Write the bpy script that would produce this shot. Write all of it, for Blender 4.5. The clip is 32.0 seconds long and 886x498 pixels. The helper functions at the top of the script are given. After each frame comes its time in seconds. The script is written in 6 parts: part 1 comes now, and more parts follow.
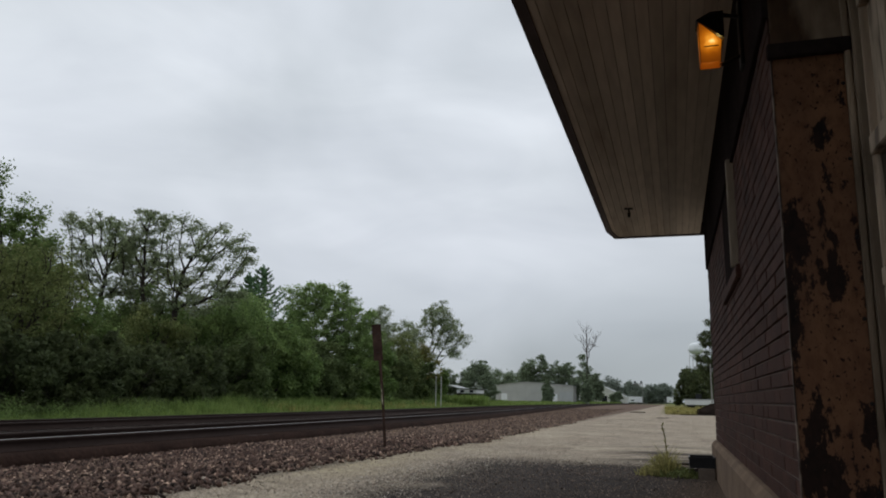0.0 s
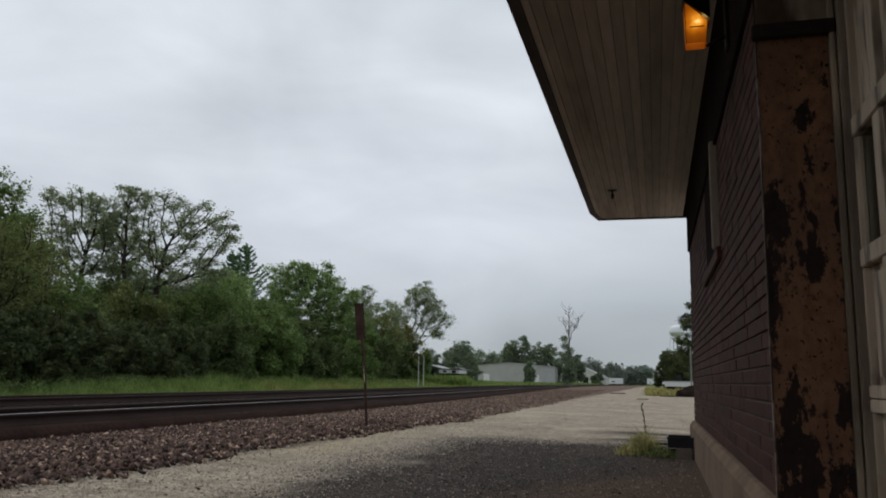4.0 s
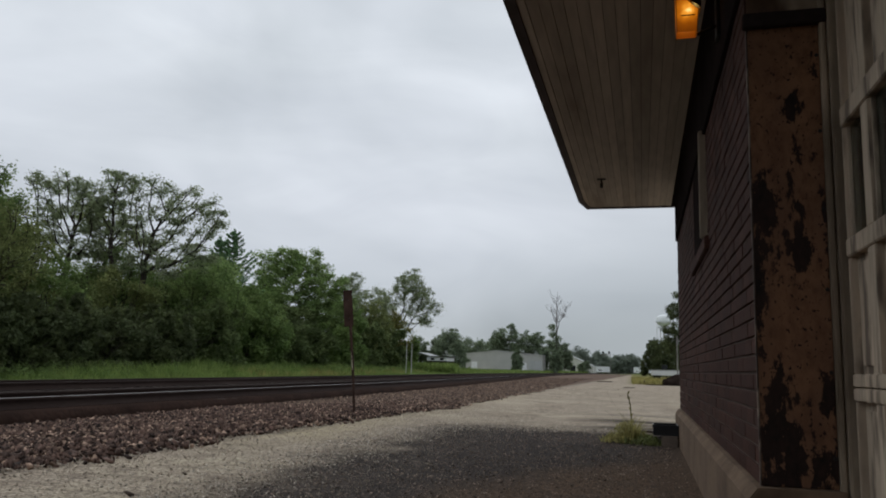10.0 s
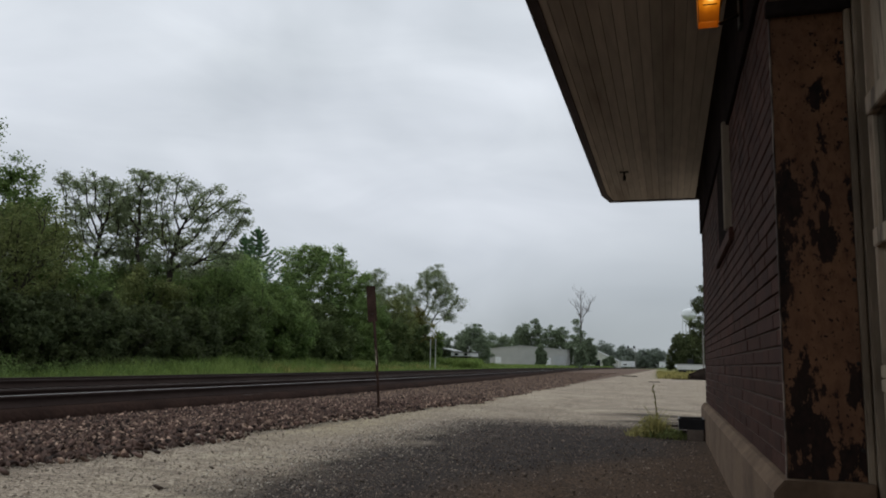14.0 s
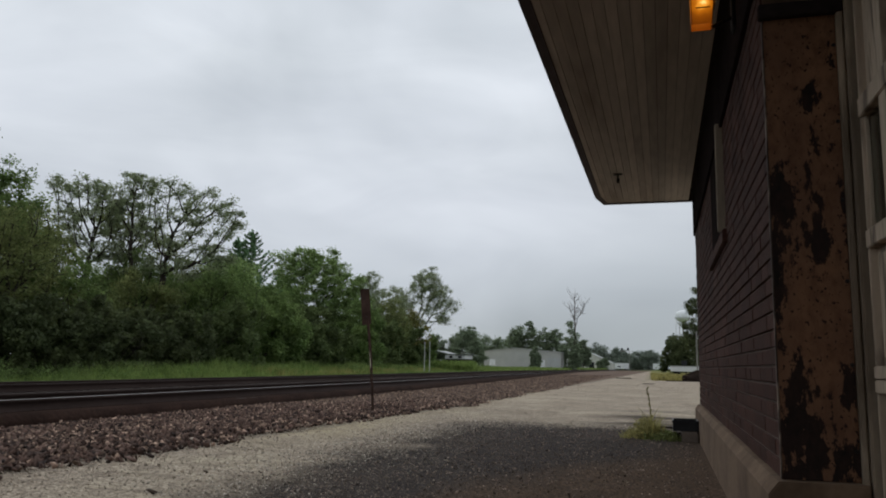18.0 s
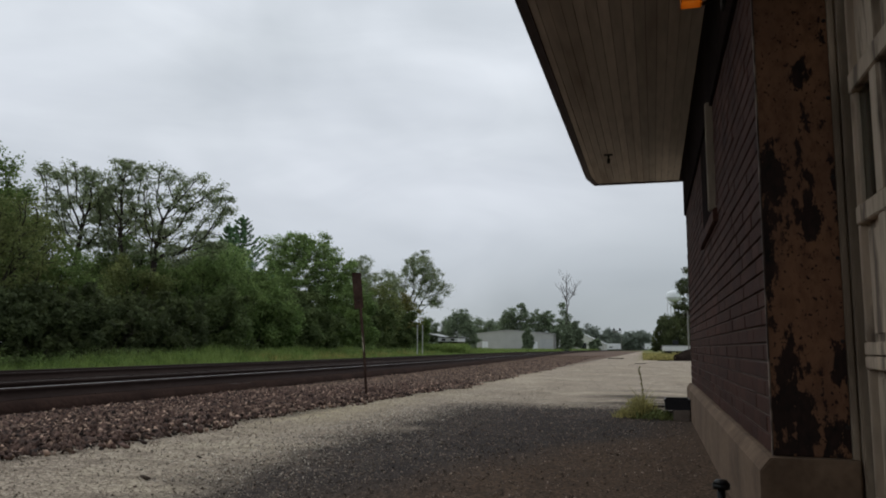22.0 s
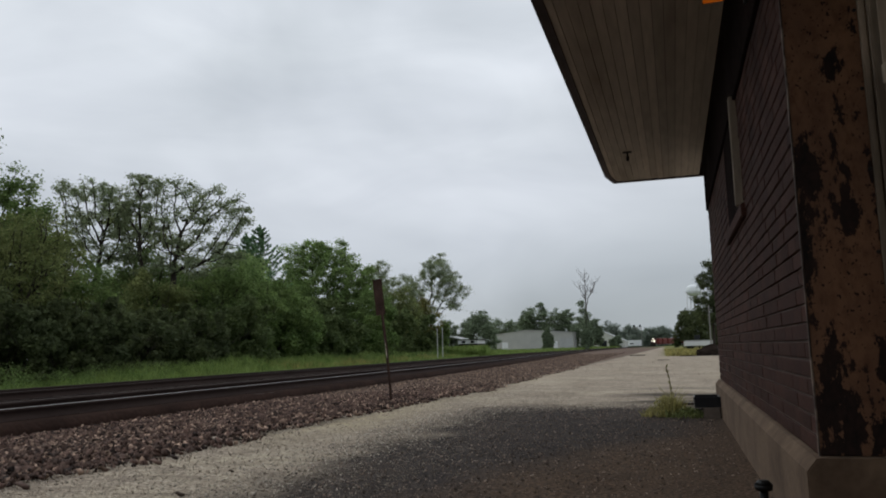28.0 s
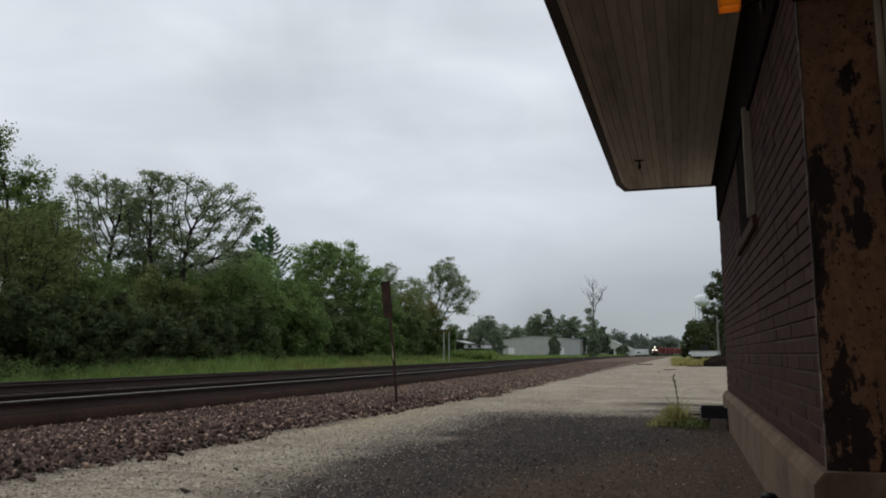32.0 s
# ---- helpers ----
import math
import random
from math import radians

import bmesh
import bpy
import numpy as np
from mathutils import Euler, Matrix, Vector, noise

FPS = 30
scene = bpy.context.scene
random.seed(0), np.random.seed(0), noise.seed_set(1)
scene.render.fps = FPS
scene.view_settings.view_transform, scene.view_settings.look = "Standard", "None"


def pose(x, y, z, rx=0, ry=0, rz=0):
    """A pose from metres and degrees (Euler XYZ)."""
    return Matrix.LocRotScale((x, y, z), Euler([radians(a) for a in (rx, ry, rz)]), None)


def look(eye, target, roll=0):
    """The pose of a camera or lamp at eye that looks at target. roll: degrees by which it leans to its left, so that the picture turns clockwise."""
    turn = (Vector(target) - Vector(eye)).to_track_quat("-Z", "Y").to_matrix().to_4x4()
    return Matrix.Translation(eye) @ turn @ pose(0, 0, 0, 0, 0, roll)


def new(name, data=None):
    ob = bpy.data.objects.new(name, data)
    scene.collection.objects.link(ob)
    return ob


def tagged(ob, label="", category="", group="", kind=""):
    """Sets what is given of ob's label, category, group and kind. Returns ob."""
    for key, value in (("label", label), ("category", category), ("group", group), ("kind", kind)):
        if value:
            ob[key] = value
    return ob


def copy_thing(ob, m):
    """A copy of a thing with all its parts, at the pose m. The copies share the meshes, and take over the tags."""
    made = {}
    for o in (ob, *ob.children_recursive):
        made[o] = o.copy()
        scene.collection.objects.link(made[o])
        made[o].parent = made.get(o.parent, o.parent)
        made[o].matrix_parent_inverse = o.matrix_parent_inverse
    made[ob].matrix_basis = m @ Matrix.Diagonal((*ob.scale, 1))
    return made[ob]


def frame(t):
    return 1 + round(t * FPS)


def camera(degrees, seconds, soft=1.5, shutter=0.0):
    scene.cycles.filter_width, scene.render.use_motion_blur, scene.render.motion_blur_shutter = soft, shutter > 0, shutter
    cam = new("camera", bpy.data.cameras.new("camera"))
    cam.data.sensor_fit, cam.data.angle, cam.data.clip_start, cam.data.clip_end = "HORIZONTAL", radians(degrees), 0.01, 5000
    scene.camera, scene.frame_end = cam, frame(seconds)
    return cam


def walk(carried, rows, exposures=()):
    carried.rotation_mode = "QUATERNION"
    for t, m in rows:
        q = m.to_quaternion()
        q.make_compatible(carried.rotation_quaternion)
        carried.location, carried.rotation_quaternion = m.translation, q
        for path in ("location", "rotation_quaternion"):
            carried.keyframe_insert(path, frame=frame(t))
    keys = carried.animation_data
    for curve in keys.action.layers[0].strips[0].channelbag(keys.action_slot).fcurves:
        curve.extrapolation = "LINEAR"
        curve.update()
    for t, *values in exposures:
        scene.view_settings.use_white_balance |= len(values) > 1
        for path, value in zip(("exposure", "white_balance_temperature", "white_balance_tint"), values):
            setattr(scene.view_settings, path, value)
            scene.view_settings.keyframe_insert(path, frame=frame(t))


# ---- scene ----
PATH = (
    (0, (0.067, -0.045, 0.83), (-0.496, 1.836, 1.212), 0.8),
    (0.5, (0.072, -0.039, 0.825), (-0.48, 1.847, 1.198), 0.7),
    (1, (0.071, -0.041, 0.822), (-0.479, 1.851, 1.169), 0.6),
    (1.5, (0.074, -0.028, 0.815), (-0.469, 1.867, 1.151), 1.0),
    (2, (0.07, -0.034, 0.817), (-0.467, 1.864, 1.145), 1.1),
    (2.5, (0.071, -0.031, 0.818), (-0.463, 1.869, 1.146), 1.2),
    (3, (0.071, -0.03, 0.82), (-0.458, 1.87, 1.152), 1.2),
    (3.5, (0.072, -0.029, 0.819), (-0.452, 1.871, 1.154), 1.1),
    (5.5, (0.067, -0.03, 0.817), (-0.471, 1.869, 1.14), 2.1),
    (6, (0.065, -0.036, 0.815), (-0.477, 1.863, 1.131), 2.1),
    (6.5, (0.065, -0.026, 0.812), (-0.478, 1.876, 1.106), 2.0),
    (7, (0.064, -0.033, 0.816), (-0.479, 1.868, 1.115), 2.0),
    (7.5, (0.064, -0.035, 0.815), (-0.473, 1.868, 1.118), 2.2),
    (8, (0.066, -0.024, 0.815), (-0.464, 1.881, 1.112), 1.6),
    (8.5, (0.071, -0.022, 0.812), (-0.445, 1.889, 1.097), 1.6),
    (9, (0.072, -0.02, 0.809), (-0.434, 1.896, 1.082), 1.6),
    (9.5, (0.072, -0.02, 0.812), (-0.426, 1.896, 1.093), 1.7),
    (10, (0.072, -0.023, 0.814), (-0.426, 1.891, 1.117), 1.6),
    (10.5, (0.072, -0.028, 0.814), (-0.424, 1.885, 1.122), 1.4),
    (11, (0.081, -0.041, 0.809), (-0.464, 1.859, 1.114), 0.2),
    (11.5, (0.083, -0.035, 0.806), (-0.462, 1.868, 1.098), 0.3),
    (12, (0.082, -0.027, 0.809), (-0.452, 1.879, 1.098), 0.7),
    (12.5, (0.079, -0.039, 0.808), (-0.457, 1.863, 1.118), 1.0),
    (13, (0.081, -0.033, 0.808), (-0.461, 1.866, 1.121), 0.8),
    (13.5, (0.081, -0.029, 0.808), (-0.47, 1.87, 1.109), 1.0),
    (14, (0.08, -0.028, 0.805), (-0.475, 1.871, 1.095), 1.3),
    (14.5, (0.077, -0.031, 0.805), (-0.475, 1.87, 1.091), 1.4),
    (16.5, (0.076, -0.03, 0.803), (-0.467, 1.875, 1.077), 1.4),
    (17, (0.076, -0.028, 0.801), (-0.465, 1.878, 1.074), 1.3),
    (17.5, (0.077, -0.027, 0.804), (-0.463, 1.877, 1.091), 1.3),
    (18, (0.077, -0.029, 0.805), (-0.463, 1.874, 1.102), 1.1),
    (18.5, (0.077, -0.031, 0.802), (-0.462, 1.874, 1.087), 1.1),
    (19, (0.077, -0.026, 0.8), (-0.462, 1.881, 1.074), 1.1),
    (19.5, (0.077, -0.025, 0.8), (-0.462, 1.882, 1.072), 1.0),
    (20, (0.075, -0.029, 0.803), (-0.463, 1.877, 1.081), 1.1),
    (20.5, (0.078, -0.028, 0.805), (-0.454, 1.881, 1.079), -0.2),
    (21, (0.077, -0.016, 0.802), (-0.443, 1.898, 1.06), -0.2),
    (21.5, (0.076, -0.02, 0.8), (-0.447, 1.895, 1.049), 0.1),
    (22, (0.077, -0.011, 0.802), (-0.443, 1.903, 1.056), 0.3),
    (22.5, (0.075, -0.017, 0.801), (-0.445, 1.896, 1.063), 0.4),
    (23, (0.077, -0.02, 0.81), (-0.434, 1.895, 1.076), -1.0),
    (23.5, (0.051, 0.015, 0.838), (-0.442, 1.92, 1.198), -3.3),
    (24, (0.02, 0.024, 0.84), (-0.481, 1.934, 1.16), -3.8),
    (24.5, (0.023, 0.004, 0.839), (-0.514, 1.904, 1.158), -2.8),
    (25, (0.026, -0.009, 0.837), (-0.513, 1.895, 1.128), -3.8),
    (25.5, (0.02, -0.002, 0.838), (-0.489, 1.909, 1.136), -3.3),
    (27.5, (0.013, 0.009, 0.831), (-0.541, 1.912, 1.096), -1.9),
    (28, (0.011, 0.001, 0.83), (-0.549, 1.903, 1.091), -1.6),
    (28.5, (0.01, 0.005, 0.834), (-0.562, 1.904, 1.092), -1.5),
    (29, (0.001, 0.001, 0.832), (-0.584, 1.897, 1.082), -0.6),
    (29.5, (0.002, 0.001, 0.832), (-0.591, 1.895, 1.079), -0.3),
    (30, (0.0, 0.0, 0.83), (-0.597, 1.893, 1.075), -0.4),
    (30.5, (0.002, -0.002, 0.827), (-0.596, 1.889, 1.081), -0.5),
    (31, (0.005, -0.003, 0.829), (-0.588, 1.89, 1.086), -0.4),
    (31.5, (0.008, -0.003, 0.83), (-0.575, 1.892, 1.095), -0.3),
    (32, (0.005, -0.006, 0.829), (-0.576, 1.888, 1.1), -0.1),
)
cam = camera(59.7, 32.0, soft=1.9)
walk(cam, [(t, look(eye, target, roll)) for t, eye, target, roll in PATH])

# ---- light: an even overcast sky, a weak wide sun behind cloud ----
SUN_UP, SUN_TURN = radians(50), radians(-60)
world = bpy.data.worlds.new("overcast_sky")
scene.world = world
world.use_nodes = True
wn, wl = world.node_tree.nodes, world.node_tree.links
wn.clear()
w_out = wn.new("ShaderNodeOutputWorld")
w_bg = wn.new("ShaderNodeBackground")
w_co = wn.new("ShaderNodeTexCoord")
w_map = wn.new("ShaderNodeMapping")
w_map.inputs["Scale"].default_value = (1.0, 1.0, 1.7)
w_n1 = wn.new("ShaderNodeTexNoise")
w_n1.inputs["Scale"].default_value, w_n1.inputs["Detail"].default_value = 2.6, 4.0
w_n1.inputs["Roughness"].default_value, w_n1.inputs["Distortion"].default_value = 0.45, 0.6
w_sep = wn.new("ShaderNodeSeparateXYZ")
w_el = wn.new("ShaderNodeValToRGB")
w_el.color_ramp.elements[0].position, w_el.color_ramp.elements[0].color = 0.0, (0.33, 0.372, 0.405, 1)
w_el.color_ramp.elements[1].position, w_el.color_ramp.elements[1].color = 0.42, (0.67, 0.71, 0.748, 1)
e = w_el.color_ramp.elements.new(0.07)
e.color = (0.42, 0.455, 0.492, 1)
e = w_el.color_ramp.elements.new(0.20)
e.color = (0.61, 0.642, 0.688, 1)
w_cl = wn.new("ShaderNodeValToRGB")
w_cl.color_ramp.elements[0].position, w_cl.color_ramp.elements[0].color = 0.34, (0.87, 0.88, 0.885, 1)
w_cl.color_ramp.elements[1].position, w_cl.color_ramp.elements[1].color = 0.66, (1.14, 1.135, 1.145, 1)
w_m2 = wn.new("ShaderNodeMapping")
w_m2.inputs["Scale"].default_value = (1.0, 1.0, 3.2)
w_n2 = wn.new("ShaderNodeTexNoise")
w_n2.inputs["Scale"].default_value, w_n2.inputs["Detail"].default_value = 3.2, 4.0
w_n2.inputs["Distortion"].default_value = 0.8
w_c2 = wn.new("ShaderNodeValToRGB")
w_c2.color_ramp.elements[0].position, w_c2.color_ramp.elements[0].color = 0.34, (0.93, 0.933, 0.94, 1)
w_c2.color_ramp.elements[1].position, w_c2.color_ramp.elements[1].color = 0.66, (1.06, 1.058, 1.052, 1)
w_mu2 = wn.new("ShaderNodeMixRGB")
w_mu2.blend_type, w_mu2.inputs[0].default_value = "MULTIPLY", 1.0
wl.new(w_co.outputs["Generated"], w_m2.inputs["Vector"])
wl.new(w_m2.outputs["Vector"], w_n2.inputs["Vector"])
wl.new(w_n2.outputs["Fac"], w_c2.inputs[0])
w_mul = wn.new("ShaderNodeMixRGB")
w_mul.blend_type, w_mul.inputs[0].default_value = "MULTIPLY", 1.0
w_sky = wn.new("ShaderNodeTexSky")
w_sky.sky_type, w_sky.sun_disc = "NISHITA", False
w_sky.sun_elevation, w_sky.sun_rotation = SUN_UP, SUN_TURN
w_dim = wn.new("ShaderNodeMixRGB")
w_dim.blend_type, w_dim.inputs[0].default_value = "MULTIPLY", 1.0
w_dim.inputs[2].default_value = (0.06, 0.06, 0.06, 1)
w_mix = wn.new("ShaderNodeMixRGB")
w_mix.inputs[0].default_value = 0.12
wl.new(w_co.outputs["Generated"], w_map.inputs["Vector"])
wl.new(w_map.outputs["Vector"], w_n1.inputs["Vector"])
wl.new(w_co.outputs["Generated"], w_sep.inputs[0])
wl.new(w_sep.outputs["Z"], w_el.inputs[0])
wl.new(w_n1.outputs["Fac"], w_cl.inputs[0])
wl.new(w_el.outputs[0], w_mul.inputs[1])
wl.new(w_cl.outputs[0], w_mul.inputs[2])
wl.new(w_sky.outputs[0], w_dim.inputs[1])
wl.new(w_mul.outputs[0], w_mu2.inputs[1])
wl.new(w_c2.outputs[0], w_mu2.inputs[2])
wl.new(w_mu2.outputs[0], w_mix.inputs[1])
wl.new(w_dim.outputs[0], w_mix.inputs[2])
wl.new(w_mix.outputs[0], w_bg.inputs["Color"])
w_bg.inputs["Strength"].default_value = 1.12
wl.new(w_bg.outputs[0], w_out.inputs[0])
sun = new("sun", bpy.data.lights.new("sun", "SUN"))
sun.data.energy, sun.data.angle, sun.data.color = 0.5, radians(30), (1.0, 0.96, 0.9)
sun.matrix_world = look((-30 * math.cos(SUN_UP), 10, 40), (0, 0, 0))
scene.view_settings.exposure = 0.0


# ---- materials ----
def mat(name, base, rough=0.8, metal=0.0, var=0.35, big=1.5, fine=25.0, bump=0.3, tint=None, tint_amt=0.0, tint_scale=3.0,
        tint_edge=(0.5, 0.6), stretch=(1, 1, 1), per_object=0.0, per_island=0.0, depth=0.01, glow=None, spec=0.25):
    """A surface of one base colour with two scales of variation, patches of a second colour and fine relief."""
    m = bpy.data.materials.new(name)
    m.use_nodes = True
    n, l = m.node_tree.nodes, m.node_tree.links
    b = n["Principled BSDF"]
    b.inputs["Roughness"].default_value, b.inputs["Metallic"].default_value = rough, metal
    b.inputs["Specular IOR Level"].default_value = spec
    co = n.new("ShaderNodeTexCoord")
    mp = n.new("ShaderNodeMapping")
    mp.inputs["Scale"].default_value = stretch
    l.new(co.outputs["Object"], mp.inputs["Vector"])

    def noise_tex(scale, detail=4.0):
        t = n.new("ShaderNodeTexNoise")
        t.inputs["Scale"].default_value, t.inputs["Detail"].default_value = scale, detail
        l.new(mp.outputs["Vector"], t.inputs["Vector"])
        return t

    def scaled(col, socket, lo, hi):
        r = n.new("ShaderNodeMapRange")
        r.inputs["From Min"].default_value, r.inputs["From Max"].default_value = 0.25, 0.75
        r.inputs["To Min"].default_value, r.inputs["To Max"].default_value = lo, hi
        l.new(socket, r.inputs["Value"])
        mx = n.new("ShaderNodeMixRGB")
        mx.blend_type, mx.inputs[0].default_value = "MULTIPLY", 1.0
        l.new(col, mx.inputs[1])
        l.new(r.outputs[0], mx.inputs[2])
        return mx.outputs[0]

    rgb = n.new("ShaderNodeRGB")
    rgb.outputs[0].default_value = (*base, 1)
    col = rgb.outputs[0]
    n1, n2 = noise_tex(big), noise_tex(fine, 6.0)
    if tint:
        t1 = noise_tex(tint_scale, 6.0)
        r = n.new("ShaderNodeMapRange")
        r.inputs["From Min"].default_value, r.inputs["From Max"].default_value = tint_edge
        r.inputs["To Max"].default_value = tint_amt
        l.new(t1.outputs["Fac"], r.inputs["Value"])
        mx = n.new("ShaderNodeMixRGB")
        mx.inputs[2].default_value = (*tint, 1)
        l.new(r.outputs[0], mx.inputs[0])
        l.new(col, mx.inputs[1])
        col = mx.outputs[0]
    if var:
        col = scaled(col, n1.outputs["Fac"], 1 - var, 1 + var)
        col = scaled(col, n2.outputs["Fac"], 1 - var * 0.7, 1 + var * 0.7)
    if per_object or per_island:
        src = n.new("ShaderNodeObjectInfo").outputs["Random"] if per_object else n.new("ShaderNodeNewGeometry").outputs["Random Per Island"]
        a = per_object or per_island
        r = n.new("ShaderNodeMapRange")
        r.inputs["To Min"].default_value, r.inputs["To Max"].default_value = 1 - a, 1 + a
        l.new(src, r.inputs["Value"])
        mx = n.new("ShaderNodeMixRGB")
        mx.blend_type, mx.inputs[0].default_value = "MULTIPLY", 1.0
        l.new(col, mx.inputs[1])
        l.new(r.outputs[0], mx.inputs[2])
        col = mx.outputs[0]
    l.new(col, b.inputs["Base Color"])
    if bump:
        bp = n.new("ShaderNodeBump")
        bp.inputs["Strength"].default_value, bp.inputs["Distance"].default_value = bump, depth
        l.new(n2.outputs["Fac"], bp.inputs["Height"])
        l.new(bp.outputs[0], b.inputs["Normal"])
    if glow:
        b.inputs["Emission Color"].default_value = (*glow[:3], 1)
        b.inputs["Emission Strength"].default_value = glow[3]
    return m


def leaf_mat(name, base, hue2, thin=0.4):
    """Leaves: colour varies from clump to clump, some light passes through."""
    m = mat(name, base, 0.6, var=0.42, big=1.2, fine=4.0, bump=0.0, tint=hue2, tint_amt=0.8, tint_scale=0.6, tint_edge=(0.40, 0.60), per_island=0.2, spec=0.08)
    n, l = m.node_tree.nodes, m.node_tree.links
    b, out = n["Principled BSDF"], n["Material Output"]
    tr = n.new("ShaderNodeBsdfTranslucent")
    mx = n.new("ShaderNodeMixShader")
    mx.inputs[0].default_value = thin
    l.new(b.inputs["Base Color"].links[0].from_socket, tr.inputs["Color"])
    l.new(b.outputs[0], mx.inputs[1])
    l.new(tr.outputs[0], mx.inputs[2])
    l.new(mx.outputs[0], out.inputs["Surface"])
    return m


def rust_plate():
    """Ochre paint over steel, eaten by dark rust in patches large and small, worst towards the foot."""
    m = bpy.data.materials.new("rusted_steel_plate")
    m.use_nodes = True
    n, l = m.node_tree.nodes, m.node_tree.links
    b = n["Principled BSDF"]
    b.inputs["Roughness"].default_value, b.inputs["Specular IOR Level"].default_value = 0.8, 0.2
    co = n.new("ShaderNodeTexCoord")

    def tex(scale, stretch, detail=7.0, rough=0.6):
        mp, t = n.new("ShaderNodeMapping"), n.new("ShaderNodeTexNoise")
        mp.inputs["Scale"].default_value = stretch
        t.inputs["Scale"].default_value, t.inputs["Detail"].default_value, t.inputs["Roughness"].default_value = scale, detail, rough
        l.new(co.outputs["Object"], mp.inputs["Vector"])
        l.new(mp.outputs["Vector"], t.inputs["Vector"])
        return t.outputs["Fac"]

    def rng(v, a, c):
        t = n.new("ShaderNodeMapRange")
        t.inputs["From Min"].default_value, t.inputs["From Max"].default_value = a, c
        l.new(v, t.inputs["Value"])
        return t.outputs[0]

    def mix(f, a, c):
        t = n.new("ShaderNodeMixRGB")
        l.new(f, t.inputs[0])
        for k, v in ((1, a), (2, c)):
            if isinstance(v, tuple):
                t.inputs[k].default_value = (*v, 1)
            else:
                l.new(v, t.inputs[k])
        return t.outputs[0]

    big, small, dots = tex(5.0, (1.5, 1, 0.55), 9.0, 0.72), tex(24.0, (1.2, 1, 0.7)), tex(60.0, (1, 1, 0.8), 3.0)
    paint = mix(rng(tex(3.0, (1, 1, 0.5)), 0.35, 0.65), (0.140, 0.074, 0.047), (0.245, 0.127, 0.070))
    paint = mix(rng(small, 0.45, 0.75), paint, (0.115, 0.055, 0.032))
    paint = mix(rng(dots, 0.615, 0.655), paint, (0.03, 0.018, 0.014))
    rot = mix(rng(small, 0.3, 0.7), (0.010, 0.008, 0.008), (0.035, 0.020, 0.016))
    add = n.new("ShaderNodeMath")
    add.operation = "MULTIPLY_ADD"
    add.inputs[1].default_value = 0.55
    l.new(small, add.inputs[0])
    l.new(big, add.inputs[2])
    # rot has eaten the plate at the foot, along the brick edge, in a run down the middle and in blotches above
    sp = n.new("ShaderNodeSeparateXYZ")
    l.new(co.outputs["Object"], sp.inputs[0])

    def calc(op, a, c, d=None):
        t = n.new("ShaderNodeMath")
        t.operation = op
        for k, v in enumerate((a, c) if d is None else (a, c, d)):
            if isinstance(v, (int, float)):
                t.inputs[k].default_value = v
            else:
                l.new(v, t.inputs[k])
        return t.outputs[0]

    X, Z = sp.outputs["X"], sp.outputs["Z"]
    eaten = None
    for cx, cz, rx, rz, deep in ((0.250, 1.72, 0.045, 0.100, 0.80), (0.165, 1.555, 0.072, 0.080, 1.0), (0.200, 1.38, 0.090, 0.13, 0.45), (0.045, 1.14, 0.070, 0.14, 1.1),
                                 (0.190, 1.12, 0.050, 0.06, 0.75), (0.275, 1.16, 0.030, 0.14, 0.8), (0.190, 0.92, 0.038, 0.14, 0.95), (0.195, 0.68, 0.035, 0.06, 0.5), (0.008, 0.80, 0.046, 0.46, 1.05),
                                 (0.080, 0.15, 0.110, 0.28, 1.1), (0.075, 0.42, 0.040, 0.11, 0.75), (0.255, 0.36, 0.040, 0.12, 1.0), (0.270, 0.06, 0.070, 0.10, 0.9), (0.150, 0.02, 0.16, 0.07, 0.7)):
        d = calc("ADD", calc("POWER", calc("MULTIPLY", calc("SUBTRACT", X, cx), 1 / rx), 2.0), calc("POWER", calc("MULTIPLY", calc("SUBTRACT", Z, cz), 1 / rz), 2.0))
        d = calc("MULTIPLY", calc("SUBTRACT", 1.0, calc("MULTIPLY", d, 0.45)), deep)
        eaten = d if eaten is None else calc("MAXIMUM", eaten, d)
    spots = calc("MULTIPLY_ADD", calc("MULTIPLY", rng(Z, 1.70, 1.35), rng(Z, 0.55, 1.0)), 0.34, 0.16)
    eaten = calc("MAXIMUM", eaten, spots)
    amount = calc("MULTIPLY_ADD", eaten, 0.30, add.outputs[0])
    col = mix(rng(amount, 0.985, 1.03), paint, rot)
    l.new(col, b.inputs["Base Color"])
    bp = n.new("ShaderNodeBump")
    bp.inputs["Strength"].default_value, bp.inputs["Distance"].default_value = 0.6, 0.004
    l.new(add.outputs[0], bp.inputs["Height"])
    l.new(bp.outputs[0], b.inputs["Normal"])
    return m


M_BRICK = mat("dark_brick", (0.060, 0.0275, 0.0205), 0.85, var=0.4, big=3, fine=60, bump=0.6, depth=0.004, per_object=0.2, spec=0.12)
M_BRICK_FAR = mat("dark_brick_joined", (0.060, 0.0275, 0.0205), 0.85, var=0.4, big=3, fine=60, bump=0.5, depth=0.004, per_island=0.2, spec=0.12)
M_MORTAR = mat("mortar", (0.135, 0.10, 0.083), 0.95, var=0.3, big=4, fine=90, bump=0.4)
M_PLINTH = mat("concrete_plinth", (0.165, 0.113, 0.076), 0.95, var=0.25, big=2.2, fine=30, bump=0.2, tint=(0.10, 0.066, 0.044), tint_amt=0.6, tint_scale=2.5)
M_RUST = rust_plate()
M_STEEL = mat("dark_steel", (0.03, 0.026, 0.024), 0.6, 0.4, var=0.3, bump=0.2)
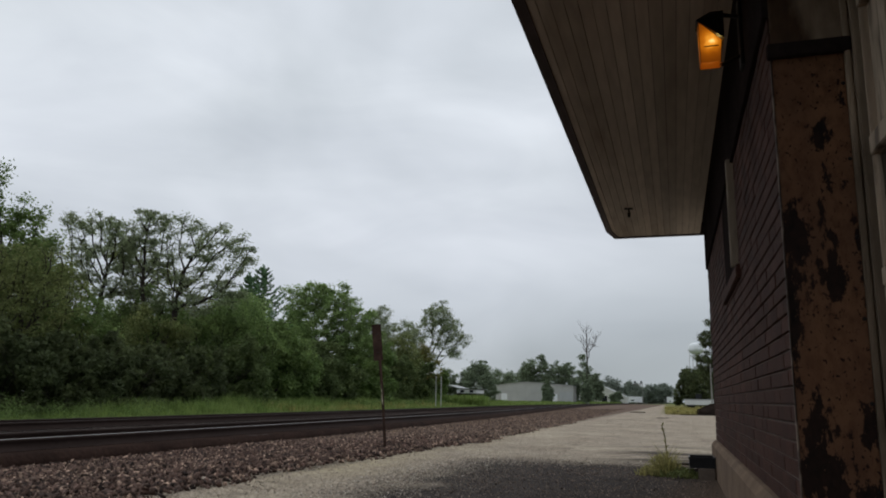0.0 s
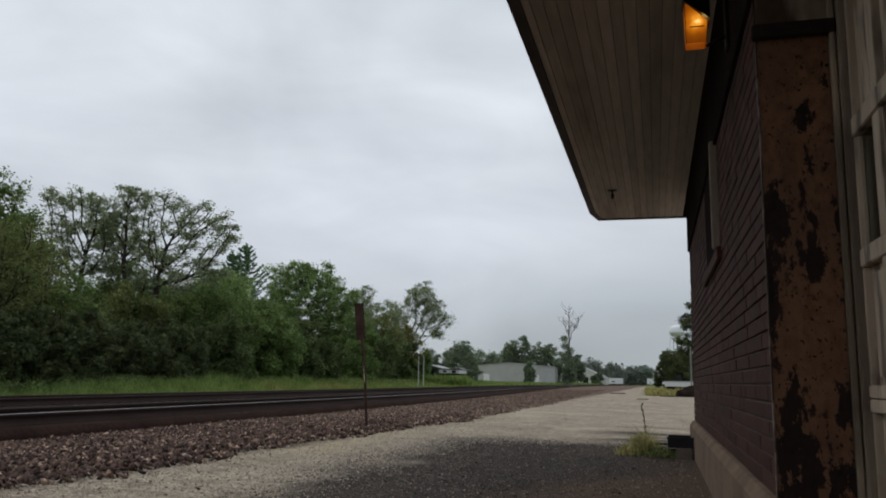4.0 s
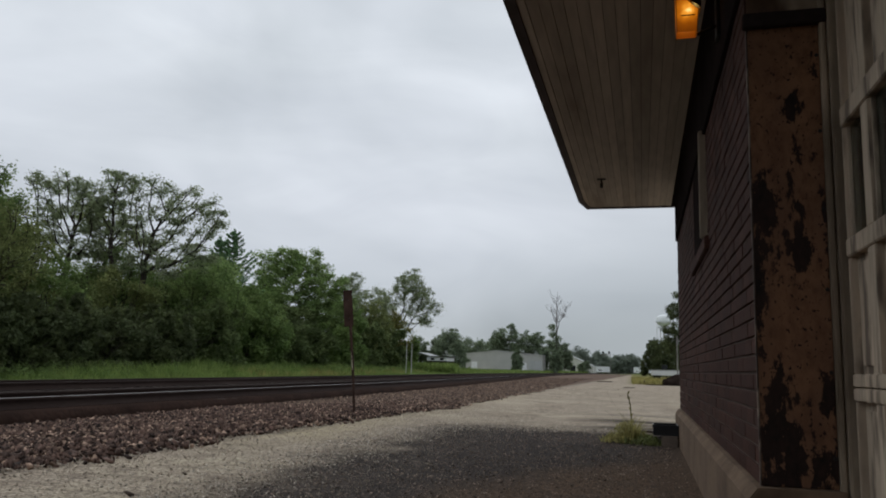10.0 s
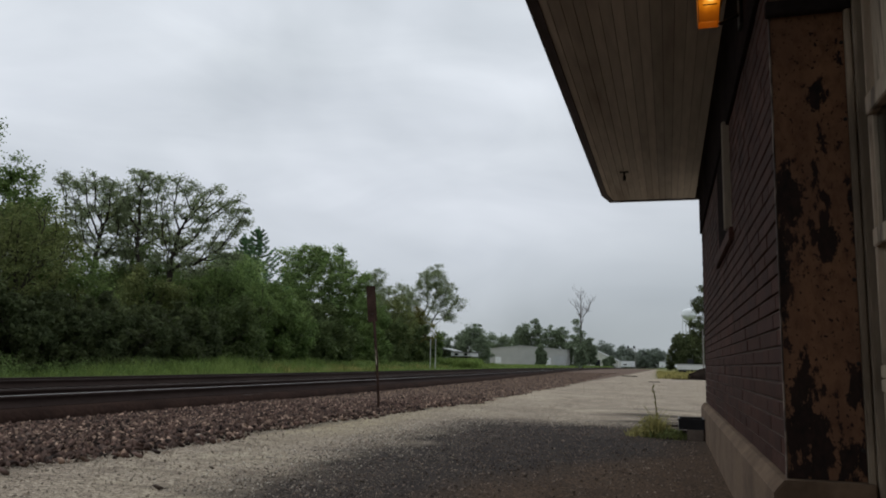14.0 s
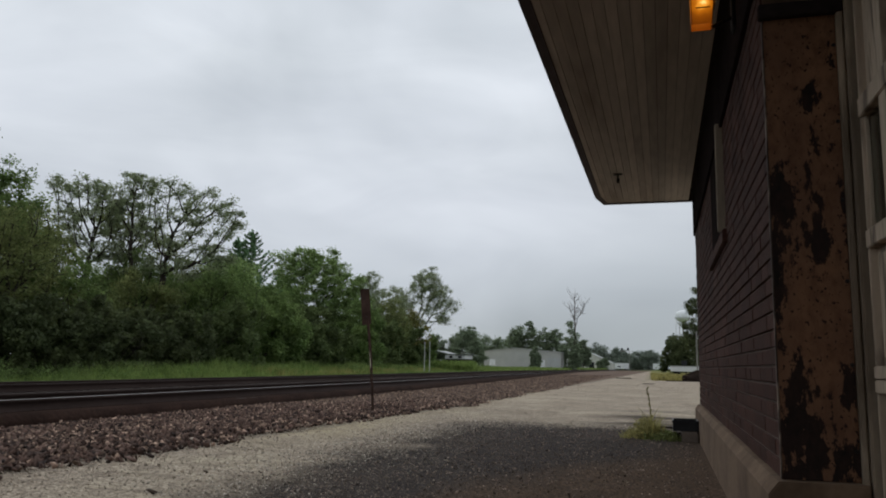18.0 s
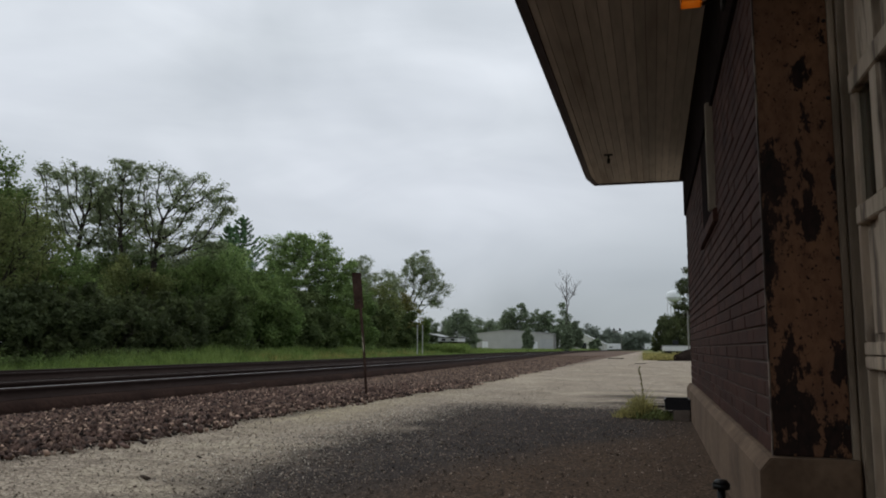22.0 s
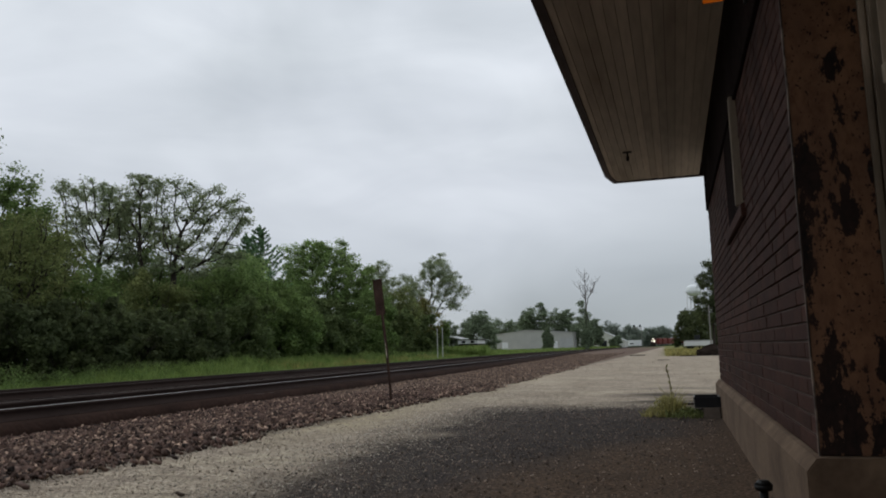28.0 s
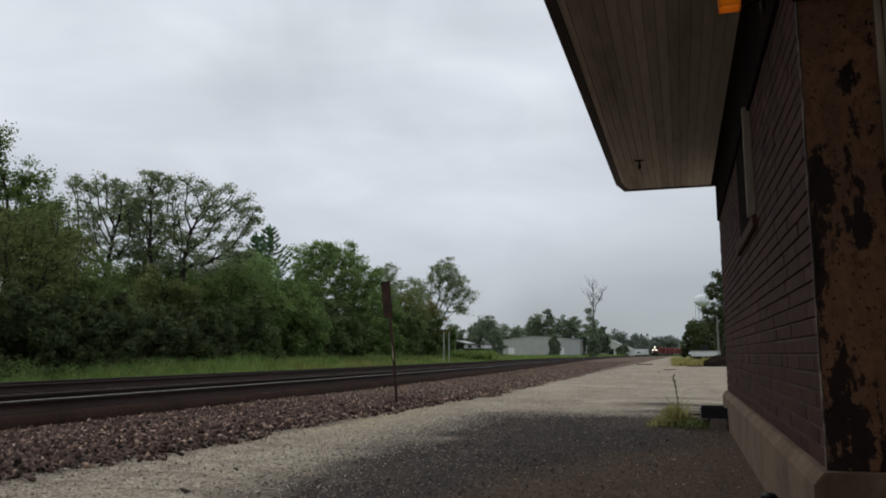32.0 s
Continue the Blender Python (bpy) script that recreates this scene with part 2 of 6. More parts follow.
M_DOOR = mat("weathered_white_paint", (0.49, 0.40, 0.305), 0.85, var=0.2, big=4, fine=30, bump=0.4, depth=0.004, tint=(0.13, 0.10, 0.08), tint_amt=0.85,
             tint_scale=11, tint_edge=(0.50, 0.64), stretch=(1, 1, 0.25))
M_CASING = mat("grey_painted_casing", (0.39, 0.318, 0.238), 0.9, var=0.25, big=5, fine=30, bump=0.25, stretch=(1, 1, 0.3), depth=0.004, tint=(0.09, 0.065, 0.045), tint_amt=0.6, tint_scale=3.0, spec=0.03)
M_SOFFIT = mat("soffit_boards", (0.50, 0.44, 0.372), 0.85, var=0.2, big=1.2, fine=22, bump=0.3, depth=0.004, stretch=(1, 0.12, 1), tint=(0.20, 0.14, 0.10), tint_amt=0.6,
               tint_scale=2.5, tint_edge=(0.5, 0.75), per_island=0.14)
M_FASCIA = mat("dark_fascia", (0.085, 0.066, 0.068), 0.8, var=0.3, big=2, fine=20, bump=0.3, stretch=(1, 0.3, 1))
M_FRIEZE = mat("dark_frieze", (0.027, 0.021, 0.020), 1.0, var=0.3, bump=0.2, spec=0.0)
M_SHINGLE = mat("asphalt_shingle", (0.06, 0.055, 0.055), 0.95, var=0.3, fine=40)
M_LIGHTTRIM = mat("pale_window_casing", (0.31, 0.255, 0.195), 0.95, var=0.25, bump=0.25, stretch=(1, 1, 0.3), spec=0.05)
M_STAINED = mat("brown_stained_paint", (0.30, 0.235, 0.175), 0.9, var=0.3, big=3, fine=25, bump=0.25, tint=(0.06, 0.032, 0.020), tint_amt=0.85, tint_scale=4.0, tint_edge=(0.47, 0.60), stretch=(1, 1, 0.4), spec=0.03)
M_BLACK = mat("black_metal", (0.012, 0.012, 0.012), 0.45, 0.3, var=0.2, bump=0.1)
M_PLASTIC = mat("black_plastic", (0.018, 0.018, 0.02), 0.4, var=0.2, bump=0.1)
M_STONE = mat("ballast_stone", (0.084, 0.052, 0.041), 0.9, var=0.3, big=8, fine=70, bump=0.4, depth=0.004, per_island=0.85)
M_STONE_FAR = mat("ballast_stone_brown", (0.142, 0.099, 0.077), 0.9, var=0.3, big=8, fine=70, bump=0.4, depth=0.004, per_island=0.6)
M_STONE_PALE = mat("ballast_stone_pale", (0.32, 0.222, 0.166), 0.9, var=0.3, big=8, fine=70, bump=0.4, depth=0.004, per_island=0.55)
M_STONE1 = mat("ballast_stone_single", (0.12, 0.08, 0.066), 0.9, var=0.3, big=8, fine=70, bump=0.4, depth=0.004, per_object=0.85)
M_PALE = mat("limestone_chips", (0.36, 0.315, 0.255), 0.95, var=0.25, big=8, fine=60, bump=0.3, per_island=0.45)
M_WORN_STONE = mat("pale_limestone", (0.62, 0.55, 0.45), 0.95, var=0.2, big=8, fine=60, bump=0.3)
M_MIXED = mat("mixed_chips", (0.245, 0.195, 0.16), 0.9, var=0.3, big=8, fine=60, bump=0.3, per_island=0.85, spec=0.1)
M_BROWNCHIP = mat("brown_chips", (0.37, 0.31, 0.25), 0.9, var=0.3, big=8, fine=60, bump=0.3, per_island=0.45, spec=0.1)
M_EDGE = mat("edge_stones", (0.46, 0.41, 0.35), 0.9, var=0.3, big=8, fine=60, bump=0.3, per_island=0.5, spec=0.1)
M_CINDER = mat("dark_chips", (0.062, 0.047, 0.038), 0.9, var=0.3, big=8, fine=60, bump=0.3, per_island=0.6, spec=0.1)
M_RAIL = mat("rail_rust", (0.040, 0.027, 0.023), 0.85, 0.0, spec=0.1, var=0.3, big=2, fine=30, bump=0.3, stretch=(1, 0.2, 1))
M_RAILTOP = mat("rail_polished_head", (0.36, 0.345, 0.335), 0.42, 0.9, var=0.12, big=3, fine=20, bump=0.1, stretch=(1, 0.1, 1))
M_RAILDULL = mat("rail_dull_head", (0.062, 0.050, 0.047), 0.7, 0.3, var=0.2, big=3, fine=20, bump=0.1, stretch=(1, 0.1, 1))
M_TIE = mat("creosote_tie", (0.035, 0.025, 0.020), 0.9, var=0.35, big=3, fine=30, bump=0.5, per_object=0.3)
M_BARK = mat("bark", (0.040, 0.032, 0.027), 0.95, var=0.35, big=2, fine=18, bump=0.6, depth=0.02)
M_DEADWOOD = mat("dead_wood", (0.12, 0.106, 0.098), 0.95, var=0.3, big=2, fine=18, bump=0.5)
L_MID = leaf_mat("leaves_mid_green", (0.140, 0.212, 0.070), (0.185, 0.252, 0.085))
L_BRIGHT = leaf_mat("leaves_maple", (0.205, 0.300, 0.106), (0.265, 0.355, 0.14))
L_OLIVE = leaf_mat("leaves_olive", (0.165, 0.200, 0.074), (0.205, 0.228, 0.086))
L_DULL = leaf_mat("leaves_sparse_dull", (0.235, 0.285, 0.160), (0.285, 0.325, 0.190), 0.5)
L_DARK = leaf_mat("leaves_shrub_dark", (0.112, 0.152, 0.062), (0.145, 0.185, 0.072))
# darker copy of the shrub leaves: the thicket's inner shade is in the colour
L_SHADE = leaf_mat("leaves_thicket_shade", (0.084, 0.106, 0.050), (0.110, 0.132, 0.058))
L_YELLOW = leaf_mat("leaves_turning", (0.17, 0.17, 0.05), (0.22, 0.20, 0.07))
L_BLUE = leaf_mat("needles_blue_green", (0.150, 0.255, 0.130), (0.18, 0.295, 0.148))
# paler and greyer leaves: the haze of distance is put into their colour
L_FAR = leaf_mat("leaves_far_haze", (0.185, 0.235, 0.150), (0.22, 0.27, 0.175))
L_HAZE = leaf_mat("leaves_far_off_haze", (0.20, 0.235, 0.195), (0.225, 0.26, 0.215))
M_BLADE = leaf_mat("grass_blades", (0.155, 0.232, 0.062), (0.215, 0.275, 0.085), 0.45)
M_BLADE_DRY = leaf_mat("grass_blades_yellow", (0.29, 0.265, 0.09), (0.34, 0.295, 0.115), 0.45)
M_BLADE_YELLOW = leaf_mat("weed_leaves_yellow", (0.42, 0.40, 0.16), (0.50, 0.44, 0.20), 0.45)
M_GREYSHED = mat("grey_metal_siding", (0.43, 0.43, 0.41), 0.6, 0.0, var=0.1, big=0.5, fine=6, bump=0.1)
M_CREAM = mat("cream_siding", (0.55, 0.56, 0.50), 0.7, var=0.1, big=0.6, fine=6, bump=0.1)
M_WHITE = mat("white_paint", (0.72, 0.73, 0.74), 0.6, var=0.1, big=0.8, fine=8, bump=0.1)
M_POLE = mat("weathered_grey_pole", (0.26, 0.25, 0.235), 0.85, var=0.25, big=2, fine=12, bump=0.2)
M_WORN = mat("worn_pale_paint", (0.42, 0.39, 0.29), 0.9, var=0.4, big=9, fine=30, bump=0.2, tint=(0.06, 0.04, 0.03), tint_amt=0.8, tint_scale=12)
M_GREYROOF = mat("grey_roof", (0.42, 0.43, 0.43), 0.7, var=0.12, big=0.5, fine=5, bump=0.1)
M_DARKGLASS = mat("dark_window", (0.02, 0.022, 0.025), 0.25, var=0.1, bump=0.0)
M_RED = mat("red_car_paint", (0.16, 0.032, 0.028), 0.75, var=0.3, big=0.4, fine=4, bump=0.1)
M_LOCO = mat("locomotive_dark_paint", (0.055, 0.035, 0.03), 0.6, var=0.25, big=0.6, fine=6, bump=0.1)
M_TANK = mat("tank_pale_paint", (0.78, 0.81, 0.83), 0.6, var=0.08, big=0.2, fine=2, bump=0.0)
M_TRAINLIGHT = mat("train_lamp", (1, 0.95, 0.85), 0.3, var=0, bump=0, glow=(1.0, 0.88, 0.74, 11.0))
M_BULB = mat("bulb", (1, 0.8, 0.4), 0.3, var=0, bump=0, glow=(1.0, 0.72, 0.22, 9.0))
M_MULCH = mat("dark_pile", (0.024, 0.018, 0.015), 0.95, var=0.4, big=1, fine=12, bump=0.8, depth=0.05, spec=0.0)
M_BED = mat("dark_brown_bed", (0.029, 0.0165, 0.0125), 0.95, var=0.4, big=1, fine=14, bump=0.8, depth=0.03, spec=0.05)
M_SIGNRUST = mat("rusty_sign", (0.056, 0.034, 0.027), 0.95, 0.0, var=0.4, big=4, fine=25, bump=0.3, spec=0.08)
M_BLOCK = mat("concrete_block", (0.17, 0.135, 0.11), 0.95, var=0.25, big=6, fine=40, bump=0.4)
M_GREEN_SHEET = mat("green_blotched", (0.25, 0.33, 0.26), 0.8, var=0.15, big=6, fine=20, bump=0.1, tint=(0.05, 0.06, 0.05), tint_amt=0.8, tint_scale=12, tint_edge=(0.58, 0.66))


def amber_glass():
    """Rippled amber glass, brightest round the bulb behind it."""
    m = bpy.data.materials.new("amber_glass")
    m.use_nodes = True
    n, l = m.node_tree.nodes, m.node_tree.links
    b = n["Principled BSDF"]
    b.inputs["Base Color"].default_value = (0.16, 0.045, 0.004, 1)
    b.inputs["Roughness"].default_value = 0.3
    co = n.new("ShaderNodeTexCoord")
    d = n.new("ShaderNodeVectorMath")
    d.operation = "DISTANCE"
    d.inputs[1].default_value = (0.0, -0.02, 0.120)
    l.new(co.outputs["Object"], d.inputs[0])
    t = n.new("ShaderNodeTexNoise")
    t.inputs["Scale"].default_value, t.inputs["Detail"].default_value = 16, 3
    l.new(co.outputs["Object"], t.inputs["Vector"])
    k = n.new("ShaderNodeMath")
    k.operation = "MULTIPLY_ADD"
    k.inputs[1].default_value = 0.06
    l.new(t.outputs["Fac"], k.inputs[0])
    l.new(d.outputs["Value"], k.inputs[2])
    r = n.new("ShaderNodeValToRGB")
    r.color_ramp.elements[0].position, r.color_ramp.elements[0].color = 0.058, (1.7, 1.2, 0.42, 1)
    r.color_ramp.elements[1].position, r.color_ramp.elements[1].color = 0.165, (0.13, 0.028, 0.001, 1)
    for p, c in ((0.066, (1.10, 0.42, 0.04, 1)), (0.084, (0.56, 0.155, 0.005, 1)), (0.115, (0.27, 0.064, 0.002, 1))):
        e = r.color_ramp.elements.new(p)
        e.color = c
    l.new(k.outputs[0], r.inputs[0])
    l.new(r.outputs[0], b.inputs["Emission Color"])
    b.inputs["Emission Strength"].default_value = 0.88
    return m


def pane_glass():
    m = bpy.data.materials.new("old_glass")
    m.use_nodes = True
    b = m.node_tree.nodes["Principled BSDF"]
    b.inputs["Base Color"].default_value = (0.75, 0.85, 0.78, 1)
    b.inputs["Roughness"].default_value = 0.12
    b.inputs["Transmission Weight"].default_value = 1.0
    b.inputs["IOR"].default_value = 1.45
    return m


M_AMBER, M_GLASS = amber_glass(), pane_glass()


def ground_mat():
    """Pale crushed limestone, a dark damp cinder patch by the building, ballast fines by the tracks, grass beyond."""
    m = bpy.data.materials.new("ground")
    m.use_nodes = True
    n, l = m.node_tree.nodes, m.node_tree.links
    b = n["Principled BSDF"]
    b.inputs["Roughness"].default_value = 0.95
    b.inputs["Specular IOR Level"].default_value = 0.12
    co = n.new("ShaderNodeTexCoord")
    sep = n.new("ShaderNodeSeparateXYZ")
    l.new(co.outputs["Object"], sep.inputs[0])

    def tex(scale, detail=6.0, stretch=None):
        t = n.new("ShaderNodeTexNoise")
        t.inputs["Scale"].default_value, t.inputs["Detail"].default_value = scale, detail
        src = co.outputs["Object"]
        if stretch:
            mp = n.new("ShaderNodeMapping")
            mp.inputs["Scale"].default_value = stretch
            l.new(src, mp.inputs["Vector"])
            src = mp.outputs["Vector"]
        l.new(src, t.inputs["Vector"])
        return t.outputs["Fac"]

    def calc(op, a, c):
        t = n.new("ShaderNodeMath")
        t.operation = op
        for k, v in enumerate((a, c)):
            if isinstance(v, (int, float)):
                t.inputs[k].default_value = v
            else:
                l.new(v, t.inputs[k])
        return t.outputs[0]

    def rng(v, a, c, lo=0.0, hi=1.0):
        t = n.new("ShaderNodeMapRange")
        t.inputs["From Min"].default_value, t.inputs["From Max"].default_value = a, c
        t.inputs["To Min"].default_value, t.inputs["To Max"].default_value = lo, hi
        l.new(v, t.inputs["Value"])
        return t.outputs[0]

    def blend(f, a, c):
        t = n.new("ShaderNodeMixRGB")
        l.new(f, t.inputs[0]) if not isinstance(f, float) else None
        for k, v in ((1, a), (2, c)):
            if isinstance(v, tuple):
                t.inputs[k].default_value = (*v, 1)
            else:
                l.new(v, t.inputs[k])
        return t.outputs[0]

    X, Y = sep.outputs["X"], sep.outputs["Y"]
    speck, coarse, wide, edge = tex(42.0, 10.0), tex(9.0), tex(0.7), tex(1.1)
    def pebbles(scale):
        t = n.new("ShaderNodeTexVoronoi")
        t.inputs["Scale"].default_value, t.inputs["Randomness"].default_value = scale, 1.0
        l.new(co.outputs["Object"], t.inputs["Vector"])
        sp = n.new("ShaderNodeSeparateColor")
        l.new(t.outputs["Color"], sp.inputs[0])
        return sp.outputs[0], t.outputs["Distance"]

    (grit, grit_d), (sand, _) = pebbles(42.0), pebbles(95.0)
    tone = calc("ADD", calc("MULTIPLY", grit, 0.5), calc("MULTIPLY", sand, 0.5))
    pale = blend(rng(speck, 0.40, 0.62), (0.190, 0.160, 0.128), (0.49, 0.43, 0.35))
    pale = blend(rng(tone, 0.40, 0.10, 0, 0.8), pale, (0.105, 0.088, 0.072))
    pale = blend(rng(tone, 0.62, 0.92, 0, 0.85), pale, (0.60, 0.55, 0.46))
    pale = blend(rng(wide, 0.48, 0.68, 0, 0.4), pale, (0.20, 0.162, 0.125))
    pale = blend(calc("MULTIPLY", rng(tex(0.8, 9.0, (0.6, 0.8, 1.0)), 0.50, 0.66, 0, 0.6), rng(coarse, 0.38, 0.60)), pale, (0.58, 0.525, 0.40))
    pale = blend(rng(tex(3.4, 9.0, (0.7, 1.0, 1.0)), 0.52, 0.64, 0, 0.5), pale, (0.15, 0.125, 0.102))
    streak = tex(1.1, 8.0, (0.8, 1.0, 1.0))
    pale = blend(calc("MULTIPLY", rng(streak, 0.54, 0.74, 0, 0.4), rng(coarse, 0.62, 0.40)), pale, (0.15, 0.122, 0.096))
    pale = blend(rng(tex(16.0, 5.0), 0.52, 0.66, 0, 0.35), pale, (0.19, 0.158, 0.125))
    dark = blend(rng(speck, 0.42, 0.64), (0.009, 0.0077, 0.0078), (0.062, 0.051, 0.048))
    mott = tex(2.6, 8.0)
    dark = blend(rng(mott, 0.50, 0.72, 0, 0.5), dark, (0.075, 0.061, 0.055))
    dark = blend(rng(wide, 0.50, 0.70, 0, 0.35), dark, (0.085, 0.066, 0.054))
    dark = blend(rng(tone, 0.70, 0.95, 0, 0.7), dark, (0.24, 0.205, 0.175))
    brown = blend(rng(speck, 0.40, 0.64), (0.046, 0.0325, 0.0235), (0.150, 0.105, 0.074))
    brown = blend(rng(mott, 0.48, 0.70, 0, 0.4), brown, (0.040, 0.029, 0.022))
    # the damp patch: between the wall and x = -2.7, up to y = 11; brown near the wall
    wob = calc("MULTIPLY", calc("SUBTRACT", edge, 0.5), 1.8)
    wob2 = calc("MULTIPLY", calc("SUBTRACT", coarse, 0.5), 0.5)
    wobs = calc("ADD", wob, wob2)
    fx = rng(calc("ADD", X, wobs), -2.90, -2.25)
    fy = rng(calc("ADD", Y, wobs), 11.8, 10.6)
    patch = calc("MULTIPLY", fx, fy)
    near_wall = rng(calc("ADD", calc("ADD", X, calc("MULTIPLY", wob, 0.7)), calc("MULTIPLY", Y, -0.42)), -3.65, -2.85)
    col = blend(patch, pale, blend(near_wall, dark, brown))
    # dark damp streaks past the patch
    runs = calc("MULTIPLY", calc("MULTIPLY", rng(tex(0.8, 8.0, (0.40, 1.0, 1.0)), 0.46, 0.54), rng(calc("ADD", X, wob), -1.3, -0.4)), calc("MULTIPLY", rng(Y, 11.0, 12.0), rng(Y, 16.5, 13.5)))
    col = blend(calc("MULTIPLY", runs, 0.9), col, (0.050, 0.041, 0.034))
    # ballast fines: near ones darkened for shaded gaps between stones, farther ones stone-coloured
    toe = rng(calc("ADD", X, calc("SUBTRACT", calc("MULTIPLY", wobs, 0.5), rng(Y, 9.0, 14.0, 0.0, 0.42))), -4.0, -4.5)
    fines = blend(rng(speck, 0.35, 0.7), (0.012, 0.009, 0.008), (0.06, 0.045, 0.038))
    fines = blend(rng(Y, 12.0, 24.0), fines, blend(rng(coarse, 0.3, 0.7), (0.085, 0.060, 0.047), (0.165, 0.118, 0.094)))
    weedy = calc("MULTIPLY", rng(calc("ADD", calc("ADD", X, calc("MULTIPLY", wob, 0.8)), calc("MULTIPLY", Y, 0.02)), -3.7, -2.9, 1.0, 0.0), rng(Y, 6.0, 9.0))
    col = blend(calc("MULTIPLY", calc("MULTIPLY", weedy, 0.6), rng(coarse, 0.36, 0.56)), col, (0.47, 0.42, 0.27))
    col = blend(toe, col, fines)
    # grass beyond the tracks, and to the right past the lot
    green = blend(rng(tex(3.0), 0.4, 0.65), (0.06, 0.10, 0.025), (0.12, 0.16, 0.045))
    line = calc("ADD", calc("ADD", X, calc("MULTIPLY", Y, 0.047)), calc("MULTIPLY", wob, 0.8))
    col = blend(rng(line, -16.3, -17.0), col, green)
    far_side = calc("MULTIPLY", rng(calc("ADD", X, calc("MULTIPLY", wob, 0.5)), -21.2, -22.2), rng(Y, 112.0, 124.0))
    col = blend(far_side, col, blend(rng(tex(3.0), 0.4, 0.65), (0.13, 0.145, 0.045), (0.19, 0.195, 0.07)))
    strip = calc("MULTIPLY", rng(calc("ADD", calc("SUBTRACT", X, calc("MULTIPLY", Y, -0.0135)), wob), -0.4, 0.4), rng(calc("ADD", Y, wob), 57.0, 60.0))
    col = blend(strip, col, blend(rng(tex(3.0), 0.4, 0.65), (0.12, 0.125, 0.04), (0.19, 0.18, 0.065)))
    col = blend(rng(Y, 300.0, 420.0), col, green)
    warm = n.new("ShaderNodeMixRGB")
    warm.blend_type, warm.inputs[0].default_value = "MULTIPLY", 1.0
    warm.inputs[2].default_value = (1.035, 0.995, 0.955, 1)
    l.new(col, warm.inputs[1])
    l.new(warm.outputs[0], b.inputs["Base Color"])
    bp = n.new("ShaderNodeBump")
    bp.inputs["Strength"].default_value, bp.inputs["Distance"].default_value = 0.6, 0.015
    l.new(calc("SUBTRACT", speck, grit_d), bp.inputs["Height"])
    l.new(bp.outputs[0], b.inputs["Normal"])
    return m


M_GROUND = ground_mat()


# ---- building blocks ----
def box(bm, x0, x1, y0, y1, z0, z1):
    v = [bm.verts.new(p) for p in ((x0, y0, z0), (x1, y0, z0), (x1, y1, z0), (x0, y1, z0), (x0, y0, z1), (x1, y0, z1), (x1, y1, z1), (x0, y1, z1))]
    for f in ((0, 3, 2, 1), (4, 5, 6, 7), (0, 1, 5, 4), (1, 2, 6, 5), (2, 3, 7, 6), (3, 0, 4, 7)):
        bm.faces.new([v[i] for i in f])
    return bm


def boxed(x0, x1, y0, y1, z0, z1, bevel=0.0):
    bm = box(bmesh.new(), x0, x1, y0, y1, z0, z1)
    if bevel:
        bmesh.ops.bevel(bm, geom=bm.edges[:], offset=bevel, segments=2, affect="EDGES")
    return bm


def tube(bm, a, c, ra, rc, n=10, caps=True):
    """A tapered tube from a to c."""
    a, c = Vector(a), Vector(c)
    q = (c - a).to_track_quat("Z", "Y")
    rings = []
    for p, r in ((a, ra), (c, rc)):
        rings.append([bm.verts.new(p + q @ Vector((r * math.cos(k * math.tau / n), r * math.sin(k * math.tau / n), 0))) for k in range(n)])
    for k in range(n):
        bm.faces.new((rings[0][k], rings[0][(k + 1) % n], rings[1][(k + 1) % n], rings[1][k]))
    if caps:
        bm.faces.new(rings[0][::-1])
        bm.faces.new(rings[1])
    return bm


def prism(bm, outline, y0, y1):
    """An outline in x and z, drawn out along y."""
    a = [bm.verts.new((x, y0, z)) for x, z in outline]
    c = [bm.verts.new((x, y1, z)) for x, z in outline]
    n = len(outline)
    bm.faces.new(a)
    bm.faces.new(c[::-1])
    for k in range(n):
        bm.faces.new((a[k], c[k], c[(k + 1) % n], a[(k + 1) % n]))
    bmesh.ops.recalc_face_normals(bm, faces=bm.faces[:])
    return bm


def link(name, bm, material, smooth=False):
    me = bpy.data.meshes.new(name)
    bm.to_mesh(me)
    bm.free()
    me.materials.append(material)
    if smooth:
        me.polygons.foreach_set("use_smooth", [True] * len(me.polygons))
    return new(name, me)


def part(name, bm, material, parent, label="", smooth=False):
    ob = link(name, bm, material, smooth)
    ob.parent = parent
    return tagged(ob, label)


def structure(name, bm, material, label="", category="", smooth=False):
    return tagged(link(name, bm, material, smooth), label, category, kind="structure")


def thing(name, x, y, z, label, category, group="", kind=""):
    ob = new(name)
    ob.empty_display_size = 0.1
    ob.matrix_world = pose(x, y, z)
    return tagged(ob, label, category, group, kind)


def raw_mesh(name, verts, faces, material, smooth=False):
    """A mesh from arrays: verts (n, 3), faces (m, k)."""
    me = bpy.data.meshes.new(name)
    verts, faces = np.asarray(verts, np.float32), np.asarray(faces, np.int32)
    k = faces.shape[1]
    me.vertices.add(len(verts))
    me.vertices.foreach_set("co", verts.ravel())
    me.loops.add(faces.size)
    me.loops.foreach_set("vertex_index", faces.ravel())
    me.polygons.add(len(faces))
    me.polygons.foreach_set("loop_start", np.arange(0, faces.size, k, dtype=np.int32))
    me.polygons.foreach_set("loop_total", np.full(len(faces), k, np.int32))
    me.materials.append(material)
    me.update(calc_edges=True)
    if smooth:
        me.polygons.foreach_set("use_smooth", [True] * len(me.polygons))
    return me


# ---- the ground: one sheet to the horizon, falling a little towards the tracks ----
def smooth01(v):
    v = np.clip(v, 0, 1)
    return v * v * (3 - 2 * v)


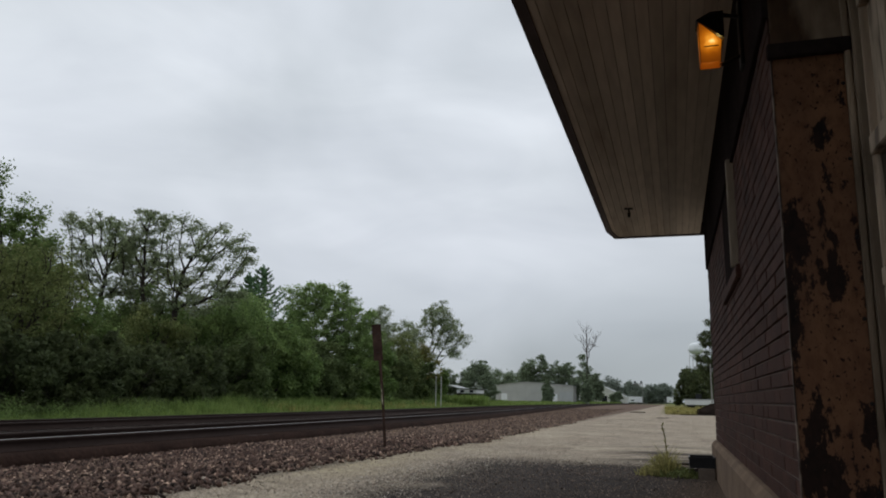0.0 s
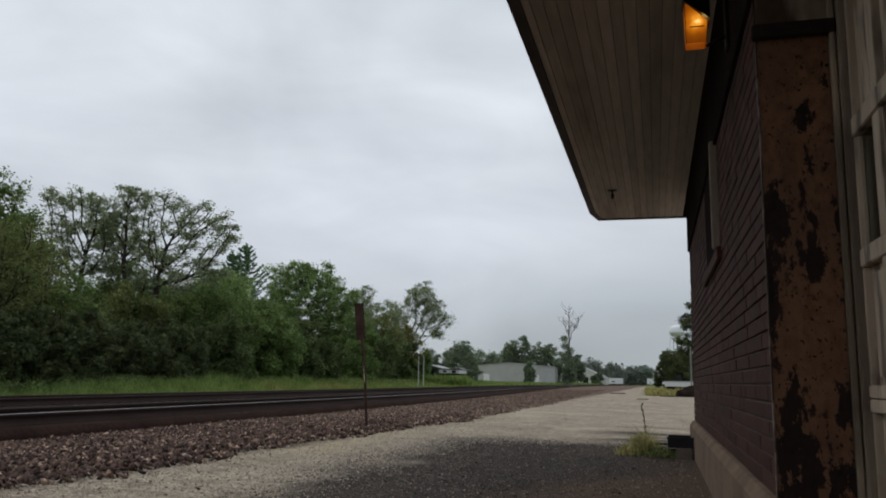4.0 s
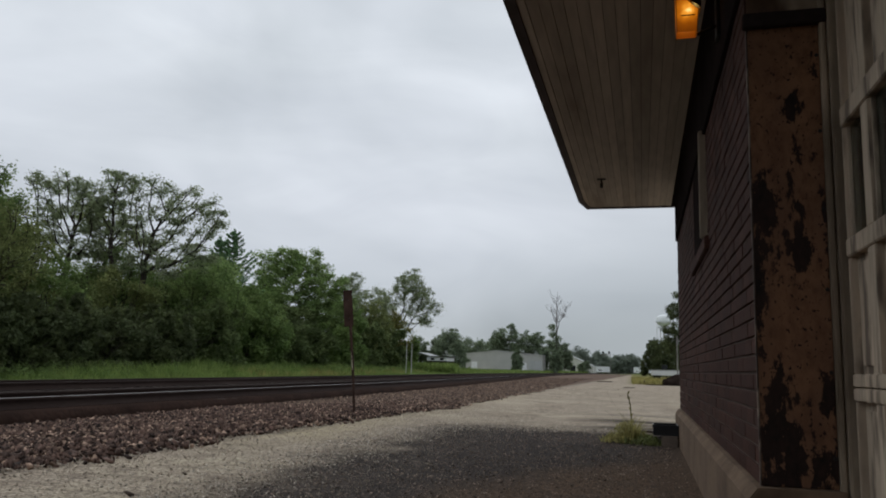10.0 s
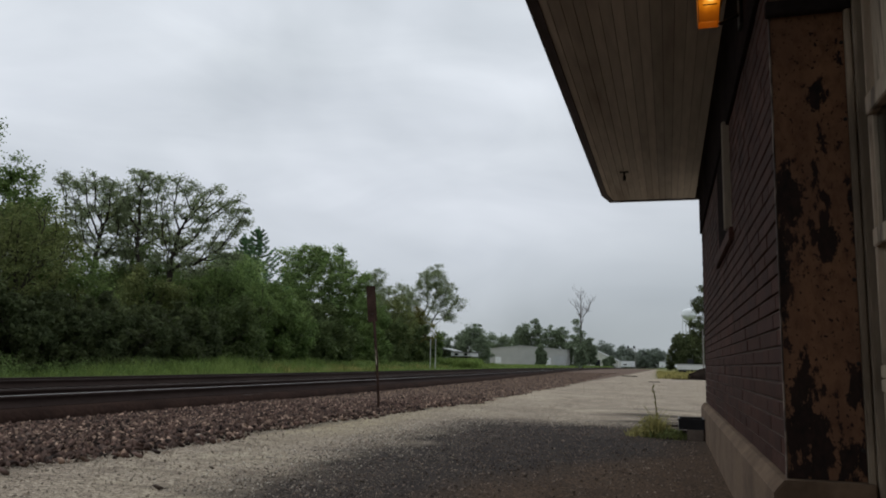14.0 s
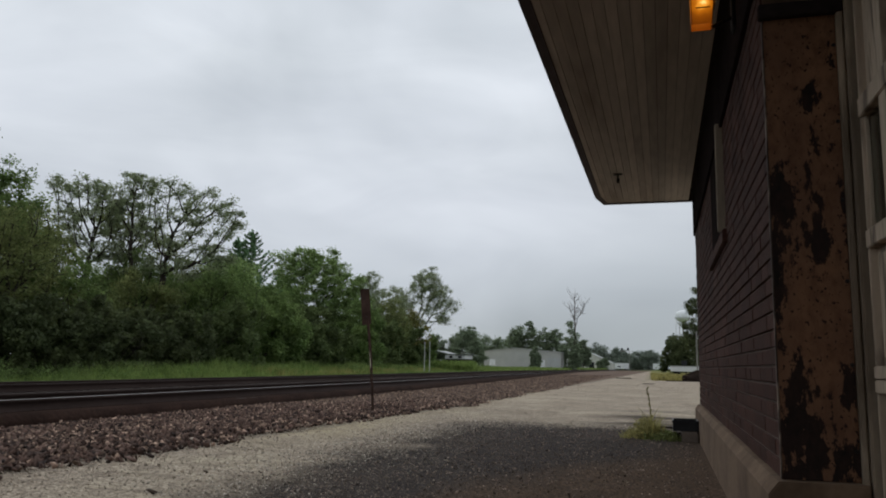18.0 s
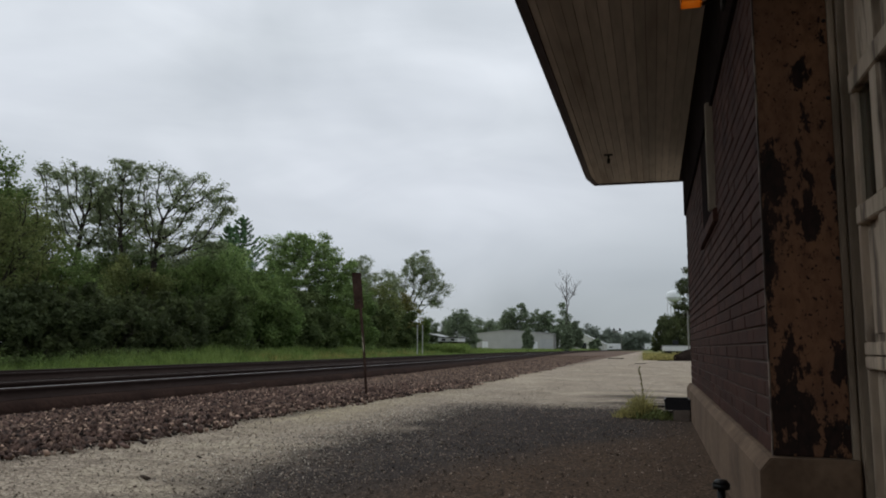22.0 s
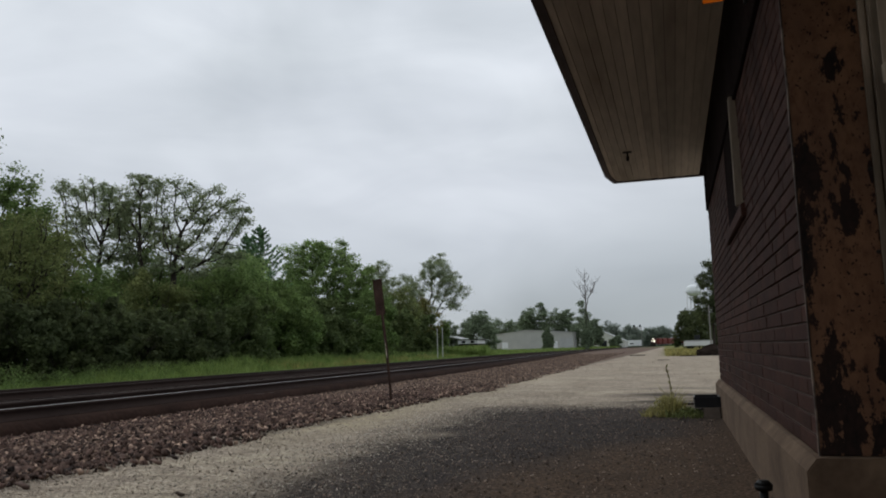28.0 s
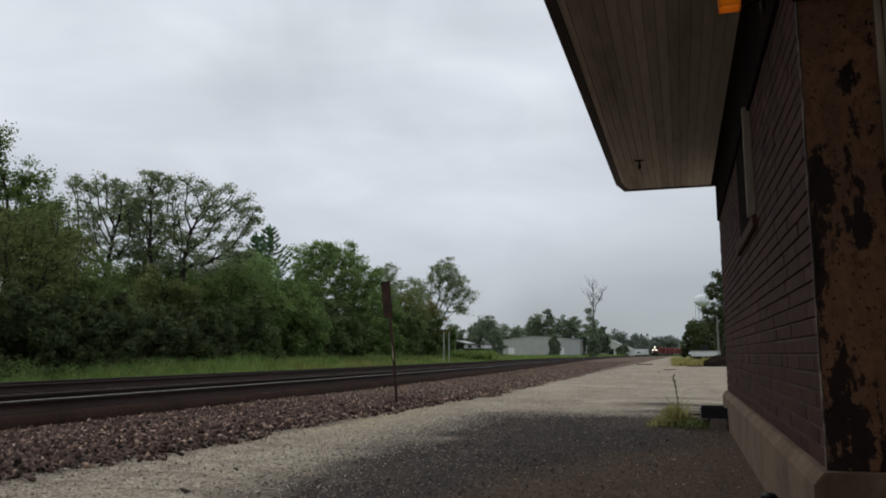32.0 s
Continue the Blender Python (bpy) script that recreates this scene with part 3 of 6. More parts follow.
def ground_z(x, y):
    x, y = np.asarray(x, float), np.asarray(y, float)
    z = -0.20 * smooth01((-4.3 - x) / 4.6)
    ripple = 0.010 * np.sin(1.7 * x + 0.6 * y) + 0.008 * np.sin(0.9 * y - 2.3 * x + 1.0) + 0.002 * np.sin(5.1 * x + 1.3 * y)
    near = smooth01((x + 4.6) / 0.6) * smooth01((0.3 - x) / 0.5)
    return z + ripple * (0.3 + 0.7 * near) * smooth01((60 - y) / 40)


xs = np.concatenate([[-3000, -1200, -500, -250, -120, -80, -60], np.arange(-45, -14, 2.0), np.arange(-14, 2.01, 0.3), [3, 5, 8, 15, 30, 60, 150, 400, 1200, 3000]])
ys = np.concatenate([[-3000, -800, -200, -60, -20, -8], np.arange(-4, 24, 0.35), np.arange(24, 70, 2.0), [75, 85, 100, 130, 170, 230, 320, 450, 700, 1200, 2000, 4500]])
gx, gy = np.meshgrid(xs, ys)
gv = np.stack([gx, gy, ground_z(gx, gy)], -1).reshape(-1, 3)
nx, ny = len(xs), len(ys)
gi = (np.arange(ny - 1)[:, None] * nx + np.arange(nx - 1)[None]).ravel()
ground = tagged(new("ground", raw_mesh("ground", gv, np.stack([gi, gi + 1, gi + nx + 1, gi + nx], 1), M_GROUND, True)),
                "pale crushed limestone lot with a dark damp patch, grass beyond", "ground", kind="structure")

# ---- the depot: brick wall, plinth, door recess, deep eave ----
XW, Y_DOOR, Y_END = 0.52, 3.36, 10.22
Z_PL, Z_SOF = 0.385, 3.24

bm = box(bmesh.new(), XW + 0.010, 0.95, Y_DOOR + 0.004, Y_END - 0.012, Z_PL, Z_SOF)
wall_front = structure("wall_front", bm, M_MORTAR, "dark red-brown brick depot wall with raked joints", "wall")
bm = box(bmesh.new(), XW, 0.95, 0.95, Y_DOOR + 0.004, 2.78, Z_SOF)
structure("wall_over_door", bm, M_BRICK_FAR, "brick wall over the freight door", "wall")
bm = box(bmesh.new(), XW, 0.95, -7.0, 0.95, 0.0, Z_SOF)
structure("wall_front_near", bm, M_BRICK_FAR, "dark brick wall beside the freight door", "wall")
bm = box(bmesh.new(), 0.95, 7.5, Y_END - 0.30, Y_END - 0.012, 0.0, Z_SOF)
structure("wall_end", bm, M_BRICK_FAR, "brick end wall of the depot", "wall")
bm = box(bmesh.new(), 7.5, 7.8, -7.0, Y_END - 0.012, 0.0, Z_SOF)
structure("wall_back", bm, M_BRICK_FAR, "brick back wall of the depot", "wall")
bm = box(bmesh.new(), 0.95, 7.5, -7.3, -7.0, 0.0, Z_SOF)
structure("wall_end_far", bm, M_BRICK_FAR, "brick end wall of the depot", "wall")
bm = box(bmesh.new(), 0.95, 7.5, -7.0, Y_END - 0.3, -0.05, 0.12)
structure("floor_inside", bm, M_TIE, "dark wooden floor inside the depot", "floor")

# unseen wall, added to block skylight from behind so the recess stays dark
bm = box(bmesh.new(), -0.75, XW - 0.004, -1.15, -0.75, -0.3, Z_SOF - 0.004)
structure("wall_bay", bm, M_BRICK_FAR, "unseen brick wall added to block light from behind", "wall")

# plinth with a sloped top edge, returned into the door recess
bm = prism(bmesh.new(), ((0.46, -0.3), (0.822, -0.3), (0.822, Z_PL), (XW - 0.004, Z_PL), (0.50, Z_PL - 0.002), (0.462, Z_PL - 0.05)), Y_DOOR - 0.07, Y_END + 0.06)
bmesh.ops.bevel(bm, geom=[ed for ed in bm.edges if abs(ed.verts[0].co.y - ed.verts[1].co.y) < 0.01], offset=0.006, segments=2, affect="EDGES")
plinth = structure("plinth", bm, M_PLINTH, "buff concrete plinth with a sloped worn top", "plinth")
bm = boxed(0.80, 1.0, 0.95, Y_DOOR - 0.07, -0.3, 0.10, 0.01)
structure("door_sill", bm, M_PLINTH, "worn concrete door sill", "sill")

# rusted jamb plate, its edge strip, the steel lintel bar
jamb = thing("jamb_plate", 0.52, Y_DOOR, Z_PL, "rusted steel plate with peeling ochre paint on the door jamb", "jamb plate")
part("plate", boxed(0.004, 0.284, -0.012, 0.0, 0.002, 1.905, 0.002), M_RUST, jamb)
part("edge_strip", boxed(-0.002, 0.004, -0.014, 0.016, 0.0, 1.905, 0.002), mat("pale_worn_edge", (0.27, 0.21, 0.165), 0.85, 0.0, var=0.4, big=9, fine=40, tint=(0.05, 0.035, 0.03), tint_amt=0.95, tint_scale=9, tint_edge=(0.42, 0.50), stretch=(1, 1, 0.5)), jamb, "pale worn steel corner strip")
for k in range(6):
    bm = bmesh.new()
    tube(bm, (0.274, -0.012, 0.12 + k * 0.33), (0.274, -0.017, 0.12 + k * 0.33), 0.009, 0.006, 8)
    part("bolt", bm, M_STEEL, jamb)
structure("lintel_bar", boxed(0.505, 0.83, Y_DOOR - 0.045, Y_DOOR + 0.002, 2.29, 2.352, 0.004), M_FRIEZE, "dark steel bar over the door recess", "lintel")
structure("jamb_upper", boxed(0.525, 0.83, Y_DOOR - 0.010, Y_DOOR + 0.003, 2.352, 2.80, 0.003), M_STAINED, "brown-stained painted upper jamb", "jamb")

# ---- door: a panelled freight door with small panes, behind a wide casing ----
door = thing("door_1", 0.86, 2.75, 0.10, "weathered white panelled freight door with glazed lights, closed", "door", kind="structure")
DX = 0.0
lay = lambda y0, y1, z0, z1, d0=0.0, d1=0.045, bev=0.004: boxed(DX + d0, DX + d1, y0 - 2.75, y1 - 2.75, z0 - 0.10, z1 - 0.10, bev)
part("casing", lay(3.300, 3.380, 0.10, 2.70, -0.026, 0.05, 0.006), M_CASING, door, "grey painted door casing")
part("casing", lay(3.322, 3.380, 0.10, 2.70, -0.054, -0.030, 0.006), M_CASING, door, "grey painted door casing")
part("casing", lay(0.96, 1.10, 0.10, 2.70, -0.035, 0.05, 0.006), M_CASING, door, "grey painted door casing")
for z0, z1, nm in ((1.812, 1.892, "rail"), (1.285, 1.357, "rail"), (0.783, 0.832, "rail"), (0.730, 0.779, "rail"), (0.12, 0.26, "rail"), (2.45, 2.56, "rail")):
    part(nm, lay(1.105, 3.285, z0, z1, -0.006, 0.045), M_DOOR, door)
for y0, y1 in ((3.262, 3.288), (2.915, 3.010), (2.535, 2.630), (2.155, 2.250), (1.775, 1.870), (1.395, 1.490), (1.105, 1.13)):
    for z0, z1 in ((0.26, 0.730), (0.832, 1.285), (1.357, 1.812), (1.892, 2.45)):
        part("stile", lay(y0, y1, z0, z1, 0.0, 0.045), M_DOOR, door)
for y0, y1 in ((3.010, 3.262), (2.630, 2.915), (2.250, 2.535), (1.870, 2.155), (1.490, 1.775), (1.130, 1.395)):
    for z0, z1 in ((0.26, 0.730), (0.832, 1.285), (1.892, 2.45)):
        panel = part("panel", lay(y0, y1, z0, z1, 0.028, 0.040, 0.0), M_DOOR, door)
        part("panel_field", lay(y0 + 0.03, y1 - 0.03, z0 + 0.03, z1 - 0.03, 0.020, 0.028, 0.003), M_DOOR, panel)
    pane = part("pane", lay(y0, y1, 1.357, 1.812, 0.026, 0.030, 0.0), M_GLASS, door, "dusty old glass pane")
    pane.visible_shadow = False
    for a, c in ((y0, y0 + 0.014), (y1 - 0.014, y1)):
        part("glazing_bead", lay(a, c, 1.357, 1.812, 0.010, 0.026, 0.002), M_DOOR, pane)
# flat green sheet with dark blots, added behind the glass
structure("paper_blind", boxed(0.93, 0.934, 2.40, 2.90, 1.30, 1.86), M_GREEN_SHEET, "flat green sheet with dark blots behind the door glass", "blind")

# ---- window with dark boards, pale casing and a rowlock sill ----
win = thing("window_1", XW, 7.2, 1.75, "boarded dark window with a pale casing and a brick sill", "window", kind="structure")
part("casing", boxed(-0.048, 0.04, -1.64, -1.57, 0.01, 0.78, 0.006), M_LIGHTTRIM, win, "pale worn casing")
for k in range(2):
    part("board", boxed(-0.006, 0.03, -1.558 + k * 0.63, -1.558 + k * 0.63 + 0.622, 0.012, 0.75, 0.004), M_FRIEZE, win, "dark weathered board")
part("sill", boxed(-0.030, 0.03, -1.75, -0.12, -0.085, 0.008, 0.008), M_BRICK_FAR, win, "dark brick sill")

# ---- eave: boarded soffit, fascia, frieze, hipped roof ----
bm = bmesh.new()
w = 0.083
for k in range(15):
    x1 = XW - 0.022 - k * w
    x0 = max(x1 - w + 0.0035, -0.72)
    box(bm, x0, x1, -8.2, 11.50, Z_SOF + 0.003 * (k % 3 == 1), Z_SOF + 0.02)
bm2 = link("ceiling_soffit", bm, M_SOFFIT)
tagged(bm2, "weathered tongue-and-groove soffit boards under the eave", "soffit", kind="structure")
structure("frieze", boxed(XW - 0.022, XW + 0.03, Y_DOOR, Y_END + 0.02, 2.50, Z_SOF + 0.01, 0.004), M_FRIEZE, "dark frieze board under the soffit", "frieze")
bm = bmesh.new()
outer = ((-0.80, -8.3), (-0.80, 11.06), (-0.715, 11.58), (8.9, 11.58), (8.9, -8.3))
inner = ((-0.72, -8.2), (-0.72, 11.02), (-0.66, 11.50), (8.82, 11.50), (8.82, -8.2))
lo = [bm.verts.new((*p, Z_SOF - 0.012)) for p in outer]
hi = [bm.verts.new((*p, Z_SOF + 0.17)) for p in outer]
li = [bm.verts.new((*p, Z_SOF - 0.012)) for p in inner]
ui = [bm.verts.new((*p, Z_SOF + 0.17)) for p in inner]
for k in range(5):
    j = (k + 1) % 5
    for q in ((lo[k], lo[j], hi[j], hi[k]), (li[j], li[k], ui[k], ui[j]), (lo[j], lo[k], li[k], li[j]), (hi[k], hi[j], ui[j], ui[k])):
        bm.faces.new(q)
structure("fascia", bm, M_FASCIA, "dark weathered fascia round the eave", "fascia")
bm = bmesh.new()
rv = [bm.verts.new(p) for p in ((-0.84, -8.34, 3.41), (-0.84, 11.62, 3.41), (8.94, 11.62, 3.41), (8.94, -8.34, 3.41), (4.05, -3.4, 5.9), (4.05, 6.7, 5.9))]
for f in ((0, 1, 5, 4), (1, 2, 5), (2, 3, 4, 5), (3, 0, 4), (3, 2, 1, 0)):
    bm.faces.new([rv[i] for i in f])
structure("roof", bm, M_SHINGLE, "low hipped roof with dark shingles", "roof")
hook = thing("soffit_hook", -0.412, 9.745, Z_SOF, "small rusty hook hanging from the soffit", "hook")
part("base", boxed(-0.055, 0.055, -0.03, 0.03, -0.012, 0.0, 0.003), M_STEEL, hook)
bm = bmesh.new()
tube(bm, (0, 0, -0.01), (0.005, 0, -0.07), 0.012, 0.012)
tube(bm, (0.005, 0, -0.06), (0.0, 0.0, -0.115), 0.022, 0.016)
part("shank", bm, M_STEEL, hook)

# ---- wall lantern, lit amber ----
lan = thing("wall_lantern", 0.33, 4.20, 2.665, "black wall lantern with lit amber glass", "lantern")
top_c = [(-0.060, -0.055, 0.238), (0.058, -0.055, 0.118), (0.058, 0.055, 0.118), (-0.060, 0.055, 0.238)]
bot_c = [(-0.056, -0.045, -0.006), (0.048, -0.045, -0.006), (0.048, 0.045, -0.006), (-0.056, 0.045, -0.006)]
for k in range(4):
    j = (k + 1) % 4
    bm = bmesh.new()
    q = [Vector(p) for p in (bot_c[k], bot_c[j], top_c[j], top_c[k])]
    mid = (q[0] + q[1] + q[2] + q[3]) / 4
    nrm = ((q[1] - q[0]).cross(q[3] - q[0])).normalized() * 0.002
    a = [bm.verts.new(mid + (p - mid) * 0.97) for p in q]
    c = [bm.verts.new(mid + (p - mid) * 0.97 + nrm) for p in q]
    bm.faces.new(a[::-1]), bm.faces.new(c)
    for i in range(4):
        bm.faces.new((a[i], a[(i + 1) % 4], c[(i + 1) % 4], c[i]))
    part("glass", bm, M_AMBER, lan, "glowing amber glass")
    bm = bmesh.new()
    tube(bm, bot_c[k], top_c[k], 0.003, 0.003, 6)
    part("bar", bm, M_BLACK, lan)
bm = bmesh.new()
cap = [bm.verts.new((x * 1.22, y * 1.25, z + 0.004)) for x, y, z in top_c]
cap2 = [bm.verts.new((x * 0.6 + 0.04, y * 0.6, 0.30)) for x, y, z in top_c]
bm.faces.new(cap[::-1]), bm.faces.new(cap2)
for k in range(4):
    bm.faces.new((cap[k], cap[(k + 1) % 4], cap2[(k + 1) % 4], cap2[k]))
part("cap", bm, M_BLACK, lan, "black sloped cap")
part("cross_bar", boxed(-0.034, 0.040, -0.060, -0.054, 0.083, 0.088, 0.001), M_STEEL, lan)
bm = bmesh.new()
tube(bm, (0.02, 0.0, 0.30), (0.185, 0.0, 0.26), 0.012, 0.012)
part("arm", bm, M_BLACK, lan)
bm = bmesh.new()
tube(bm, (0.05, 0.0, -0.008), (0.185, 0.0, 0.05), 0.010, 0.010)
part("arm", bm, M_BLACK, lan)
part("back_plate", boxed(0.150, 0.168, -0.06, 0.06, -0.04, 0.36, 0.005), M_BLACK, lan)
bm = bmesh.new()
bmesh.ops.create_icosphere(bm, subdivisions=2, radius=0.017, matrix=Matrix.Translation((0.012, 0, 0.13)))
part("bulb", bm, M_BULB, lan, "bright bulb", True)


# ---- railway: two tracks on a long curve ----
CURVE = ((-80, -8.6), (0, -9.5), (15, -9.58), (30, -10.0), (62, -11.65), (86, -13.15), (139, -16.3), (220, -18.9), (300, -18.3), (370, -15.6), (420, -13.0), (462, -11.9), (486, -11.2), (511, -8.4), (532, -4.4), (570, 7), (650, 36), (800, 96), (1100, 220))
cy, cx = np.array([p[0] for p in CURVE], float), np.array([p[1] for p in CURVE], float)
slope = np.gradient(cx, cy)
slope[0:3] = (-0.01, -0.003, -0.012)


def track_x(y):
    """x of the near rail at y: a smooth curve."""
    k = int(np.clip(np.searchsorted(cy, y) - 1, 0, len(cy) - 2))
    h = cy[k + 1] - cy[k]
    s = (y - cy[k]) / h
    return ((1 + 2 * s) * (1 - s) ** 2 * cx[k] + s * (1 - s) ** 2 * h * slope[k] + s * s * (3 - 2 * s) * cx[k + 1] + s * s * (s - 1) * h * slope[k + 1])


def track_turn(y):
    return math.atan2(-(track_x(y + 0.5) - track_x(y - 0.5)), 1.0)


RAIL = ((-0.076, 0.0), (0.076, 0.0), (0.076, 0.014), (0.012, 0.035), (0.010, 0.128), (0.036, 0.142), (0.038, 0.176), (0.028, 0.184), (-0.028, 0.184), (-0.038, 0.176), (-0.036, 0.142), (-0.010, 0.128), (-0.012, 0.035), (-0.076, 0.014))
HEAD = ((-0.032, 0.1825), (0.032, 0.1825), (0.028, 0.1865), (-0.028, 0.1865))
Z_RAIL = 0.15


def beside(offset, y):
    """Past y = 110 the second line closes up to the first."""
    return offset if offset > -3 else offset + 3.7 * float(smooth01((y - 110) / 80))


def swept(profile, offset, z, y0, y1, step):
    ysw = np.arange(y0, y1 + 0.01, step)
    verts, faces, n = [], [], len(profile)
    for y in ysw:
        x, a = track_x(y), track_turn(y)
        o = beside(offset, y)
        for px, pz in profile:
            verts.append((x + (o + px) * math.cos(a), y + (o + px) * math.sin(a), z + pz))
    for i in range(len(ysw) - 1):
        for k in range(n):
            faces.append((i * n + k, i * n + (k + 1) % n, (i + 1) * n + (k + 1) % n, (i + 1) * n + k))
    return verts, faces


def railway(name, offset, label):
    t = thing(name, track_x(10) + offset, 10, Z_RAIL - 0.184, label, "railway track", "parallel tracks")
    inv = Matrix.Translation(-t.matrix_world.translation)
    for side in (0.0, -1.505):
        for nm, prof, m in (("rail", RAIL, M_RAIL), ("running_surface", HEAD, M_RAILTOP if side + offset == 0.0 else M_RAILDULL)):
            v, f = swept(prof, offset + side, Z_RAIL - 0.184, -30, 1060 if offset == 0.0 else 400, 2.0)
            me = raw_mesh(nm, np.array(v) - np.array(t.location), f, m)
            ob = new(nm, me)
            if nm == "rail":
                ob.parent, keep = t, ob
            else:
                ob.parent = keep
    return t


track1 = railway("railway_track", 0.0, "rusty steel rails with polished heads on dark wooden ties")
track2 = railway("railway_track", -5.4, "second line of rusty rails on dark ties by the grass")
rng = np.random.default_rng(5)
tie_bm = boxed(-1.98, 0.55, -0.115, 0.115, -0.18, 0.0, 0.012)
tie_me = bpy.data.meshes.new("tie")
tie_bm.to_mesh(tie_me)
tie_bm.free()
tie_me.materials.append(M_TIE)
for tr, off, y_last in ((track1, 0.0, 62.0), (track2, -5.4, 50.0)):
    y = -1.0
    while y < y_last:
        ob = new("tie", tie_me)
        ob.parent = tr
        ob.matrix_local = Matrix.Translation(-tr.location) @ pose(track_x(y) + off + rng.uniform(-0.04, 0.04), y, Z_RAIL - 0.184 - 0.004 * rng.random(), 0, rng.uniform(-0.6, 0.6), math.degrees(track_turn(y)) + rng.uniform(-1, 1))
        y += 0.53
# dark brown bed under both lines
v, f = swept(((-7.9, -0.2), (0.78, -0.26), (0.60, 0.004), (-7.7, -0.03)), 0.0, Z_RAIL - 0.184, -30, 1060, 3.0)
tagged(new("track_bed", raw_mesh("track_bed", v, f, M_BED)), "dark brown bed under the ties", "track bed", kind="structure")
# tie plates and joint bars that show beside the near rail
for k in range(40):
    y = 6.0 + 0.53 * k
    part("tie_plate", boxed(-0.09 + track_x(y) - track1.location.x, 0.10 + track_x(y) - track1.location.x, y - 0.09 - 10, y + 0.09 - 10, -0.004, 0.014), M_RAIL, track1)


# ---- stones ----
def stone_protos(rng, n, points):
    """Angular crushed stones: hulls of a few points on a stretched ball."""
    out = []
    for _ in range(n):
        bm = bmesh.new()
        d = rng.normal(size=(points, 3))
        d /= np.linalg.norm(d, axis=1)[:, None]
        for p in d * rng.uniform(0.85, 1.2, (points, 1)) * (rng.uniform(1.1, 1.8), rng.uniform(0.6, 0.95), rng.uniform(0.28, 0.52)):
            bm.verts.new(p)
        hull = bmesh.ops.convex_hull(bm, input=bm.verts[:])
        bmesh.ops.delete(bm, geom=[g for g in hull["geom_interior"] if isinstance(g, bmesh.types.BMVert)], context="VERTS")
        bmesh.ops.triangulate(bm, faces=bm.faces[:])
        bm.verts.index_update()
        out.append((np.array([v.co[:] for v in bm.verts]), np.array([[v.index for v in f.verts] for f in bm.faces])))
        bm.free()
    return out


def turns(rng, n):
    q = rng.normal(size=(n, 4))
    q /= np.linalg.norm(q, axis=1)[:, None]
    w, x, y, z = q.T
    return np.stack([np.stack([1 - 2 * (y * y + z * z), 2 * (x * y - z * w), 2 * (x * z + y * w)], -1), np.stack([2 * (x * y + z * w), 1 - 2 * (x * x + z * z), 2 * (y * z - x * w)], -1),
                     np.stack([2 * (x * z - y * w), 2 * (y * z + x * w), 1 - 2 * (x * x + y * y)], -1)], 1)


def strewn(rng, protos, pos, size):
    vs, fs, base = [], [], 0
    pick = rng.integers(0, len(protos), len(pos))
    for k, (pv, pf) in enumerate(protos):
        sel = np.where(pick == k)[0]
        if not len(sel):
            continue
        r = turns(rng, len(sel))
        v = np.einsum("nij,vj->nvi", r, pv) * size[sel][:, None, None] + pos[sel][:, None, :]
        vs.append(v.reshape(-1, 3))
        fs.append((pf[None] + (base + np.arange(len(sel)) * len(pv))[:, None, None]).reshape(-1, 3))
        base += len(sel) * len(pv)
    return np.concatenate(vs), np.concatenate(fs)


rng = np.random.default_rng(11)
P_NEAR, P_FAR = stone_protos(rng, 14, 8), stone_protos(rng, 8, 7)


def scatter(y0, y1, n, x_lo, x_hi, size, lift=0.3, skew=1.0):
    y = y0 + (y1 - y0) * rng.random(n) ** skew
    lo, hi = np.array([x_lo(v) for v in y]), np.array([x_hi(v) for v in y])
    x = lo + (hi - lo) * rng.random(n)
    s = size[0] + (size[1] - size[0]) * rng.random(n) ** (2.4 if size[1] < 0.02 else 1.0)
    return np.stack([x, y, ground_z(x, y) + s * lift], 1), s


toe = lambda y: -4.12 + 0.42 * float(smooth01((y - 9) / 5)) + 0.10 * math.sin(1.3 * y) + 0.08 * math.sin(3.7 * y + 1) + (-0.035 * (y - 30) if y > 30 else 0)
near_rail = lambda y: track_x(y) + 0.62
pos, size = scatter(3.2, 17, 33000, near_rail, toe, (0.018, 0.050))
keep = pos[:, 0] < -4.54 + 0.42 * smooth01((pos[:, 1] - 9) / 5) + 1.0 * rng.random(len(pos)) ** 2.2
pos, size = pos[keep], size[keep]
pale = rng.random(len(pos)) < 0.22
v, f = strewn(rng, P_NEAR, pos[pale], size[pale] * 0.9)
tagged(new("ballast_pale", raw_mesh("ballast_pale", v, f, M_STONE_PALE)), "pale pinkish stones among the ballast", "ballast", kind="stuff")
pos, size = pos[~pale], size[~pale]
v, f = strewn(rng, P_NEAR, pos, size)
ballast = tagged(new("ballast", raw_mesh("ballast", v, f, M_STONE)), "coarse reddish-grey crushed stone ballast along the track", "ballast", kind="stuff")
pos, size = scatter(15, 110, 30000, near_rail, toe, (0.015, 0.042), skew=1.9)
pale = rng.random(len(pos)) < 0.20
v, f = strewn(rng, P_FAR, pos[pale], size[pale])
tagged(new("ballast_far_pale", raw_mesh("ballast_far_pale", v, f, M_STONE_PALE)), "pale stones among the farther ballast", "ballast", kind="stuff")
pos, size = pos[~pale], size[~pale]
v, f = strewn(rng, P_FAR, pos, size)
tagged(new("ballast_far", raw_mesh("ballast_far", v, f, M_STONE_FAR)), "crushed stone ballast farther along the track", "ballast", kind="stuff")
pos, size = scatter(4, 45, 9000, lambda y: track_x(y) - 7.2, lambda y: track_x(y) - 0.2, (0.02, 0.045), skew=1.3)
pos[:, 2] = Z_RAIL - 0.184 - 0.05 + 0.03 * rng.random(len(pos))
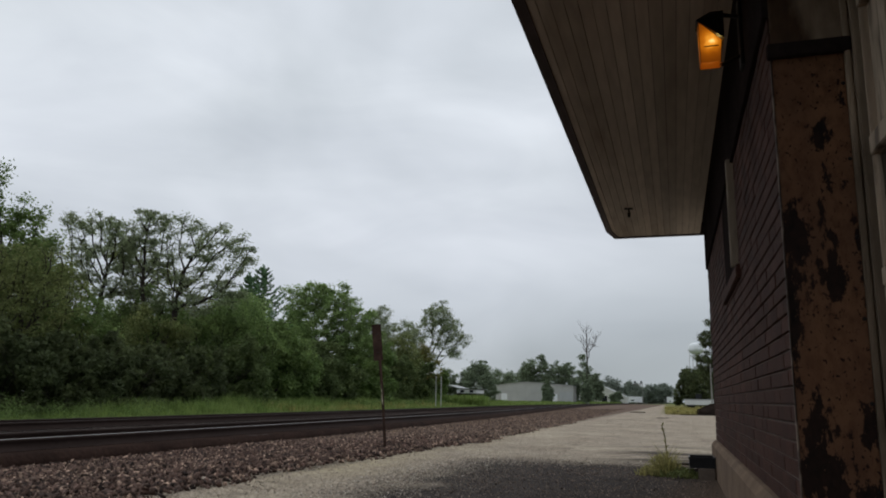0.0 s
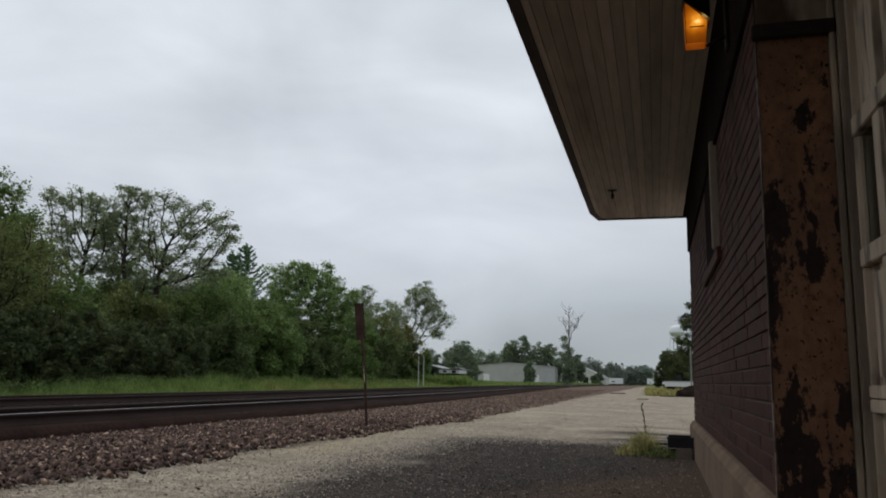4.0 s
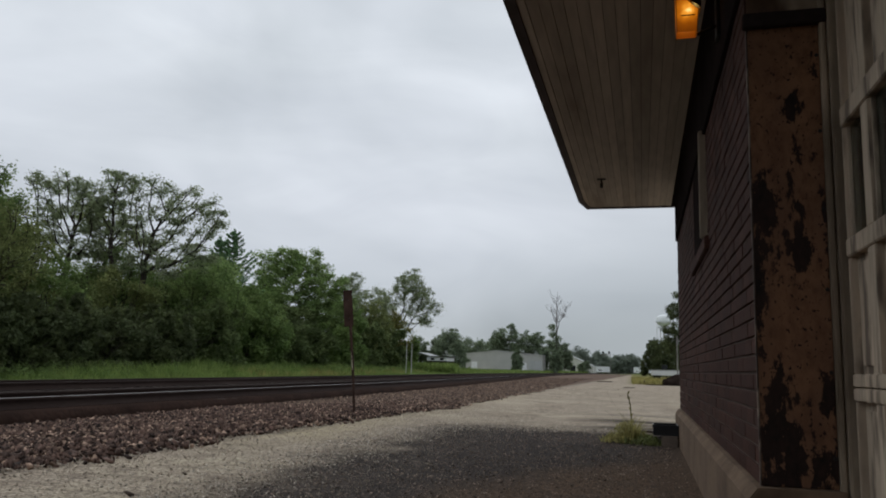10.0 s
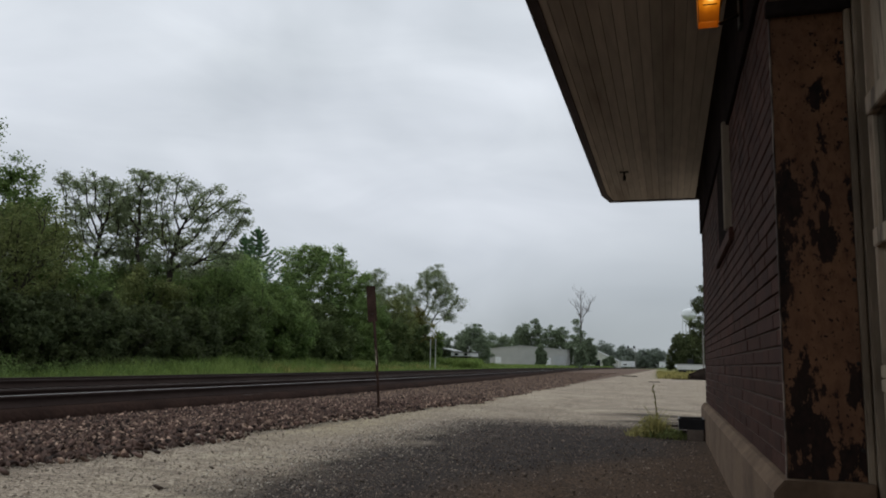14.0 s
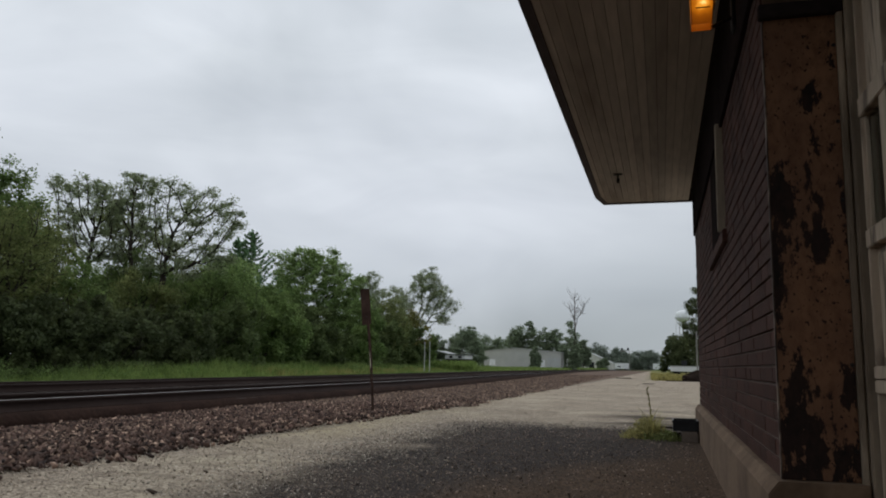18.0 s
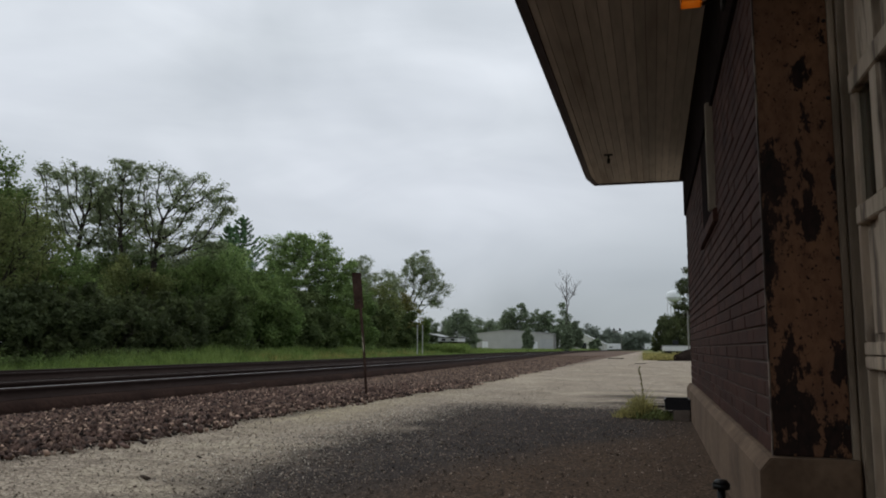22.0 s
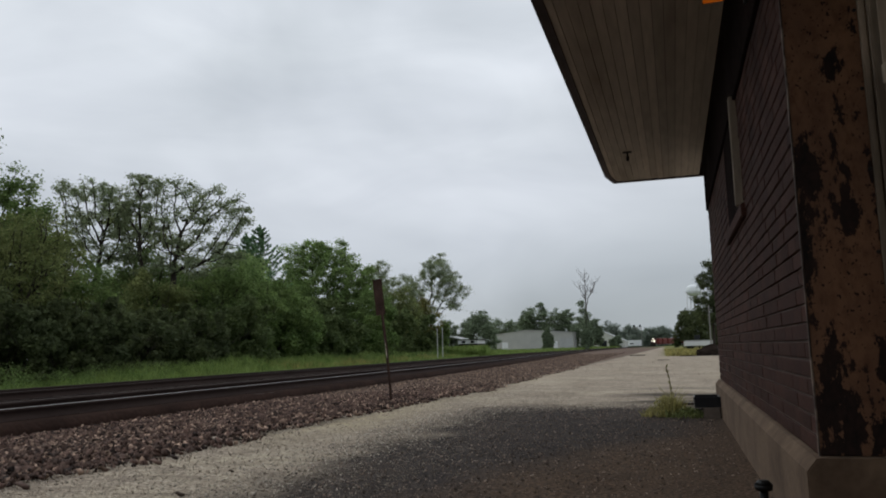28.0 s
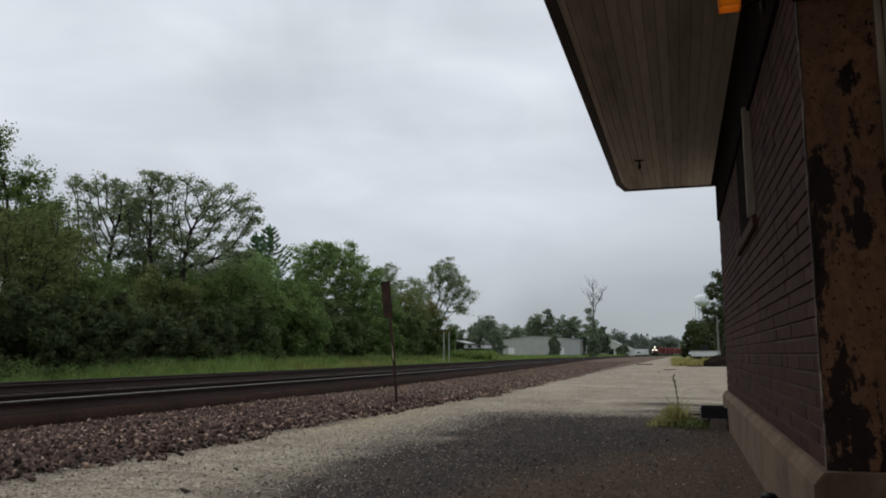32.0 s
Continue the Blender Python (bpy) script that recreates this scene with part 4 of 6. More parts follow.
v, f = strewn(rng, P_FAR, pos, size * 0.8)
tagged(new("ballast_cribs", raw_mesh("ballast_cribs", v, f, M_CINDER)), "stone ballast between the ties", "ballast", kind="stuff")
stone_mes = [raw_mesh("ballast_stone", pv, pf, M_STONE1) for pv, pf in P_NEAR]
pos, size = scatter(3.9, 7.5, 280, lambda y: -6.0, lambda y: -4.2, (0.022, 0.042), 0.75)
for p, s in zip(pos, size):
    ob = new("ballast_stone", stone_mes[rng.integers(len(stone_mes))])
    ob.parent = ballast
    ob.matrix_local = Matrix.LocRotScale(Vector(p), Euler(rng.uniform(0, 6, 3)), Vector((s, s, s)))
# chips strewn on the lot
pos, size = scatter(3.3, 16, 30000, lambda y: -4.6, lambda y: -1.7, (0.002, 0.008), 0.25, 1.3)
v, f = strewn(rng, P_FAR, pos, size)
tagged(new("limestone_chips", raw_mesh("limestone_chips", v, f, M_PALE)), "loose pale limestone chips on the lot", "gravel", kind="stuff")
pos, size = scatter(2.6, 11.5, 6000, lambda y: -2.7, lambda y: 0.4, (0.002, 0.007), 0.2, 1.2)
v, f = strewn(rng, P_FAR, pos, size)
tagged(new("cinder_chips", raw_mesh("cinder_chips", v, f, M_CINDER)), "dark cinder chips on the damp patch", "gravel", kind="stuff")
pos, size = scatter(3.0, 11.5, 420, lambda y: -2.9, lambda y: 0.2, (0.002, 0.008), 0.4)
v, f = strewn(rng, P_FAR, pos, size)
tagged(new("white_chips", raw_mesh("white_chips", v, f, M_PALE)), "pale stray chips on the dark patch", "gravel", kind="stuff")
n = 3000
y = 3.4 + 15 * rng.random(n) ** 1.2
x = np.array([toe(q) for q in y]) - 0.15 + 1.1 * rng.random(n) ** 2.2
size = rng.uniform(0.004, 0.021, n) * (1 - 0.5 * (x + 4.4) / 1.4)
pos = np.stack([x, y, ground_z(x, y) + size * 0.25], 1)
v, f = strewn(rng, P_FAR, pos, size)
tagged(new("stray_ballast", raw_mesh("stray_ballast", v, f, M_BROWNCHIP)), "stray brown ballast stones thinning out over the lot", "gravel", kind="stuff")
pos, size = scatter(2.6, 11.2, 15000, lambda y: -2.9, lambda y: 0.4, (0.003, 0.013), 0.25, 1.25)
keep = rng.random(len(pos)) < smooth01((-0.30 * pos[:, 1] + pos[:, 0] + 1.0) / -1.6) * 0.85 + 0.15
v, f = strewn(rng, P_FAR, pos[keep], size[keep])
tagged(new("mixed_chips", raw_mesh("mixed_chips", v, f, M_MIXED)), "grey and buff chips strewn on the damp patch", "gravel", kind="stuff")
n = 3600
edge = rng.random(n)
y = 4.2 + 7.4 * rng.random(n)
x = -2.72 + rng.normal(0, 0.30, n) + 2.2 * smooth01((y - 9.6) / 1.6) * edge
size = rng.uniform(0.004, 0.014, n)
v, f = strewn(rng, P_FAR, np.stack([x, y, ground_z(x, y) + size * 0.3], 1), size)
tagged(new("edge_stones", raw_mesh("edge_stones", v, f, M_EDGE)), "grey and pale stones along the edge of the damp patch", "gravel", kind="stuff")
pos, size = scatter(3.4, 40, 8000, lambda y: -4.4 - 0.03 * max(0, y - 25), lambda y: -1.2 if y < 12 else 1.6, (0.003, 0.012), 0.25, 1.5)
size = size * (1 + 0.055 * np.maximum(0, pos[:, 1] - 8))
v, f = strewn(rng, P_FAR, pos, size * 0.8)
tagged(new("brown_chips", raw_mesh("brown_chips", v, f, M_BROWNCHIP)), "brown and grey stones lying over the pale lot", "gravel", kind="stuff")


def lone_stone(name, x, y, s, material, label):
    pv, pf = P_NEAR[2]
    ob = new(name, raw_mesh(name, pv * np.array(s) * (0.65, 1.1, 1.7), pf, material))
    ob.matrix_world = pose(x, y, float(ground_z(x, y)) + s[2] * 0.5, 4, 3, 30)
    return tagged(ob, label, "stone")


lone_stone("stone", -4.41, 6.86, (0.066, 0.040, 0.040), M_WORN_STONE, "pale flat limestone lying on the ballast edge")
lone_stone("stone", -2.96, 4.21, (0.05, 0.03, 0.025), M_CINDER, "dark lump of cinder on the pale lot")
lone_stone("stone", -3.15, 5.1, (0.028, 0.02, 0.015), M_CINDER, "small dark stone on the pale lot")
lone_stone("stone", -1.68, 6.4, (0.03, 0.02, 0.015), M_PALE, "small white stone on the dark patch")
for x, y, s in ((-4.1, 4.15, 0.075), (-3.95, 5.3, 0.07), (-4.0, 5.6, 0.06)):
    lone_stone("stone", x, y, (s, s * 0.7, s * 0.5), M_STONE1, "brown ballast rock rolled onto the lot")

# ---- the leaning post with its rusty plate ----
post = thing("sign_post", -4.70, 12.62, -0.05, "bent rusty steel post with a weathered plate, leaning by the tracks", "sign post")
bm = bmesh.new()
pts = ((0, 0, 0), (-0.03, 0, 0.45), (-0.075, 0, 0.95), (-0.125, 0, 1.40), (-0.185, 0, 2.0))
for a, c in zip(pts, pts[1:]):
    tube(bm, a, c, 0.026, 0.026, 8)
part("pole", bm, M_SIGNRUST, post)
bm = bmesh.new()
tube(bm, (-0.060, -0.016, 0.78), (-0.092, -0.016, 1.10), 0.012, 0.010, 8)
part("worn_strip", bm, M_WORN, post, "pale worn paint strip")
bm = boxed(-0.080, 0.080, -0.004, 0.004, -0.32, 0.31, 0.002)
bmesh.ops.transform(bm, matrix=pose(-0.185, -0.032, 1.84, 0, -5.5, 20), verts=bm.verts)
plate = part("plate", bm, M_SIGNRUST, post, "rusted blank sign plate")
for z in (1.66, 1.98):
    bm = bmesh.new()
    tube(bm, (-0.165 - 0.1 * (z - 1.66), -0.045, z), (-0.165 - 0.1 * (z - 1.66), 0.02, z), 0.012, 0.012, 6)
    part("bolt", bm, M_STEEL, post)

# ---- by the wall: capped pipe, block with tray, weeds ----
pipe = thing("capped_pipe", 0.375, 4.10, 0.0, "short black iron pipe with a mushroom cap", "pipe")
bm = bmesh.new()
tube(bm, (0, 0, -0.05), (0, 0, 0.14), 0.020, 0.020, 12)
part("stem", bm, M_BLACK, pipe, smooth=True)
bm = bmesh.new()
tube(bm, (0, 0, 0.125), (0, 0, 0.150), 0.040, 0.043, 16)
tube(bm, (0, 0, 0.150), (0, 0, 0.170), 0.043, 0.024, 16)
part("cap", bm, M_BLACK, pipe, smooth=True)
tagged(link("concrete_block", boxed(0.27, 0.45, 9.22, 9.62, -0.03, 0.115, 0.012), M_BLOCK), "rough buff concrete block by the plinth", "block")
tray = thing("black_tray", 0.33, 9.5, 0.117, "black plastic tray set on a concrete block", "tray")
part("bottom", boxed(-0.15, 0.13, -0.22, 0.22, 0.0, 0.012), M_PLASTIC, tray)
for b in ((-0.15, -0.138, -0.22, 0.22), (0.118, 0.13, -0.22, 0.22), (-0.138, 0.118, -0.22, -0.208), (-0.138, 0.118, 0.208, 0.22)):
    part("side", boxed(*b, 0.012, 0.115, 0.003), M_PLASTIC, tray)
part("rim", boxed(-0.16, 0.14, -0.235, -0.222, 0.095, 0.118, 0.003), M_PLASTIC, tray)
for x, y, a, l in ((0.05, 11.3, -5, 0.35), (0.16, 10.3, 30, 0.25)):
    bm = boxed(-l / 2, l / 2, -0.05, 0.05, 0.0, 0.025, 0.004)
    pl = tagged(link("plank", bm, M_TIE), "short dark weathered plank lying on the gravel", "plank")
    pl.matrix_world = pose(x, y, float(ground_z(x, y)) + 0.002, 0, 0, a)


for x, y, a, l, w, h, label in ((-2.9, 64.3, -8, 1.2, 0.10, 0.06, "old dark railway tie lying on the lot"), (-0.65, 43.2, 2, 0.6, 0.12, 0.03, "flat weathered board on the gravel"), (-4.25, 12.15, 42, 0.26, 0.018, 0.025, "short dark stick at the ballast edge")):
    pl = tagged(link("timber", boxed(-l / 2, l / 2, -w, w, 0.0, h, 0.004), M_TIE), label, "timber")
    pl.matrix_world = pose(x, y, float(ground_z(x, y)) + 0.002, 0, 0, a)
stub = thing("stub_post", 0.13, 57.4, -0.05, "short dark stub post in the verge", "post")
bm = bmesh.new()
tube(bm, (0, 0, 0), (0.02, 0, 0.30), 0.07, 0.06, 10)
part("shaft", bm, M_TIE, stub)
part("cap", boxed(-0.075, 0.115, -0.09, 0.09, 0.30, 0.33, 0.005), M_STEEL, stub)


def blades(rng, base, height, lean, width):
    """Curved grass blades: two quads and a tip each."""
    n = len(base)
    a = rng.uniform(0, math.tau, n)
    d = np.stack([np.cos(a), np.sin(a), np.zeros(n)], 1)
    s = np.stack([-np.sin(a), np.cos(a), np.zeros(n)], 1) * (width * rng.uniform(0.6, 1.3, n))[:, None]
    up = np.array([0, 0, 1.0])
    h = height[:, None]
    k = (lean * rng.uniform(0.3, 1.5, n))[:, None]
    mid = base + up * h * 0.55 + d * h * k * 0.3
    tip = base + up * h * (1 - 0.25 * k) + d * h * k
    v = np.stack([base - s, base + s, mid + s * 0.8, mid - s * 0.8, tip + s * 0.1, tip - s * 0.1], 1).reshape(-1, 3)
    o = (np.arange(n) * 6)[:, None]
    return v, np.concatenate([o + np.array([[0, 1, 2, 3]]), o + np.array([[3, 2, 4, 5]])])


rng = np.random.default_rng(21)


def tuft(name, x, y, n, r, h, m, label, lean=0.6, width=0.005):
    a, q = rng.uniform(0, math.tau, n), r * np.sqrt(rng.random(n))
    px, py = q * np.cos(a), q * np.sin(a)
    hh = h * rng.uniform(0.5, 1.1, n) * (1.15 - 0.5 * q / r)
    v, f = blades(rng, np.stack([px, py, np.zeros(n) - 0.01], 1), hh, lean, width)
    ob = tagged(new(name, raw_mesh(name, v, f, m)), label, "weed", kind="stuff")
    ob.matrix_world = pose(x, y, float(ground_z(x, y)))
    return ob


tuft("grass_tuft", -0.07, 9.72, 170, 0.15, 0.40, M_BLADE_YELLOW, "yellow-green grass tuft by the plinth corner", 0.7, 0.006)
tuft("grass_tuft", 0.13, 9.42, 120, 0.20, 0.16, L_OLIVE, "low green weeds by the concrete block", 0.8)
tuft("grass_tuft", -0.26, 9.72, 90, 0.18, 0.16, M_BLADE_YELLOW, "low yellow-green weeds on the gravel", 0.8, 0.006)
tuft("grass_tuft", 0.02, 9.60, 160, 0.24, 0.16, L_OLIVE, "low green weeds about the tuft", 0.9)
weed = thing("dry_weed", -0.03, 10.1, 0.0, "tall dry weed stalk with small side twigs", "weed")
bm = bmesh.new()
sp = [Vector((0.008 * math.sin(k * 1.3), 0, 0.068 * k)) + Vector((-0.010 * k, 0, 0)) for k in range(9)]
for a, c in zip(sp, sp[1:]):
    tube(bm, a, c, 0.007, 0.006, 6)
part("stalk", bm, M_BLADE_DRY, weed)
bm = bmesh.new()
for k in range(2, 9):
    a = sp[k]
    for q in range(2):
        ang = rng.uniform(0, math.tau)
        tube(bm, a, a + Vector((0.03 * math.cos(ang), 0.03 * math.sin(ang), 0.04)), 0.007, 0.004, 5)
part("twigs", bm, M_BLADE_DRY, weed)

# ---- grass beyond the tracks ----
n = 90000
y = 6 + 150 * rng.random(n) ** 1.7
d = 10.5 * rng.random(n) ** 0.8
x = np.array([track_x(q) for q in y]) - 7.6 - d - 0.03 * y * rng.random(n) + 0.3 * np.sin(y)
far = np.clip(d / 6, 0, 1)
patchy = 0.5 + 0.5 * np.sin(0.9 * x + 0.35 * y) * np.sin(0.23 * y + 1.7)
tall = smooth01((y - 20) / 16)
h = (0.07 + 0.14 * far + tall * far * (0.50 + 0.50 * patchy)) * rng.uniform(0.6, 1.2, n)
v, f = blades(rng, np.stack([x, y, ground_z(x, y) - 0.02], 1), h, 0.5, 0.007 + 0.00035 * y)
tagged(new("tall_grass", raw_mesh("tall_grass", v, f, M_BLADE)), "tall green weeds and grass between track and trees", "grass", kind="stuff")
n = 12000
y = 42 + 80 * rng.random(n) ** 1.2
x = np.array([track_x(q) for q in y]) - 9.6 - 8 * rng.random(n) - 0.02 * y
v, f = blades(rng, np.stack([x, y, ground_z(x, y) - 0.02], 1), rng.uniform(0.35, 0.95, n) * (0.75 + 0.35 * np.sin(0.6 * y) * np.sin(0.7 * x)), 0.4, 0.006 + 0.0003 * y)
tagged(new("yellow_weeds", raw_mesh("yellow_weeds", v, f, M_BLADE_DRY)), "yellowing weed stalks standing in the grass", "weeds", kind="stuff")
clump = 420
cyw = 14 + 110 * rng.random(clump) ** 1.4
cxw = np.array([track_x(q) for q in cyw]) - 10.5 - 7 * rng.random(clump) - 0.02 * cyw
ch = rng.uniform(0.45, 1.05, clump) * smooth01((cyw - 10) / 12)
k = rng.integers(0, clump, 30000)
pos = np.stack([cxw[k], cyw[k], ground_z(cxw[k], cyw[k])], 1) + rng.normal(0, 1, (30000, 3)) * (0.28, 0.28, 0)
pos[:, 2] += ch[k] * rng.random(30000)
r3 = turns(rng, 30000)
quad = np.array([(-1, 0, 0), (0, -0.3, 0.1), (1, 0, 0), (0, 0.3, 0.1)])
v = np.einsum("nij,vj->nvi", r3, quad) * (0.035 + 0.0008 * cyw[k])[:, None, None] + pos[:, None, :]
tagged(new("broad_weeds", raw_mesh("broad_weeds", v.reshape(-1, 3), np.arange(120000).reshape(-1, 4), L_MID)), "leafy broad weeds standing among the grass", "weeds", kind="stuff")
n = 9000
y = 57 + 60 * rng.random(n) ** 1.4
x = -0.0135 * y + 0.1 + 7 * rng.random(n)
v, f = blades(rng, np.stack([x, y, ground_z(x, y) - 0.02], 1), rng.uniform(0.15, 0.4, n), 0.6, 0.03 * np.ones(n))
tagged(new("dry_grass", raw_mesh("dry_grass", v, f, M_BLADE_DRY)), "yellowing grass verge past the lot", "grass", kind="stuff")
n = 26000
y = 60 + 270 * rng.random(n)
x = np.array([track_x(q) + beside(-5.4, q) for q in y]) - 2.6 - 16 * rng.random(n)
v, f = blades(rng, np.stack([x, y, ground_z(x, y) - 0.02], 1), rng.uniform(0.3, 0.6, n) * (1 + 0.9 * smooth01((y - 110) / 60)), 0.6, 0.0006 * y)
tagged(new("verge_grass", raw_mesh("verge_grass", v, f, M_BLADE)), "yellow-green verge beside the far track", "grass", kind="stuff")


# ---- trees ----
def grow(rng, h, spread, n_main, splits, fork, wander=0.25, up=0.45, trunk_r=0.16):
    """Limbs as rows (a, c, ra, rc), and the twig ends. The tree stands at the origin."""
    segs, tips = [], []
    lean = rng.normal(0, 0.05, 2)

    def run(p, d, length, r, level):
        steps = 3 if level < 2 else 2
        for k in range(steps):
            d = d + rng.normal(0, wander * 0.5, 3) + np.array([0, 0, up * 0.12])
            d /= np.linalg.norm(d)
            c = p + d * length / steps
            r2 = r * 0.84
            segs.append((p, c, r, r2))
            p, r = c, r2
            if level >= splits - 1:
                tips.append(p)
        if level >= splits:
            return
        for _ in range(2 if rng.random() < 0.55 else 3):
            nd = d + rng.normal(0, 0.62, 3)
            nd[2] = abs(nd[2]) * 0.6 + up * 0.5
            nd /= np.linalg.norm(nd)
            run(p, nd, length * rng.uniform(0.58, 0.8), r * 0.68, level + 1)

    p, r = np.zeros(3), trunk_r
    d = np.array([lean[0], lean[1], 1.0])
    for k in range(4):
        c = p + d * h * fork / 4 + rng.normal(0, 0.02 * h * fork, 3) * (1, 1, 0)
        segs.append((p, c, r * (1.35 if k == 0 else 1), r * 0.92))
        p, r = c, r * 0.92
    for k in range(n_main):
        a = k * math.tau / n_main + rng.uniform(-0.4, 0.4)
        q = segs[rng.integers(2, 4)][1] if k else p
        nd = np.array([math.cos(a) * 0.75, math.sin(a) * 0.75, rng.uniform(0.7, 1.3)])
        run(q.copy(), nd / np.linalg.norm(nd), h * 0.26, r * 0.62, 1)
    top = max(t[2] for t in tips)
    wide = np.percentile([math.hypot(t[0], t[1]) for t in tips], 92)
    s = np.array([spread / wide, spread / wide, 1.0])
    low, k = h * fork, (h * 0.96 - h * fork) / max(top - h * fork, 0.1)

    def fit_size(q):
        q = q * s
        if q[2] > low:
            q = q * (1, 1, 0) + np.array([0, 0, low + (q[2] - low) * k])
        return q
    return [(fit_size(a), fit_size(c), ra, rc) for a, c, ra, rc in segs], np.array([fit_size(t) for t in tips])


def limb_mesh(name, segs, m, sides=6):
    verts, faces = [], []
    ang = np.arange(sides) * math.tau / sides
    for a, c, ra, rc in segs:
        d = (c - a) / (np.linalg.norm(c - a) + 1e-6)
        e = np.cross(d, (0.31, 0.95, 0.05))
        e /= np.linalg.norm(e)
        g = np.cross(d, e)
        ring = np.cos(ang)[:, None] * e + np.sin(ang)[:, None] * g
        o = len(verts) * sides
        verts += [a + ring * ra, c + ring * rc]
        for k in range(sides):
            faces.append((o + k, o + (k + 1) % sides, o + sides + (k + 1) % sides, o + sides + k))
    return raw_mesh(name, np.concatenate(verts), faces, m, True)


def leaf_quads(rng, pos, size, loose=0.75):
    """Small folded leaf sprays at the given places, their faces mostly towards the sky."""
    n = len(pos)
    up = rng.normal(0, loose, (n, 3)) + (0, 0, 1.0)
    up /= np.linalg.norm(up, axis=1)[:, None]
    along = rng.normal(size=(n, 3))
    along -= (along * up).sum(1)[:, None] * up
    along /= np.linalg.norm(along, axis=1)[:, None]
    across = np.cross(up, along)
    s = (size * rng.uniform(0.6, 1.4, n))[:, None]
    a, b, c = along * s, across * s * 0.5, up * s * 0.14
    v = np.stack([pos - a, pos - b + c, pos + a, pos + b + c], 1)
    return v.reshape(-1, 3), np.arange(n * 4).reshape(-1, 4)


def clumps(rng, twigs, n, sigma, share):
    """Places of n leaves, gathered in flat clumps on a share of the twigs, the rest strewn thinly."""
    m = max(10, int(len(twigs) * share))
    hold = twigs[rng.permutation(len(twigs))[:m]]
    width = sigma * rng.uniform(0.45, 1.15, m)
    k = rng.integers(0, m, n)
    pos = hold[k] + rng.normal(0, 1, (n, 3)) * width[k][:, None] * np.array([1, 1, 0.55])
    loose = rng.random(n) < 0.06
    pos[loose] = twigs[rng.integers(0, len(twigs), loose.sum())] + rng.normal(0, sigma * 0.5, (loose.sum(), 3))
    return pos


def tree(name, x, y, h, spread, leaf, label, n_leaf, size, sigma, seed, n_main=4, splits=4, fork=0.3, trunk_r=0.2, bark=None, up=0.45, base_fill=0.0, z0=None, category="tree", cut=0.0):
    rng = np.random.default_rng(seed)
    z0 = float(ground_z(x, y)) if z0 is None else z0
    t = thing(name, x, y, z0 - 0.05, label, category)
    segs, tips = grow(rng, h, spread, n_main, splits, fork, up=up, trunk_r=trunk_r)
    tr = new("trunk", limb_mesh("trunk", segs, bark or M_BARK))
    tr.parent = t
    if n_leaf:
        tips = tips[rng.random(len(tips)) > cut]
        if base_fill:
            k = int(len(tips) * base_fill)
            a, q = rng.uniform(0, math.tau, k), spread * np.sqrt(rng.random(k)) * 0.95
            tips = np.concatenate([tips, np.stack([q * np.cos(a), q * np.sin(a), h * rng.uniform(0.04, 0.62, k)], 1)])
        pos = clumps(rng, tips, n_leaf, sigma * 1.15, 0.7)
        pos[:, 2] = np.clip(pos[:, 2], 0.15, h * 1.03)
        v, f = leaf_quads(rng, pos, size)
        cr = new("crown", raw_mesh("crown", v, f, leaf))
        cr.parent = t
    return t


